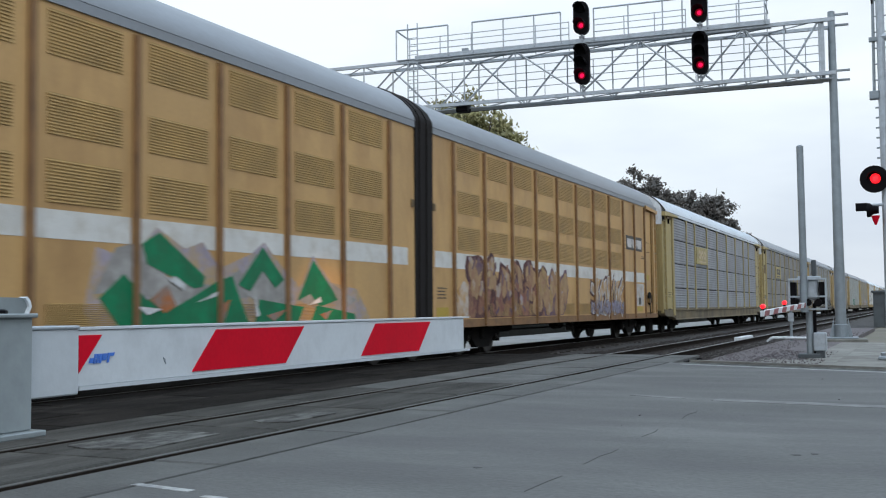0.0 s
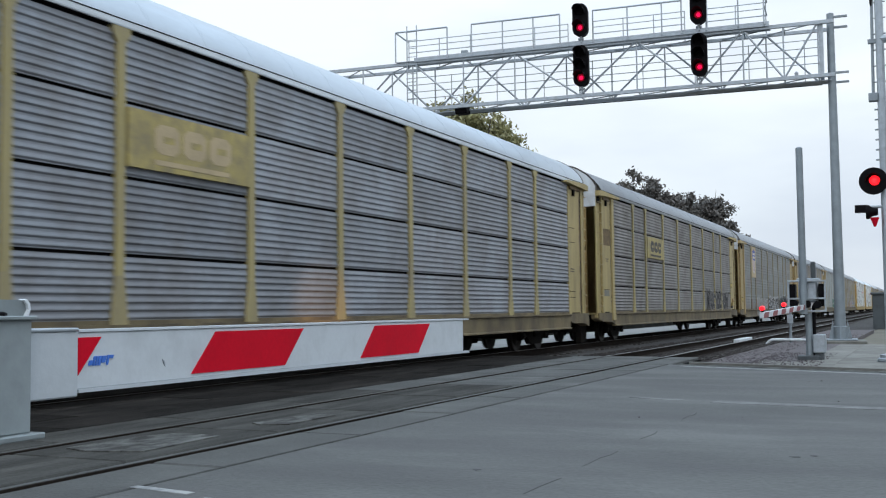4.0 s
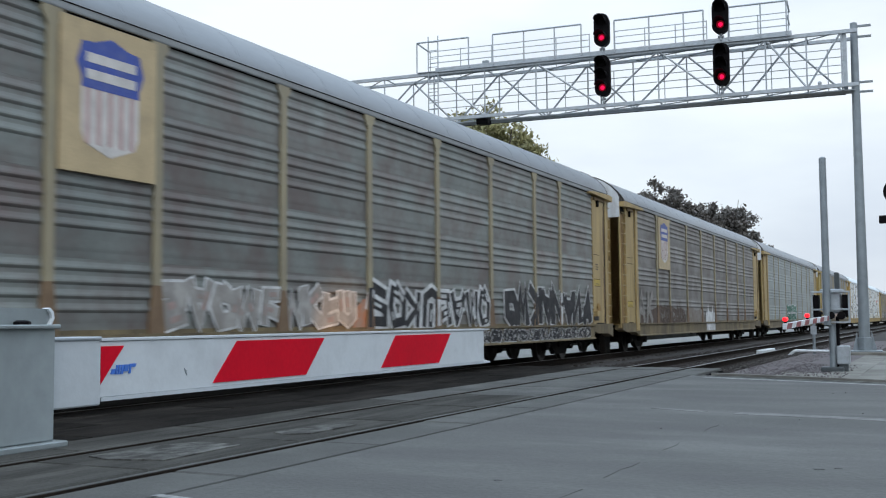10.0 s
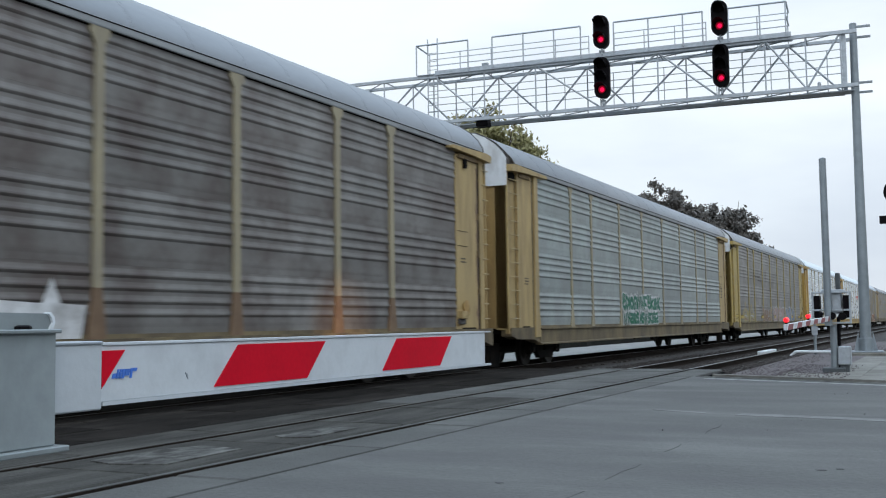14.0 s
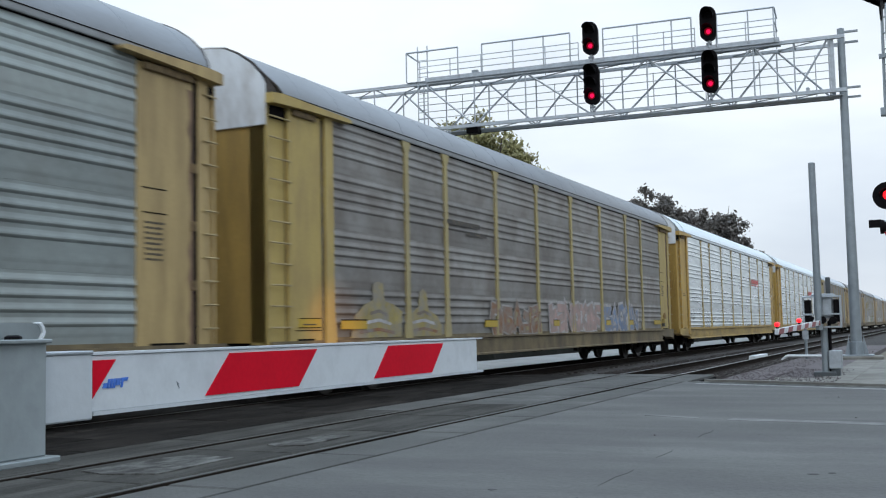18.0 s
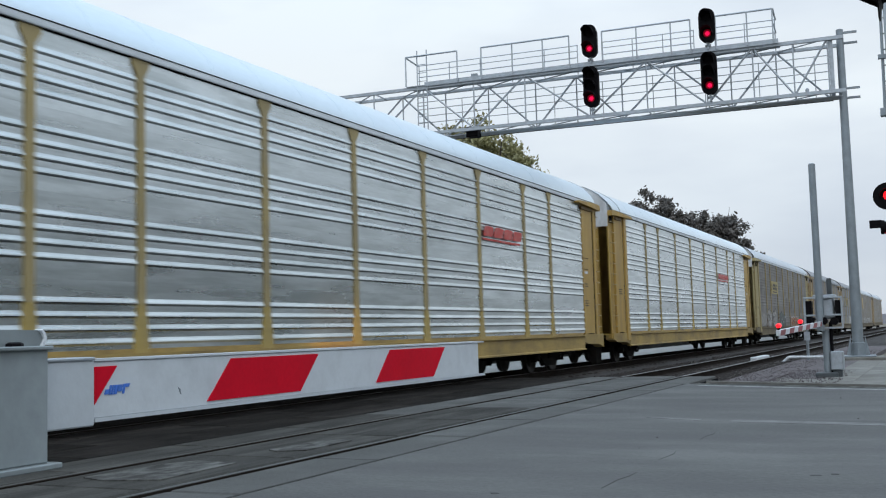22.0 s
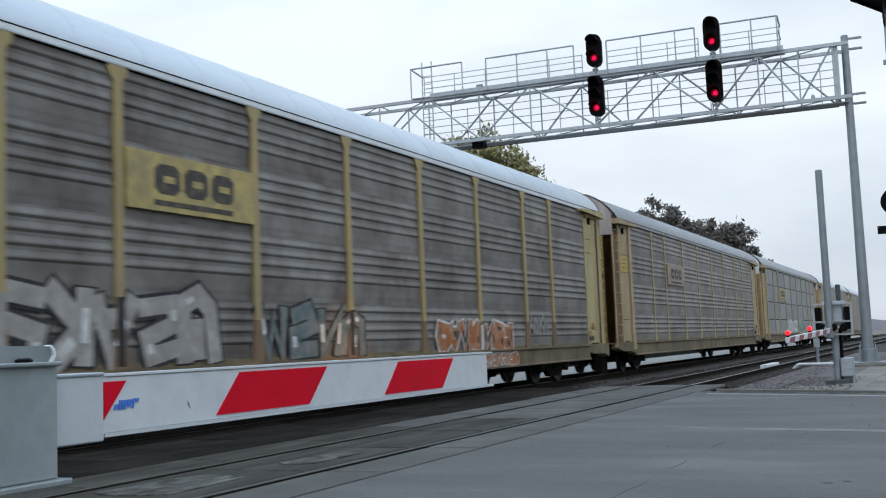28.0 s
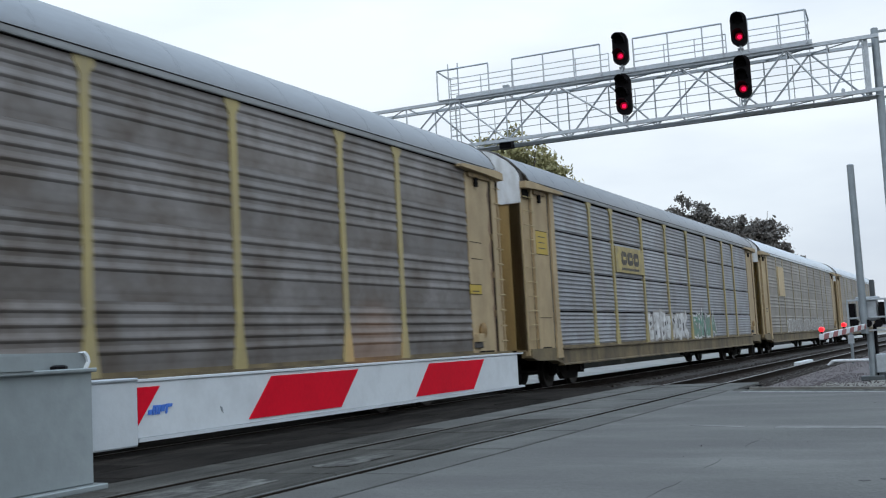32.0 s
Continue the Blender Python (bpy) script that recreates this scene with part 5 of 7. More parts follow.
def ribbon(pts, half, x, depth=0.002):
    """One flat band along a broken line of (along, up), with mitred bends and pointed ends; it rises a hair from end to end."""
    b = B()
    n = len(pts)
    dirs = [(q - p).normalized() for p, q in zip(pts, pts[1:])]
    rails = []
    for i, p in enumerate(pts):
        d = dirs[0] if i == 0 else dirs[-1] if i == n - 1 else (dirs[i - 1] + dirs[i])
        d = d.normalized() if d.length > 0.2 else dirs[i - 1]
        m = Vector((-d.y, d.x))
        k = 1.0 if i in (0, n - 1) else min(1.5, 1.0 / max(0.35, abs(d.dot(dirs[i]))))
        c = p - dirs[0] * half * 0.5 if i == 0 else p + dirs[-1] * half * 0.5 if i == n - 1 else p
        h = x + 0.0006 * i
        rails.append([b.verts.new((h + e, v.x, v.y)) for v in (c - m * half * k, c + m * half * k) for e in (0.0, depth)])
    for u, w in zip(rails, rails[1:]):
        for i, j in ((1, 3), (3, 2), (2, 0), (0, 1)):
            b.faces.new((u[i], u[j], w[j], w[i]))
    b.faces.new([rails[0][i] for i in (0, 1, 3, 2)])
    b.faces.new([rails[-1][i] for i in (2, 3, 1, 0)])
    return b


def graffiti(car, y0, y1, z0, z1, fill, edge, seed, accent=None, x=HALF + 0.010, thick=0.13, weight=0.15, over_posts=False):
    """Sprayed signs side by side, each of bold strokes with an edge colour behind; thick: how far the edge stands out."""
    rnd = random.Random(seed)
    h = z1 - z0
    n = max(2, round((y1 - y0) / (0.86 * h)))
    w = (y1 - y0) / n
    last = None
    for i in range(n):
        sign = rnd.choice([q for q in SIGNS if q is not last])
        last = sign
        lean, tall, a = rnd.uniform(-0.10, 0.18), rnd.uniform(0.78, 0.98), y0 + w * (i + 0.10 + rnd.uniform(-0.05, 0.05))
        wide = w * rnd.uniform(0.74, 0.90)
        flip, turn = rnd.random() < 0.5, rnd.random() < 0.5
        half = weight * h * rnd.uniform(0.85, 1.15)
        lines = []
        for pts in sign:
            lines.append([Vector((a + wide * ((1 - u if flip else u) + lean * v + rnd.uniform(-0.05, 0.05)), z0 + half * 0.6 + (h * tall - half) * ((1 - v if turn else v) + rnd.uniform(-0.04, 0.04)))) for u, v in pts])
        d = 0.0006 * (i % 3)
        rim = half + 0.020 + 0.30 * thick * h
        for m, pts in enumerate(lines):
            lt = part("graffiti_form", ribbon(pts, rim, x + d + 0.0004 * m), SPRAY[edge], car, edge + " sprayed graffiti edge")
            part("form_fill", ribbon(pts, half, x + 0.0062 + d + 0.0004 * m), SPRAY[fill], lt, fill + " sprayed graffiti form")
        for q in range(rnd.choice((1, 2, 3)) if accent else rnd.choice((0, 1))):
            pts = rnd.choice(lines)
            j = rnd.randrange(len(pts) - 1)
            c, e = pts[j].lerp(pts[j + 1], 0.25), pts[j].lerp(pts[j + 1], rnd.uniform(0.5, 0.8))
            part("form_slash", ribbon([c, e], half * rnd.uniform(0.25, 0.5), x + 0.0130 + d + 0.001 * q), SPRAY[accent or edge], lt)
    if over_posts:
        for y in POSTS:
            if y0 < y < y1:
                top = z0 + h * rnd.uniform(0.6, 0.9)
                part("sprayed_post", box(B(), HALF + 0.0265, HALF + 0.028, y - 0.072, y + 0.072, z0, top), SPRAY[rnd.choice((fill, edge))], car)


def mural(car, shapes, colour, x, label):
    """Large sprayed shapes, each a polygon of (along, up)."""
    for i, pts in enumerate(shapes):
        part("graffiti_form", prism(B(), pts, "x", x + 0.0008 * i, x + 0.0008 * i + 0.002), SPRAY[colour], car, label)


def logo_blocks(car, y0, y1, z0, z1, panel, ink, seed=1):
    """A painted field with plain dark shapes and a bar in place of its lettering."""
    x = HALF + 0.052
    f = part("logo_field", box(B(), HALF - 0.01, x, y0, y1, z0, z1), panel, car, "faded painted field")
    w, h = y1 - y0, z1 - z0
    for i in range(3):
        a, c, e = y0 + w * (0.19 + 0.22 * i), w * 0.19, w * 0.04
        lo, hi = z0 + h * 0.30, z0 + h * 0.82
        part("logo_shape", prism(B(), [(a + e, lo), (a + c - e, lo), (a + c, lo + h * 0.10), (a + c, hi - h * 0.10), (a + c - e, hi), (a + e, hi), (a, hi - h * 0.10), (a, lo + h * 0.10)], "x", x, x + 0.004), ink, f, "plain rounded logo shape")
        part("logo_gap", box(B(), x + 0.004, x + 0.006, a + c * 0.34, a + c * 0.78, lo + h * 0.20, hi - h * 0.20), panel, f)
    part("logo_bar", box(B(), x, x + 0.006, y0 + w * 0.19, y1 - w * 0.19, z0 + h * 0.10, z0 + h * 0.19), ink, f)


def logo_shield(car, y0, y1, z0, z1):
    """A tan field carrying a plain shield: blue head, faded stripes below."""
    x = HALF + 0.052
    f = part("logo_field", box(B(), HALF - 0.01, x, y0, y1, z0, z1), LOGO_TAN, car, "faded tan painted field")
    w, h = y1 - y0, z1 - z0
    def P(u, v):
        return (y0 + w * u, z0 + h * v)
    part("shield", prism(B(), [P(.2, .62), P(.2, .28), P(.24, .2), P(.5, .12), P(.76, .2), P(.80, .28), P(.80, .62)], "x", x, x + 0.004), LOGO_WHITE, f, "plain pale shield")
    for i in range(5):
        part("shield_stripe", prism(B(), [P(.24 + .115 * i, .60), P(.24 + .115 * i, .2), P(.285 + .115 * i, .19), P(.285 + .115 * i, .60)], "x", x + 0.004, x + 0.007), LOGO_PINK, f)
    part("shield_head", prism(B(), [P(.2, .56), P(.8, .56), P(.8, .62), P(.85, .72), P(.80, .86), P(.68, .87), P(.5, .92), P(.32, .87), P(.2, .86), P(.15, .72), P(.2, .62)], "x", x + 0.004, x + 0.008), LOGO_BLUE, f, "plain blue shield head")
    for v in (.62, .73):
        part("shield_band", box(B(), x + 0.008, x + 0.011, y0 + w * .24, y0 + w * .76, z0 + h * v, z0 + h * (v + .065)), LOGO_WHITE, f)


# what the end plates carry, car by car: (kind, along from, to, up from, to)
FRONT_MARKS = {
    0: (("line", 0.74, 1.31, 1.68, 0), ("line", 0.74, 1.31, 1.50, 0), ("stencil", 0.85, 1.2, 1.58, 1)),
    1: (("patch", 0.70, 1.50, 3.21, 3.73), ("line", 0.70, 1.50, 3.735, 0), ("square", 0.70, 1.32, 1.54, 1.74), ("line", 0.68, 1.34, 1.75, 0), ("stencil", 0.95, 1.2, 2.75, 2)),
    2: (("notice", 0.68, 1.21, 1.49, 1.68),),
    3: (("line", 0.64, 1.31, 3.15, 0), ("line", 0.64, 1.31, 2.95, 0), ("notice", 0.69, 1.26, 1.54, 1.71)),
    5: (("notice", 0.79, 1.46, 1.22, 1.36), ("line", 0.70, 1.46, 1.16, 0)),
    6: (("stencil", 0.86, 1.2, 2.40, 2),), 7: (("stencil", 0.86, 1.2, 2.40, 3),),
    9: (("notice", 0.68, 1.39, 3.26, 3.81), ("line", 0.64, 1.40, 1.72, 0)),
    10: (("notice", 0.68, 1.39, 3.26, 3.81), ("line", 0.64, 1.40, 1.72, 0))}
REAR_MARKS = {
    0: (("line", 25.52, 26.08, 3.53, 0), ("line", 25.52, 26.08, 3.10, 0), ("stencil", 25.62, 25.95, 2.3, 2), ("line", 25.54, 26.06, 1.64, 0), ("line", 25.54, 26.06, 1.47, 0)),
    1: (("line", 25.48, 25.98, 3.32, 0), ("line", 25.48, 25.98, 2.98, 0), ("notice", 25.42, 25.98, 2.22, 2.41)),
    2: (("line", 25.55, 26.10, 3.05, 0), ("notice", 25.57, 26.15, 2.13, 2.32), ("stencil", 25.7, 25.95, 2.75, 3)),
    3: (("line", 25.55, 26.05, 3.10, 0), ("line", 25.55, 26.05, 2.78, 0), ("stencil", 25.7, 25.95, 2.5, 2)),
    4: (("line", 25.56, 26.05, 3.09, 0), ("line", 25.58, 26.07, 2.76, 0), ("stencil", 25.62, 25.95, 2.62, 8)),
    5: (("line", 25.56, 26.05, 3.12, 0), ("line", 25.56, 26.05, 2.78, 0), ("stencil", 25.62, 25.9, 2.6, 6)),
    6: (("line", 25.62, 26.15, 3.24, 0), ("line", 25.62, 26.15, 2.91, 0), ("white", 25.75, 26.05, 2.79, 2.86), ("stencil", 25.71, 26.0, 2.47, 2), ("stencil", 25.7, 26.03, 1.97, 3)),
    8: (("line", 25.56, 26.08, 4.05, 0), ("line", 25.58, 26.10, 3.65, 0)),
    9: (("line", 25.56, 26.08, 3.30, 0), ("line", 25.56, 26.08, 2.95, 0), ("notice", 25.42, 25.98, 2.22, 2.41))}
REAR_MARKS[7] = REAR_MARKS[6]


def plate_marks(plate, marks):
    """Seams, notices and stencils on an end plate."""
    for kind, y0, y1, z0, z1 in marks:
        if kind == "line":
            part("seam", box(B(), HALF, HALF + 0.006, y0, y1, z0, z0 + 0.014), NEAR_BLACK, plate)
        elif kind == "stencil":
            bars(plate, y0, z0, z1, y1 - y0, INK, x=HALF + 0.001)
        elif kind == "patch":
            part("patch", box(B(), HALF, HALF + 0.003, y0, y1, z0, z1), BROWN_PATCH, plate, "dull brown painted patch")
        elif kind == "square":
            part("patch", box(B(), HALF, HALF + 0.003, y0, y1, z0, z1), GREY_PATCH, plate, "small grey painted patch")
        elif kind == "white":
            part("white_label", box(B(), HALF, HALF + 0.004, y0, y1, z0, z1), WHITE_PAINT, plate, "small white label")
        else:
            n = part("notice", box(B(), HALF, HALF + 0.006, y0, y1, z0, z1), PLACARD, plate, "yellow notice plate")
            part("notice_edge", box(B(), HALF, HALF + 0.008, y0, y1, z1, z1 + 0.014), NEAR_BLACK, n)
            part("notice_edge", box(B(), HALF, HALF + 0.008, y0, y1, z0 - 0.014, z0), NEAR_BLACK, n)
            for i in range(3 if z1 - z0 > 0.3 else 1):
                z = z0 + (z1 - z0) * (0.24 + 0.25 * i)
                part("notice_line", box(B(), HALF + 0.006, HALF + 0.009, y0 + 0.12, y1 - 0.14 - 0.05 * (i % 2), z, z + 0.022), INK, n)


def end_zone(car, y, s, trim, k, front):
    """The riveted end of a car's side: ladder column, plate, header and, at the front, a post. y: the body's end; s: way towards the middle."""
    def span(a, b):
        return sorted((y + s * a, y + s * b))
    e, w, p0, p1 = (-0.05, 0.50, 0.60, 1.52) if front else (0.20, 0.42, 0.74, REAR_PLATE.get(k, 1.88))
    rust = RUST_BROWN if k == 9 and front else RUSTY_TAN if k in (2, 3) and front else trim
    col = part("ladder_column", box(B(), HALF - 0.35, HALF - 0.055, *span(e, w + 0.02), 0.95, 4.72, 0.01), rust, car, "yellow end column")
    part("column_flange", box(B(), HALF - 0.12, HALF - 0.02, *span(e, e + 0.05), 0.85, 4.78), trim, col)
    part("stile", prism(B(), [(y + s * w, 0.85), (y + s * w, 4.78), (y + s * (p0 - (0.01 if front else 0.10)), 4.78), (y + s * (p0 - (0.01 if front else 0.10)), 0.85)], "x", HALF - 0.12, HALF + 0.015), trim, col, "flat yellow ladder stile")
    # dark strip paints the stile's shadow on the column
    part("stile_shadow", box(B(), HALF - 0.06, HALF - 0.05, *span(w - 0.015, w), 0.95, 4.74), RIM, col, "dark strip painting the stile's shadow")
    # near-black strip paints the slot's shade; set almost flush to show from the camera
    part("dark_slot", box(B(), HALF - 0.3, HALF - (0.04 if front else 0.006), *span(p0 - (0.012 if front else 0.105), p0), 0.9, 4.75), NEAR_BLACK, car)
    pl = part("end_plate", box(B(), HALF - 0.08, HALF, *span(p0, p1), 0.95, 4.78, 0.008), trim, car, "plain yellow steel plate")
    if not front and k not in (6, 7):
        rnd = random.Random(700 + k)
        zs = [0.97 + 0.19 * i for i in range(20)]
        edge = [(y + s * (p0 + rnd.uniform(0.03, 0.13)), z) for z in zs]
        part("rust_edge", prism(B(), [(y + s * p0, zs[0]), (y + s * p0, zs[-1]), *edge[::-1]], "x", HALF - 0.01, HALF + 0.0025), RUST_BROWN, pl, "uneven rusty edge along the plate")
    if front:
        part("end_post", prism(B(), [(y + 1.59, 4.83), (y + 1.85, 4.83), (y + 1.85, 1.5), (y + 1.93, 0.95), (y + 1.93, 0.75), (y + 1.56, 0.75), (y + 1.59, 1.5)], "x", HALF - 0.1, HALF + 0.05), trim, car)
        part("dark_slot", box(B(), HALF - 0.2, HALF - 0.006, *span(1.52, 1.60), 0.9, 4.75), RIM, car, "dark joint beside the post")
    y0, y1 = y + s * (-0.07 if front else 0.20), y + s * (2.38 if front else 2.30)
    part("header", prism(B(), [(y0, 4.76), (y0, 4.92), (y0 + s * 0.3, 4.945), (y1 - s * 0.1, 4.90), (y1, 4.87), (y1, 4.83), (y0 + s * 0.9, 4.80)], "x", HALF - 0.12, HALF + 0.13), trim, car)
    # brown block stands for a rust stain under the header
    part("hanger", box(B(), HALF, HALF + 0.05, *span(p0 + 0.02, p0 + (0.72 if front else 1.05)), 4.68, 4.785, 0.012), BROWN_PATCH, pl, "brown block for the rust stain under the header")
    # near-black block at the column's top, below the header
    part("hanger_gap", box(B(), HALF - 0.054, HALF - 0.02, *span(e + 0.04, w - 0.03), 4.56, 4.72), NEAR_BLACK, col)
    if k not in (4, 5, 6, 7):
        part("hook", box(B(), HALF, HALF + 0.06, *span(p0 + 0.30, p0 + 0.42) if front else span(p0 + 0.62, p0 + 0.76), 4.50, 4.70, 0.01), NEAR_BLACK, pl)
    for z in () if front else (1.75, 2.58, 3.40):
        part("hinge", box(B(), HALF - 0.02, HALF + 0.03, *span(p0 - 0.05, p0 + 0.03), z, z + 0.14, 0.006), BROWN_PATCH, pl, "rusty hinge")
    part("pocket", box(B(), HALF, HALF + 0.004, *span(p0 + 0.15, p1 - 0.25), 0.97, 1.03), NEAR_BLACK, pl)
    plate_marks(pl, (FRONT_MARKS if front else REAR_MARKS).get(k, (("stencil", 0.95, 1.2, 2.2, 3),) if front else ()))
    if not front and k not in (0, 4, 6, 7):
        bx = part("brake_box", box(B(), HALF, HALF + 0.12, *span(1.58, 1.86), 1.22, 1.39, 0.012), trim, pl)
        part("brake_bracket", box(B(), HALF, HALF + 0.06, *span(1.54, 1.87), 1.10, 1.22, 0.01), RIM, bx, "dark bracket")
        part("brake_wheel", lathe(B(), [(0.0, 0.15), (0.03, 0.165), (0.06, 0.05)], "x", (HALF + 0.02, y + s * 1.46, 1.46), 14), RUSTY_TAN, bx, "rusty brake wheel")
    r0, r1 = (e + 0.02, w + 0.05) if front else (0.22, 0.52)
    for i in range(11):
        part("rung", shared(("rung", front), lambda b: rod(b, (HALF + 0.03, -(r1 - r0) / 2, 0), (HALF + 0.03, (r1 - r0) / 2, 0), 0.014, seg=6), RUNG), None, col, at=(0, y + s * (r0 + r1) / 2, 1.22 + 0.335 * i))


def rack_car(k, label, steel_mat, trim, roof, style="grouped", cap=None, lip=False, slot=False, sill=None, posts=None):
    """A long enclosed auto rack car; its body runs from 0 to CAR along its own y."""
    car = thing("auto_rack_car", label, "railcar", at=(TRACKS[1], 0, 0), group="auto rack train")
    random.seed(100 + k)
    underframe(car, CAR)
    for y in (3.6, CAR - 3.6):
        truck(car, y)
    # added stand-in for an unidentified dark shape low under the front end
    part("brake_gear", prism(B(), [(0.36, 0.04), (0.90, 0.04), (0.98, 0.62), (0.30, 0.62)], "x", 0.62, 0.80), UNDER, car, "dark block hanging under the front end")
    coupler(car, 0, -1), coupler(car, CAR - 0.15, 1)
    part("roof", shared(("roof",), roof_mesh(CAR, 0.42, True), roof, True), None, car)
    roof_seams(car, CAR - 0.5, roof)
    # near-black box paints the unlit inside behind the panels
    part("inner_wall", shared(("inner_wall",), lambda b: box(b, -HALF + 0.05, HALF - 0.06, 0.12, CAR - 0.46, 0.95, 4.96), NEAR_BLACK), None, car)
    part("side_sill", shared(("side_sill",), lambda b: prism(b, [(HALF - 0.1, 0.56), (HALF + 0.07, 0.56), (HALF + 0.07, 0.59), (HALF + 0.03, 0.61), (HALF + 0.03, 0.93), (HALF + 0.08, 0.95), (HALF + 0.08, 0.99), (HALF - 0.1, 0.99)], "y", 1.9, CAR - 1.9), sill or trim), None, car)
    part("sill_lip", shared(("sill_lip",), lambda b: box(b, HALF - 0.06, HALF - 0.004, 1.9, CAR - 1.9, 0.99, 1.046), sill or trim), None, car)
    for a in (0.0, CAR - 1.95):
        part("end_sill", shared(("end_sill",), lambda b: prism(b, [(0.0, 0.80), (0.4, 0.72), (1.5, 0.70), (1.95, 0.60), (1.95, 1.0), (0.0, 1.0)], "x", HALF - 0.25, HALF + 0.02), sill or trim), None, car, at=(0, a, 0))
    part("far_side", shared(("far_side",), lambda b: box(b, -HALF, -HALF + 0.04, 0, CAR - 0.2, 0.62, 4.97), steel_mat), None, car)
    part("top_rail", shared(("top_rail",), lambda b: prism(b, [(HALF - 0.06, 4.878), (HALF + 0.030, 4.878), (HALF + 0.035, 4.90), (HALF + 0.035, 4.968), (HALF - 0.06, 4.968)], "y", 0.30, CAR - 0.44), PALE_BAND if roof in (ROOF_PALE, ROOF_WHITE) else RAIL_BAND), None, car, "grey eave rail")
    # near-black strip paints the shadow line under the eave rail
    part("panel_gap", shared(("panel_gap",), lambda b: box(b, HALF - 0.06, HALF + 0.004, 1.9, CAR - 1.9, 4.864, 4.878), NEAR_BLACK), None, car)
    part("eave_line", shared(("eave_line",), lambda b: box(b, HALF - 0.06, HALF + 0.040, 0.30, CAR - 0.44, 4.968, 4.984), NEAR_BLACK), None, car)
    places = OWN_POSTS.get(k, POSTS)
    edges = [1.80, *places, CAR - REAR_PLATE.get(k, 1.88) - 0.01]
    for i, (a, b) in enumerate(zip(edges, edges[1:])):
        a, b = a + (0.0 if i == 0 else 0.08), b - (0.0 if i == len(edges) - 2 else 0.08)
        for z0, z1 in zip(ROWS, ROWS[1:]):
            h = z1 - z0 - (0.044 if style == "seamed" else 0.001)
            length = round(b - a, 3)
            part("panel", shared(("panel", length, round(h, 3), style), lambda bm: corrugated(bm, length, h, rib_plan(style, h), 0.014 if style == "seamed" else 0.019 if style == "low" else 0.018), steel_mat), None, car, at=(HALF - 0.02, a, z0 + 0.004))
    proud = HALF + (0.004 if k in (4, 6, 7, 9, 11, 12) else 0.026)
    def post_shape(bm):
        prof = [(-0.11, 4.89), (-0.17, 4.89), (-0.17, 4.80), (-0.075, 4.66), (-0.075, 1.62), (0.075, 1.62), (0.075, 4.66), (0.17, 4.80), (0.17, 4.89)]
        return prism(bm, prof, "x", HALF - 0.05, proud)
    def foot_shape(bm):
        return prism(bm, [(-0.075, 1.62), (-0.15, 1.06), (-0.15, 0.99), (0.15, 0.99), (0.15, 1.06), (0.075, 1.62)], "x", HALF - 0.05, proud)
    for y in places:
        po = part("post", shared(("post", proud), post_shape, posts or trim), None, car, at=(0, y, 0))
        part("post_foot", shared(("post_foot", proud), foot_shape, FOOT_RUST if k in (2, 3, 8) else FOOT_GLOW if k in (6, 7) else posts or trim), None, po, "flared rust-stained foot" if k in (2, 3, 8) else "")
    end_zone(car, 0.0, 1, trim, k, True)
    end_zone(car, CAR, -1, trim, k, False)
    # ends: doors in a trim tone darkened for painted shade, under a pale arched cap
    for y, s in ((0.0, -1), (CAR - 0.2, 1)):
        b = B()
        arch = [(x * 0.975, z - 0.012) for x, z in ROOF if z > 5.08]
        prism(b, [(HALF * 0.985, 4.42), (HALF * 0.985, 5.08), *arch, (-HALF * 0.985, 5.08), (-HALF * 0.985, 4.42)], "y", *sorted((y - 0.285, y - 0.255) if s > 0 else (y - 0.085, y - 0.06)))
        part("end_cap", b, cap or CAP_WHITE, car, "pale arched end cap")
        if s < 0:
            prism_pts = [(-0.05, 4.90), (-0.05, 5.22), (0.32, 4.97), (0.32, 4.90)]
            part("roof_gusset", prism(B(), prism_pts, "x", HALF - 0.05, HALF - 0.02), RIM if k not in (6, 7) else GALV_DARK, car, "dark corner plate under the roof's cut edge")
            if k in (6, 7):
                roof_rim(car, 1.20, 0.014, GALV_DARK)
                roof_rim(car, -0.05, 0.012, GALV, cut=True)
            else:
                roof_rim(car, -0.05, 0.030 if lip else 0.018, RIM, "dark rusty rim of the roof", cut=True)
            for q in ((0.35, 0.62), (0.80, 0.98)) if k in (3, 6) else ():
                part("cap_mark", box(B(), q[0], q[1], -0.089, -0.085, 5.0, 5.04), GALV_DARK, car)
        else:
            roof_rim(car, CAR - 0.42, 0.016, RIM if k not in (6, 7) else GALV)
        for q in (0, 1):
            xs = (0.003, HALF - 0.05) if q else (-HALF + 0.05, -0.003)
            dr = part("end_door", box(B(), *xs, *sorted((y, y + s * 0.05)), 0.98, 4.48, 0.01), SHADED_DOOR_BROWN if k in (0, 1, 2, 3, 4, 9, 10) else SHADED_DOOR_GOLD, car, "tall dull yellow end door")
            if slot and s < 0:
                part("slot", box(B(), xs[0] + 0.25, xs[1] - 0.33, *sorted((y + s * 0.05, y + s * 0.056)), 3.02, 3.18), NEAR_BLACK, dr)
            for z in (1.9, 2.9, 3.9):
                part("hinge_bar", box(B(), xs[0] + 0.05, xs[0] + 0.12, *sorted((y + s * 0.05, y + s * 0.07)), z, z + 0.15), trim, dr)
    return car


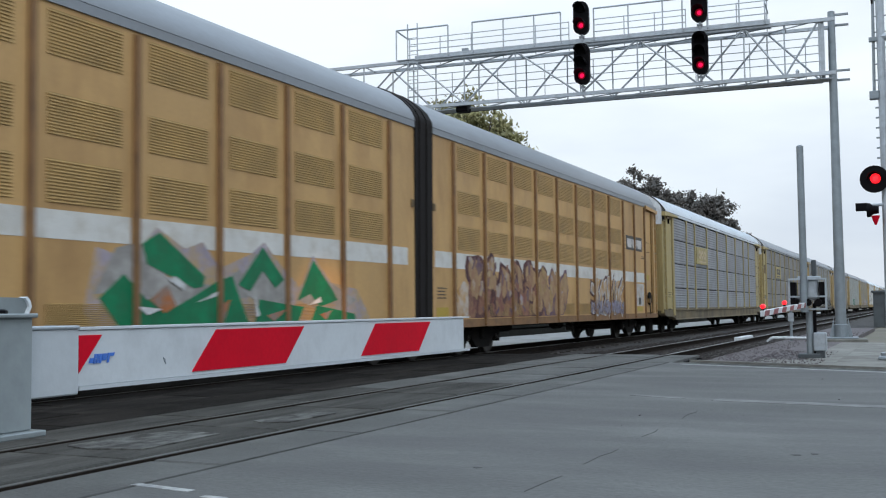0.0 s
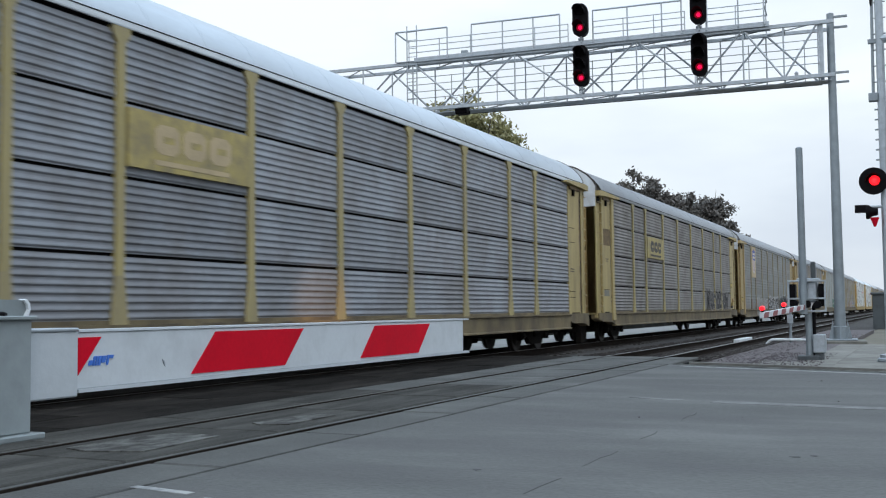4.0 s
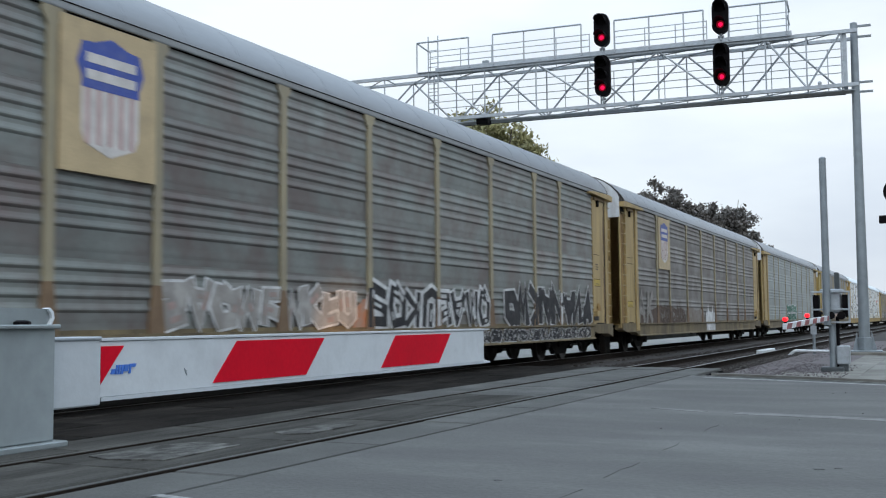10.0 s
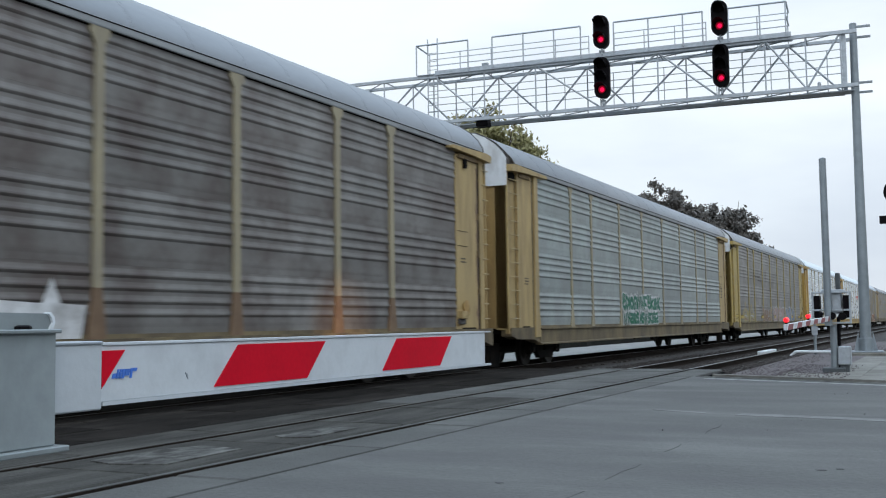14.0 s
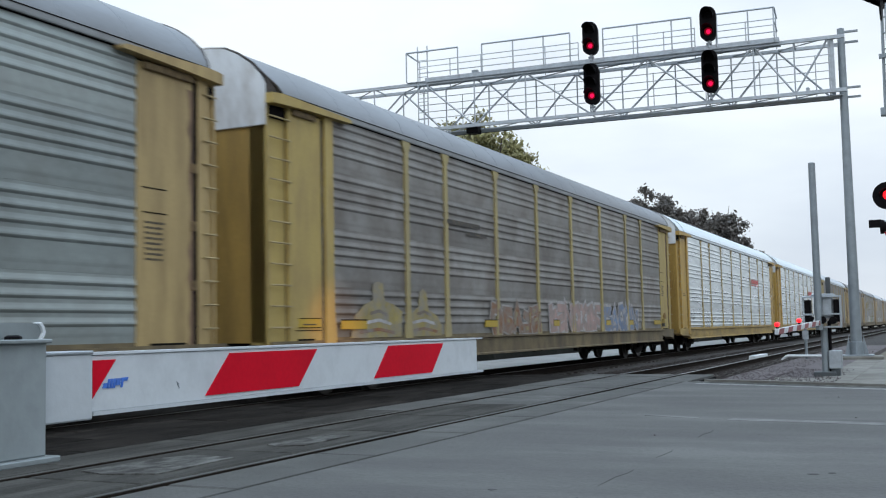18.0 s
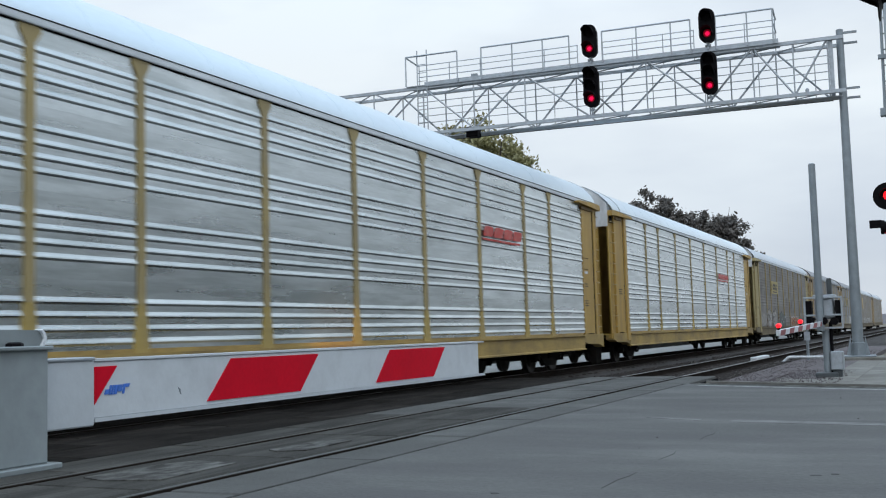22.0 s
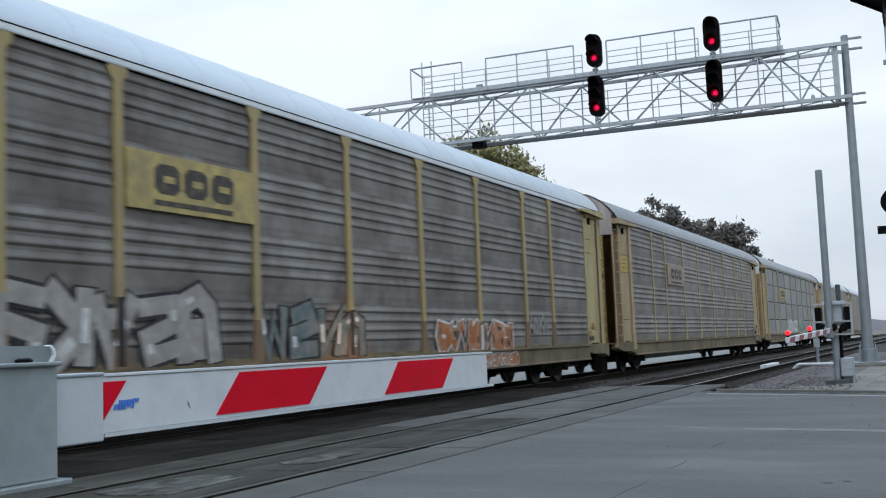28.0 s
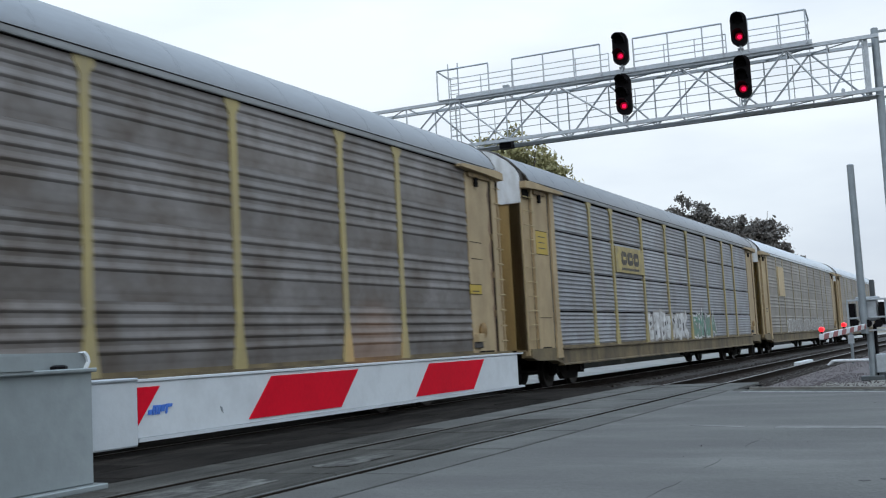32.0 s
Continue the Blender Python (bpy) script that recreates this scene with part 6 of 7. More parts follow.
L1 = "long auto rack car with "
CARS = [
    rack_car(0, L1 + "grey seamed panels and a white roof", BLUE_GREY, PALE_YELLOW, ROOF_PALE, "seamed", slot=True, lip=True, posts=POST_PALE, sill=SILL_DIRTY),
    rack_car(1, L1 + "dull grey seamed panels and grey roof", SLATE_GREY, PALE_YELLOW, ROOF_GREY, "seamed", slot=True, lip=True, posts=POST_PALE, sill=SILL_DIRTY),
    rack_car(2, L1 + "green-grey panels, tan shield and graffiti", GREEN_GREY, TAN_YELLOW, ROOF_GREY, sill=SILL_DIRTY, posts=POST_TAN),
    rack_car(3, L1 + "dirty grey panels and a tan shield", BROWN_GREY, TAN_YELLOW, ROOF_GREY, slot=True, posts=POST_TAN, sill=SILL_DIRTY),
    rack_car(4, L1 + "pale grey panels and green graffiti", PALE_GREY, TAN_YELLOW, ROOF_GREY, posts=POST_TAN, sill=SILL_DIRTY),
    rack_car(5, L1 + "brown-grey panels and faded yellow graffiti", TAUPE_GREY, YELLOW, ROOF_GREY, posts=POST_PALE, sill=SILL_DIRTY),
    rack_car(6, L1 + "bright silver panels and yellow ends", SILVER, DEEP_YELLOW, ROOF_WHITE, "low", cap=CAP_WHITE, posts=POST_GOLD, sill=SILL_GOLD),
    rack_car(7, L1 + "bright silver panels and clean roof", SILVER, DEEP_YELLOW, ROOF_WHITE, "low", cap=CAP_WHITE, posts=POST_GOLD, sill=SILL_GOLD),
    rack_car(8, L1 + "stained grey panels and many graffiti", BROWN_GREY, CREAM, ROOF_PALE, posts=POST_GOLD, sill=SILL_DIRTY),
    rack_car(9, L1 + "grey panels and a yellow notice", MAUVE_GREY, BEIGE, ROOF_GREY, cap=CAP_MAUVE, slot=True, lip=True, posts=POST_PALE, sill=SILL_DIRTY),
    rack_car(10, L1 + "grey seamed panels and white-green graffiti", BLUE_GREY, BEIGE, ROOF_GREY, "seamed", lip=True, posts=POST_PALE, sill=SILL_DIRTY),
    rack_car(11, L1 + "tan-grey ribbed panels and yellow ends", TAN_GREY, BEIGE, ROOF_PALE, posts=POST_TAN, sill=SILL_DIRTY),
    rack_car(12, L1 + "tan-grey ribbed panels at the train's tail", TAN_GREY, BEIGE, ROOF_PALE, posts=POST_TAN, sill=SILL_DIRTY),
]
C = CARS
logo_blocks(C[0], 6.58, 9.30, 3.06, 3.84, LOGO_YELLOW, LOGO_TAN)
logo_blocks(C[1], 6.58, 9.30, 3.04, 3.84, LOGO_YELLOW, INK)
graffiti(C[1], 18.4, 24.6, 1.06, 2.08, "smoke", "pale", 11, "black", thick=0.10, weight=0.11)
logo_shield(C[2], 4.70, 6.37, 2.95, 4.83)
graffiti(C[2], 6.5, 11.6, 1.08, 1.72, "pale", "white", 21, "pink", thick=0.10)
mural(C[2], (((11.55, 1.02), (11.6, 1.3), (11.9, 1.52), (12.3, 1.55), (12.5, 1.02)),), "orange", HALF + 0.006, "orange sprayed patch")
graffiti(C[2], 12.1, 17.7, 1.02, 1.86, "black", "white", 22, "white", thick=0.24, weight=0.10, over_posts=True)
graffiti(C[2], 18.5, 25.2, 1.00, 1.96, "black", "white", 23, "black", thick=0.12, weight=0.17, over_posts=True)
graffiti(C[2], 12.0, 25.0, 0.63, 0.92, "black", "white", 24, x=HALF + 0.031, thick=0.12)
graffiti(C[2], 6.6, 11.8, 0.63, 0.92, "pale", "pale", 25, x=HALF + 0.031, thick=0.1)
logo_shield(C[3], 4.70, 6.37, 2.95, 4.83)
graffiti(C[3], 1.98, 3.85, 1.0, 2.25, "stone", "pale", 31, thick=0.02, weight=0.07)
# brown stain bands along the panel bottoms, drawn as mural shapes
mural(C[3], (((2.0, 1.0), (2.2, 1.35), (3.1, 1.28), (4.0, 1.5), (4.9, 1.62), (5.6, 1.55), (6.4, 1.66), (7.3, 1.5), (8.2, 1.58), (8.9, 1.3), (9.0, 1.0)),), "cocoa", HALF + 0.006, "dark brown stain band low on the panels")
mural(C[3], (((9.0, 1.0), (9.2, 1.4), (10.1, 1.62), (11.0, 1.45), (11.9, 1.55), (12.6, 1.3), (12.7, 1.0)),), "mud", HALF + 0.006, "brown stain band low on the panels")
graffiti(C[3], 4.8, 8.7, 1.0, 1.58, "cocoa", "mud", 32, "stone", thick=0.05, over_posts=True)
mural_block = [(12.78, 1.0), (12.95, 1.45), (13.2, 1.42), (13.28, 1.78), (13.45, 1.45), (14.1, 1.42), (14.25, 1.72), (14.4, 1.42), (14.8, 1.40), (14.72, 1.0)]
part("graffiti_form", prism(B(), mural_block, "x", HALF + 0.010, HALF + 0.013), SPRAY["white"], C[3], "white sprayed block with spikes")
part("graffiti_form", prism(B(), [(12.85, 0.62), (12.82, 0.93), (14.72, 0.93), (14.68, 0.62)], "x", HALF + 0.031, HALF + 0.033), SPRAY["white"], C[3], "white sprayed patch on the sill")
graffiti(C[4], 9.5, 14.3, 1.50, 2.02, "pine", "white", 41, "green", thick=0.30, weight=0.13)
graffiti(C[4], 9.6, 14.0, 1.02, 1.45, "pine", "white", 42, "green", thick=0.30, weight=0.13)
part("dark_mark", box(B(), HALF + 0.025, HALF + 0.03, 6.55, 8.3, 3.40, 3.50), INK, C[5])
part("dark_mark", box(B(), HALF + 0.025, HALF + 0.03, 7.6, 8.7, 3.22, 3.28), INK, C[5])
for pts in ([(2.45, 1.02), (2.6, 1.42), (2.95, 1.62), (3.25, 1.70), (3.28, 2.0), (3.42, 2.05), (3.66, 2.03), (3.72, 1.70), (4.15, 1.62), (4.42, 1.50), (4.38, 1.02)],
            [(4.5, 1.02), (4.58, 1.36), (4.95, 1.52), (5.12, 1.60), (5.18, 1.90), (5.34, 1.98), (5.5, 1.90), (5.6, 1.55), (6.0, 1.42), (6.2, 1.22), (6.22, 1.02)]):
    gf = part("graffiti_form", prism(B(), pts, "x", HALF + 0.006, HALF + 0.010), SPRAY["gold"], C[5], "faded gold sprayed bubble form")
    mid = sum(p[0] for p in pts) / len(pts)
    for q in range(3):
        z = 1.12 + 0.17 * q
        part("form_slash", ribbon([Vector((mid - 0.7 + 0.2 * q, z)), Vector((mid, z + 0.05)), Vector((mid + 0.6 - 0.15 * q, z - 0.02))], 0.03, HALF + 0.011), SPRAY[("rust", "chalk", "mud")[q]], gf)
graffiti(C[5], 8.9, 12.2, 1.02, 1.80, "rust", "pale", 52, "gold", thick=0.10, over_posts=True)
graffiti(C[5], 12.9, 17.6, 1.02, 1.83, "pink", "chalk", 53, thick=0.22, over_posts=True)
graffiti(C[5], 17.9, 22.0, 0.98, 1.86, "blue", "chalk", 54, "chalk", thick=0.25, over_posts=True)
for y0, y1 in ((2.09, 3.0), (8.5, 9.24), (13.24, 13.71), (18.19, 18.66), (20.9, 21.4), (24.26, 25.2)):
    np_ = part("notice", box(B(), HALF + 0.020, HALF + 0.030, y0, y1, 1.18, 1.33), PLACARD, C[5], "yellow notice strip")
    part("notice_edge", box(B(), HALF + 0.020, HALF + 0.032, y0, y1, 1.33, 1.35), NEAR_BLACK, np_)
for c, start in ((C[6], 18.14), (C[7], 17.94)):
    for i in range(4):
        y = start + 0.615 * i
        part("logo_shape", prism(B(), [(y, 3.36), (y + 0.50, 3.36), (y + 0.57, 3.43), (y + 0.60, 3.57), (y + 0.52, 3.60), (y + 0.12, 3.60), (y + 0.05, 3.53)], "x", HALF + 0.030, HALF + 0.036), LOGO_RED, c, "plain red logo shape")
    part("logo_bar", box(B(), HALF + 0.030, HALF + 0.036, start - 0.03, start + 2.3, 3.26, 3.31), LOGO_RED, c)
logo_blocks(C[8], 6.58, 9.30, 3.06, 3.84, LOGO_YELLOW, INK)
graffiti(C[8], 1.9, 4.2, 1.08, 1.9, "pale", "pale", 81, thick=0.07)
graffiti(C[8], 4.4, 8.4, 1.02, 2.05, "pale", "black", 82, "white", thick=0.10, weight=0.13, over_posts=True)
graffiti(C[8], 9.4, 12.6, 1.02, 1.92, "teal", "black", 83, "white", thick=0.10, weight=0.13, over_posts=True)
graffiti(C[8], 15.5, 19.6, 1.00, 1.68, "brick", "white", 84, "smoke", thick=0.16, weight=0.17, over_posts=True)
graffiti(C[8], 20.7, 22.1, 1.35, 1.80, "pale", "pale", 86, thick=0.02, weight=0.06)
graffiti(C[8], 15.4, 19.8, 0.63, 0.92, "brick", "white", 85, x=HALF + 0.031, thick=0.16)
logo_blocks(C[9], 6.71, 9.42, 3.06, 3.82, LOGO_MAUVE, INK)
logo_blocks(C[10], 6.58, 9.30, 3.06, 3.82, LOGO_YELLOW, INK)
graffiti(C[10], 9.4, 14.3, 1.08, 1.95, "white", "pale", 101, "black", thick=0.2)
graffiti(C[10], 14.9, 18.6, 1.08, 1.9, "mint", "white", 102, thick=0.2)
part("logo_field", box(B(), HALF - 0.01, HALF + 0.052, 4.70, 6.37, 2.9, 4.4), LOGO_TAN, C[11], "faded tan painted field")
graffiti(C[11], 6.5, 20, 1.08, 1.7, "pale", "white", 111, thick=0.13)


# two tall close-coupled tan units that share a middle truck
UNIT = 20.70


def tan_unit(label, k):
    u = thing("tan_rack_unit", label, "railcar", at=(TRACKS[1], 0, 0), group="auto rack train")
    random.seed(300 + k)
    underframe(u, UNIT)
    truck(u, 2.6 if k == 0 else UNIT - 2.6)
    truck(u, UNIT + 0.35 if k == 0 else 3.9)
    part("roof", shared(("tan_roof", k), roof_mesh(UNIT, -0.05 if k == 0 else 0.45), ROOF_GREY, True), None, u)
    # near-black box paints the unit's unlit inside
    part("inner_wall", box(B(), -HALF + 0.05, HALF - 0.06, 0.05, UNIT - 0.5, 0.95, 4.88), NEAR_BLACK, u)
    part("far_side", box(B(), -HALF, -HALF + 0.04, 0, UNIT, 0.75, 4.88), RACK_TAN, u)
    part("side_sill", prism(B(), [(HALF - 0.1, 0.70), (HALF + 0.02, 0.70), (HALF + 0.02, 0.88), (HALF - 0.1, 0.88)], "y", 0.1, UNIT - 0.1), RACK_POST, u)
    part("top_rail", box(B(), HALF - 0.06, HALF + 0.03, 0.0, UNIT, 4.85, 4.98), ROOF_GREY, u)
    if k == 0:
        posts = [UNIT - 1.19 - 1.81 * i for i in range(11)][::-1]
    else:
        posts = [1.15 + 1.81 * i for i in range(9)] + [17.16]
    edges = [0.0, *posts, UNIT if k == 0 else 18.71]
    for i, (a, b) in enumerate(zip(edges, edges[1:])):
        length = round(b - a - 0.02, 3)
        if length < 0.1:
            continue
        p = part("side_panel", shared(("side_panel", length), lambda bm: box(bm, HALF - 0.05, HALF, 0, length, 0.88, 4.85), RACK_TAN), None, u, at=(0, a + 0.01, 0))
        part("white_stripe", shared(("white_stripe", length, k), lambda bm: box(bm, HALF, HALF + 0.004, 0.07 if a else 0.18, length - (0.36 if k == 0 and b == UNIT else 0.07), 2.01, 2.36), STRIPE_WHITE), None, p)
        if 1.4 < length and not (k == 1 and i > 8):
            for z0, z1 in ((4.22, 4.78), (3.26, 3.77), (2.44, 2.97), (0.93, 1.24)):
                if z0 < 1 and i % 3 == 1:
                    continue
                def louvre(bm):
                    w = length - 0.52
                    for q in range(13):
                        z = (z1 - z0) * q / 13
                        prism(bm, [(0.0, z), (0.013, z + 0.004), (0.013, z + (z1 - z0) / 30), (0.0, z + (z1 - z0) / 18)], "y", 0.0, w)
                    box(bm, -0.004, 0.003, 0, w, 0, z1 - z0)
                    return bm
                part("louvre", shared(("louvre", length, round(z1 - z0, 2)), louvre, LOUVRE), None, p, "ribbed brown louvre", at=(HALF, 0.26, z0))
    for y in posts:
        part("post", shared(("tan_post",), lambda bm: box(bm, HALF - 0.02, HALF + 0.06, -0.045, 0.045, 0.72, 4.80), RACK_POST), None, u, at=(0, y, 0))
    for y, s in ((0.0, -1), (UNIT if k == 0 else UNIT - 0.5, 1)):
        b = B()
        prism(b, [(HALF * 0.97, 0.95), *[(x * 0.955, z - 0.02) for x, z in ROOF], (-HALF * 0.97, 0.95)], "y", *sorted((y, y + s * 0.03)))
        part("end_wall", b, RACK_TAN, u)
    return u


U1 = tan_unit("tall tan rack unit with louvres, white stripe and green graffiti", 0)
U2 = tan_unit("tall tan rack unit with louvres, white stripe and purple graffiti", 1)
# dark bellows between the two units
for i in range(5):
    y = UNIT - 0.05 + 0.168 * i
    q = 1.022 if i % 2 else 1.004
    part("bellows_fold", prism(B(), [(HALF * q, 0.85), *[(x * q, z + 0.02 * q) for x, z in ROOF], (-HALF * q, 0.85)], "y", y, y + 0.168), BELLOWS, U1, "black bellows fold between the units")
for u, y in ((U1, UNIT - 0.22), (U2, 0.08)):
    part("latch_plate", box(B(), HALF, HALF + 0.03, y, y + 0.12, 3.20, 3.36, 0.01), BROWN_PATCH, u, "rusty latch plate beside the bellows")
# ladder end of the second unit
a = 18.71
ep = part("end_plate", box(B(), HALF - 0.08, HALF - 0.02, a, a + 1.1, 0.9, 4.72, 0.01), RACK_TAN, U2)
for z in (3.52, 3.16):
    part("seam", box(B(), HALF - 0.02, HALF - 0.014, a + 0.2, a + 0.75, z, z + 0.014), NEAR_BLACK, ep)
part("end_post", box(B(), HALF - 0.1, HALF + 0.05, a - 0.06, a + 0.05, 0.75, 4.80), RACK_POST, U2)
# near-black block paints the shade inside the slot
part("dark_slot", box(B(), HALF - 0.3, HALF - 0.05, a + 1.1, a + 1.32, 0.9, 4.75), NEAR_BLACK, U2)
for y0, y1 in ((a + 1.06, a + 1.12), (a + 1.32, a + 1.52), (UNIT - 0.21, UNIT - 0.16)):
    part("end_stile", box(B(), HALF - 0.06, HALF + 0.03, y0, y1, 0.85, 4.72), RUSTY_TAN if y1 < a + 1.2 else RACK_TAN, U2, "flat upright bar")
part("ladder_column", box(B(), HALF - 0.3, HALF - 0.05, a + 1.34, UNIT - 0.16, 0.9, 4.66, 0.01), RUSTY_TAN, U2)
part("header", prism(B(), [(a + 0.05, 4.78), (UNIT - 0.12, 4.70), (UNIT - 0.12, 4.82), (a + 0.05, 4.90)], "x", HALF - 0.1, HALF + 0.09), RACK_TAN, U2)
for i in range(11):
    part("rung", shared(("rung", "tan"), lambda b: rod(b, (HALF + 0.03, -0.19, 0), (HALF + 0.03, 0.19, 0), 0.014, seg=6), RUNG), None, U2, at=(0, UNIT - 0.36, 1.25 + 0.32 * i))
part("yellow_plate", box(B(), HALF - 0.02, HALF - 0.012, a + 0.20, a + 0.72, 2.1, 2.32), PLACARD, U2)
part("brake_wheel", lathe(B(), [(-0.02, 0.24), (0.03, 0.26), (0.06, 0.08)], "x", (HALF + 0.02, a + 0.56, 1.42), 7), UNDER, U2, "dark brake wheel")
part("brake_housing", box(B(), HALF - 0.02, HALF + 0.12, a + 0.22, a + 0.42, 1.26, 1.42, 0.01), RUSTY_TAN, U2, "rusty brake housing")
part("brake_chain", rod(B(), (HALF + 0.03, a + 0.58, 1.4), (HALF + 0.03, a + 0.66, 0.85), 0.02, seg=6), UNDER, U2)
coupler(U2, UNIT, 1)
lg = part("logo_field", box(B(), HALF, HALF + 0.012, 16.05, 18.32, 3.14, 3.64), INK, U2, "dark field")
for i in range(3):
    y = 16.18 + 0.70 * i
    part("logo_shape", prism(B(), [(y, 3.53), (y + 0.60, 3.53), (y + 0.62, 3.40), (y + 0.56, 3.22), (y + 0.08, 3.22), (y, 3.34)], "x", HALF + 0.012, HALF + 0.02), LOGO_WHITE, lg, "plain white logo shape")
bars(U2, 18.2, 2.95, 2, 0.5, INK, x=HALF + 0.001)
bars(U2, 0.3, 1.55, 4, 0.4, INK, x=HALF + 0.001)
part("yellow_plate", box(B(), HALF, HALF + 0.006, 0.25, 0.85, 0.95, 1.15), PLACARD, U2)
part("yellow_plate", box(B(), HALF, HALF + 0.006, 17.5, 18.3, 0.95, 1.12), PLACARD, U2)
part("paint_patch", box(B(), HALF, HALF + 0.003, 17.25, 18.5, 1.15, 1.95), OVERPAINT, U2, "pale overpainted patch")
mural(U1, (((11.35, 1.15), (11.55, 1.95), (12.2, 1.8), (12.7, 2.27), (13.3, 2.0), (13.7, 2.12), (14.1, 1.75), (14.9, 2.0), (15.25, 2.2), (15.8, 1.8), (16.3, 1.5), (16.7, 2.05), (17.3, 1.6),
            (18.2, 1.5), (18.7, 1.0), (18.6, 0.9), (11.5, 0.9)),), "haze", HALF + 0.004, "pale lilac sprayed haze")
mural(U1, (((11.5, 1.35), (11.9, 1.95), (12.35, 2.05), (12.9, 1.6), (13.9, 1.5), (14.6, 1.75), (14.9, 1.35), (13.4, 1.1), (12.2, 1.4)),
           ((14.5, 1.5), (15.0, 2.02), (15.9, 1.6), (16.1, 1.3), (15.4, 1.1)), ((16.2, 1.3), (16.75, 1.75), (17.6, 1.5), (18.2, 1.3), (17.4, 1.0))), "pale", HALF + 0.008, "white and pink sprayed edge")
mural(U1, (((12.4, 2.03), (12.75, 2.2), (13.75, 1.62), (13.7, 1.48), (13.5, 1.45), (12.5, 1.76)), ((11.6, 1.3), (12.05, 1.62), (12.5, 1.28), (12.9, 1.40), (13.3, 0.9), (12.0, 0.9)),
           ((13.0, 1.15), (13.6, 1.38), (14.0, 1.55), (14.4, 1.65), (14.6, 1.3), (14.85, 0.9), (13.2, 0.9)), ((14.55, 1.52), (15.2, 2.12), (15.8, 1.62), (15.55, 1.48), (15.2, 1.75), (14.85, 1.42)),
           ((15.0, 0.95), (15.1, 1.3), (15.9, 1.22), (16.4, 1.18), (16.2, 0.9)), ((16.2, 1.28), (16.7, 1.97), (17.3, 1.5), (17.5, 1.3), (16.9, 1.18), (16.6, 1.4)),
           ((16.6, 0.9), (16.8, 1.2), (17.3, 1.15), (18.1, 1.05), (18.2, 0.9))), "green", HALF + 0.013, "bold green sprayed form")
mural(U1, (((12.55, 1.28), (12.9, 1.5), (13.1, 1.2), (12.85, 1.1)), ((14.1, 1.2), (14.35, 1.3), (14.2, 0.98)), ((15.3, 1.05), (15.9, 1.15), (15.5, 0.95)), ((16.9, 1.05), (17.3, 1.12), (17.1, 0.95))),
      "orange", HALF + 0.021, "orange sprayed accent")
mural(U1, (((13.05, 1.62), (13.3, 1.5), (13.25, 1.42), (12.95, 1.55)), ((13.55, 1.25), (14.05, 1.42), (14.0, 1.34)), ((14.95, 1.4), (15.1, 1.05), (15.0, 1.02)), ((16.5, 1.2), (16.9, 1.35), (16.95, 1.26)),
           ((12.3, 1.2), (12.8, 1.16), (12.5, 1.08))), "white", HALF + 0.025, "white sprayed slash")
mural(U2, (((1.35, 0.92), (1.3, 1.5), (1.7, 1.75), (2.1, 1.62), (2.4, 0.92)),), "amber", HALF + 0.002, "dull gold sprayed haze")
mural(U2, (((1.95, 1.0), (2.0, 1.75), (2.6, 1.6), (3.1, 1.9), (3.8, 1.55), (4.5, 1.8), (5.4, 1.45), (6.2, 1.6), (7.0, 1.3), (7.9, 1.35), (8.7, 1.0), (8.6, 0.9), (2.1, 0.9)),), "plum", HALF + 0.003, "maroon sprayed haze")
rnd = random.Random(17)
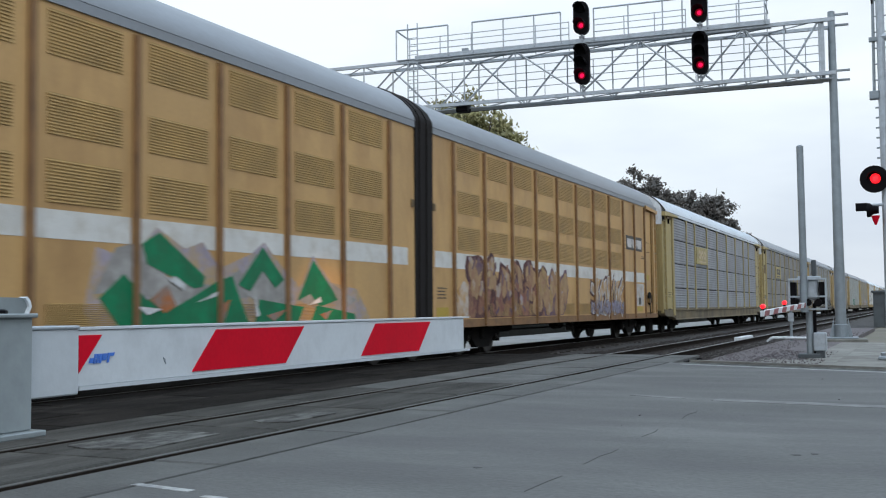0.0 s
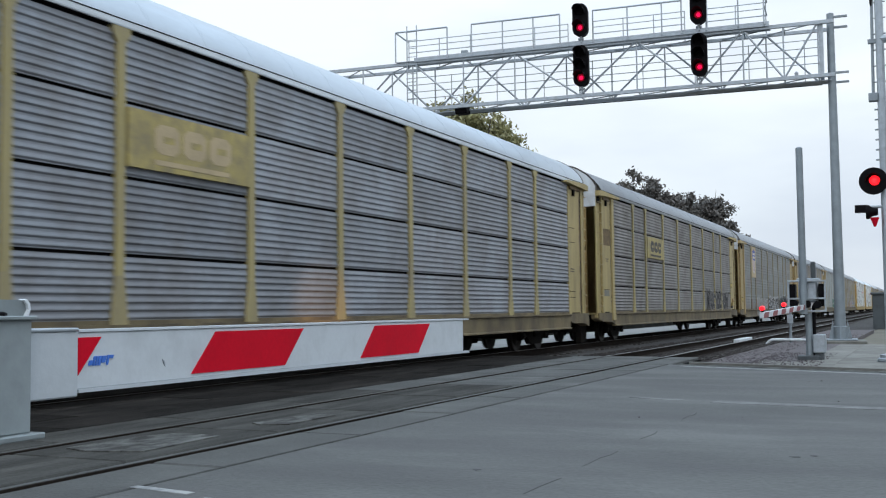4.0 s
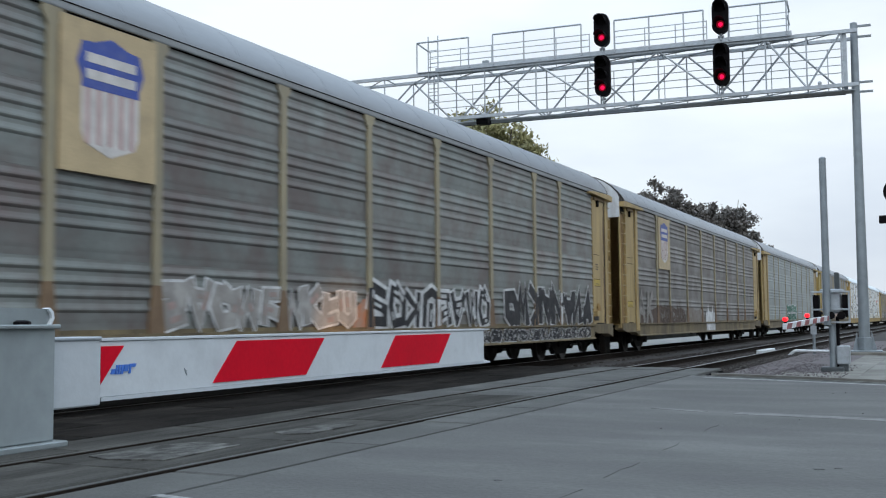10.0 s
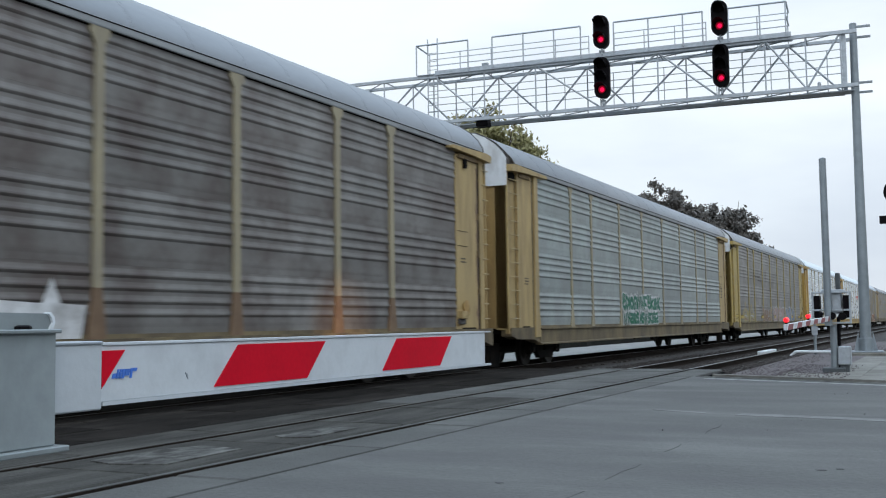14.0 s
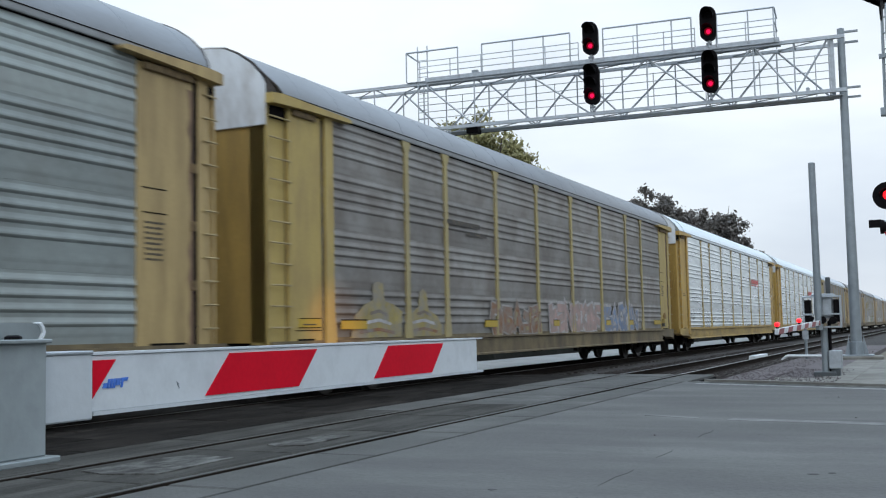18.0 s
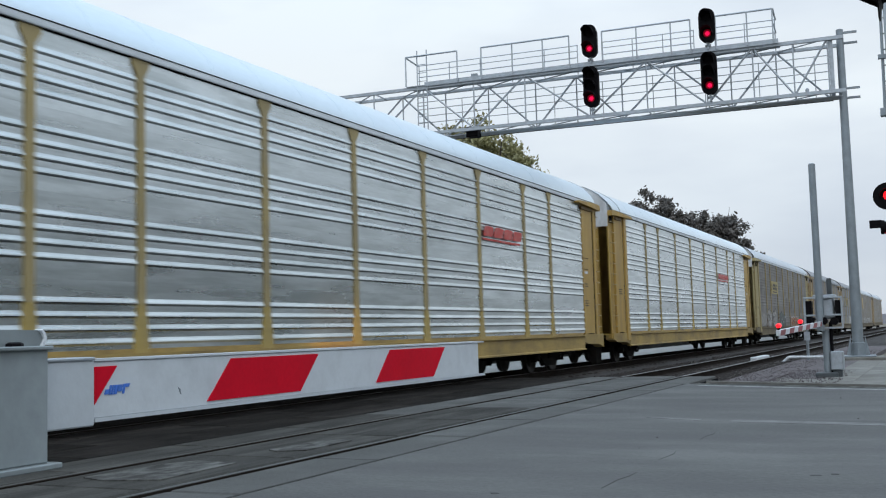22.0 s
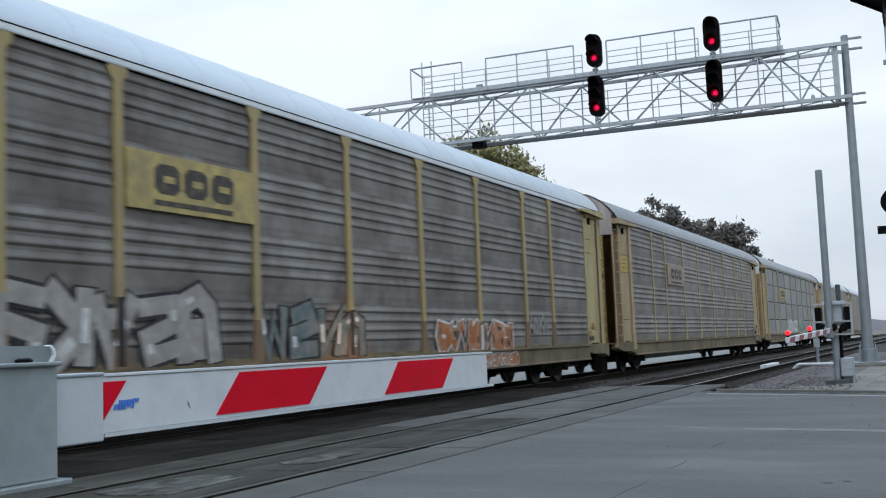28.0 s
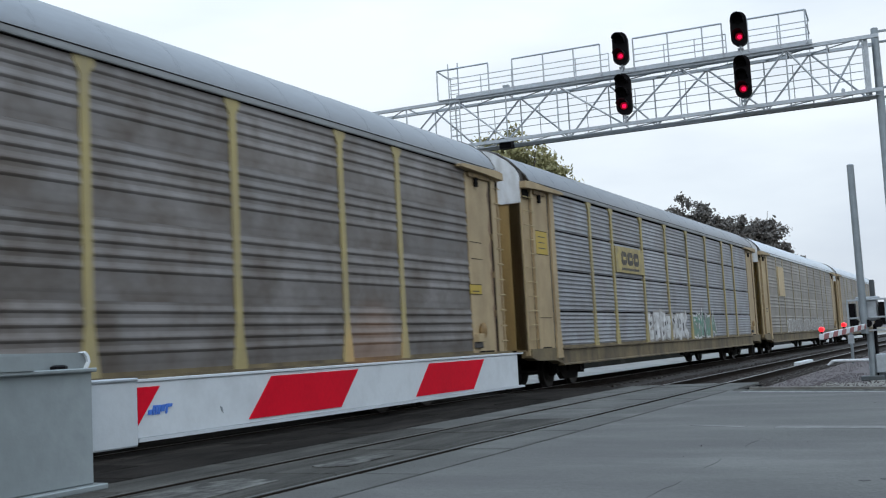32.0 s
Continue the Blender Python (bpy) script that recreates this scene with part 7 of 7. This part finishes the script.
for i in range(15):
    # tan bubbles with dark maroon edges, taller and darker towards the unit's front
    c = 2.35 + 0.47 * i
    low = i % 2
    z, r = (1.25 if low else 1.83 - 0.014 * i) + rnd.uniform(-0.07, 0.07), rnd.uniform(0.36, 0.46)
    h = r * rnd.uniform(1.0, 1.3)
    ring = []
    for q in range(18):
        w = 2 * math.pi * q / 18
        m = 1 + 0.16 * math.sin(3 * w + i * 1.7) + 0.10 * math.sin(5 * w + i) + rnd.uniform(-0.14, 0.14)
        ring.append((math.cos(w) * m, math.sin(w) * m))
    x = HALF + 0.004 + 0.0012 * (i % 5)
    rim = 0.075 if i < 9 else 0.04
    form = part("graffiti_form", prism(B(), [(c + (r + rim) * u, max(0.9, z + (h + rim) * v)) for u, v in ring], "x", x, x + 0.001), SPRAY["maroon" if i < 11 else "purple"], U2, "dark maroon sprayed edge")
    part("form_fill", prism(B(), [(c + 0.03 + r * 0.86 * u, max(0.92, z + 0.04 + h * 0.82 * v)) for u, v in ring], "x", x + 0.001, x + 0.007), SPRAY["plum" if low and i < 9 else "fawn"], form, "mottled tan sprayed bubble")
    for q in range(6 if i < 9 else 4):
        w = rnd.uniform(0, 6.28)
        p = Vector((c + 0.5 * r * math.cos(w), max(0.98, z + 0.5 * h * math.sin(w))))
        d = Vector((rnd.uniform(-0.22, 0.22), rnd.uniform(0.05, 0.3)))
        part("form_slash", ribbon([p, p + d * 0.6 + Vector((0.06, 0)), p + d], rnd.uniform(0.03, 0.09), x + 0.0075 + 0.0012 * q), SPRAY[rnd.choice(("maroon", "purple", "plum", "haze") if i < 10 else ("umber", "haze", "fawn"))], form)
graffiti(U2, 11.5, 15.6, 0.92, 2.16, "purple", "maroon", 4, "plum", x=HALF + 0.001, thick=0.17, weight=0.13)
graffiti(U2, 11.5, 15.6, 0.92, 2.16, "amber", "white", 4, "umber", x=HALF + 0.018, thick=0.08, weight=0.10)
graffiti(U2, 11.6, 15.5, 0.92, 1.36, "lilac", "purple", 6, x=HALF + 0.036, thick=0.05, weight=0.12)
part("stencil_square", box(B(), HALF + 0.003, HALF + 0.006, 17.7, 18.05, 1.2, 1.45), INK, U2)


# ---------- what moves ----------
# metres that the train has rolled towards the viewer, from the moment 3 s
ROLLED = ((0.0, -28.33), (3.0, -0.02), (6.0, 28.33), (9.0, 56.60), (10.0, 66.16), (12.0, 85.24), (15.0, 113.78), (18.0, 142.37), (21.0, 170.97), (24.0, 199.64), (27.0, 228.29), (30.0, 256.98),
          (32.0, 276.0))
FIRST = 13.57                # where the first long car's body begins at 3 s


def motions():
    for k, car in enumerate(CARS):
        walk(car, [(t, pose(TRACKS[1], FIRST + PITCH * k - d, 0)) for t, d in ROLLED])
    start = FIRST - 1.15 - UNIT
    walk(U2, [(t, pose(TRACKS[1], start - d, 0)) for t, d in ROLLED])
    walk(U1, [(t, pose(TRACKS[1], start - UNIT - 0.74 - d, 0)) for t, d in ROLLED])
    # wheels turn alike for each axle place
    times = [k / 15 for k in range(481)]
    turned = np.interp(times, [t for t, d in ROLLED], [d for t, d in ROLLED]) / 0.42
    done = {}
    for w, e in WHEELSETS:
        if e not in done:
            walk(w, [(t, pose(0, e, 0.42, math.degrees(a))) for t, a in zip(times, turned)])
            done[e] = w.animation_data
        else:
            w.rotation_mode = "QUATERNION"
            w.animation_data_create()
            w.animation_data.action = done[e].action
            w.animation_data.action_slot = done[e].action_slot


motions()
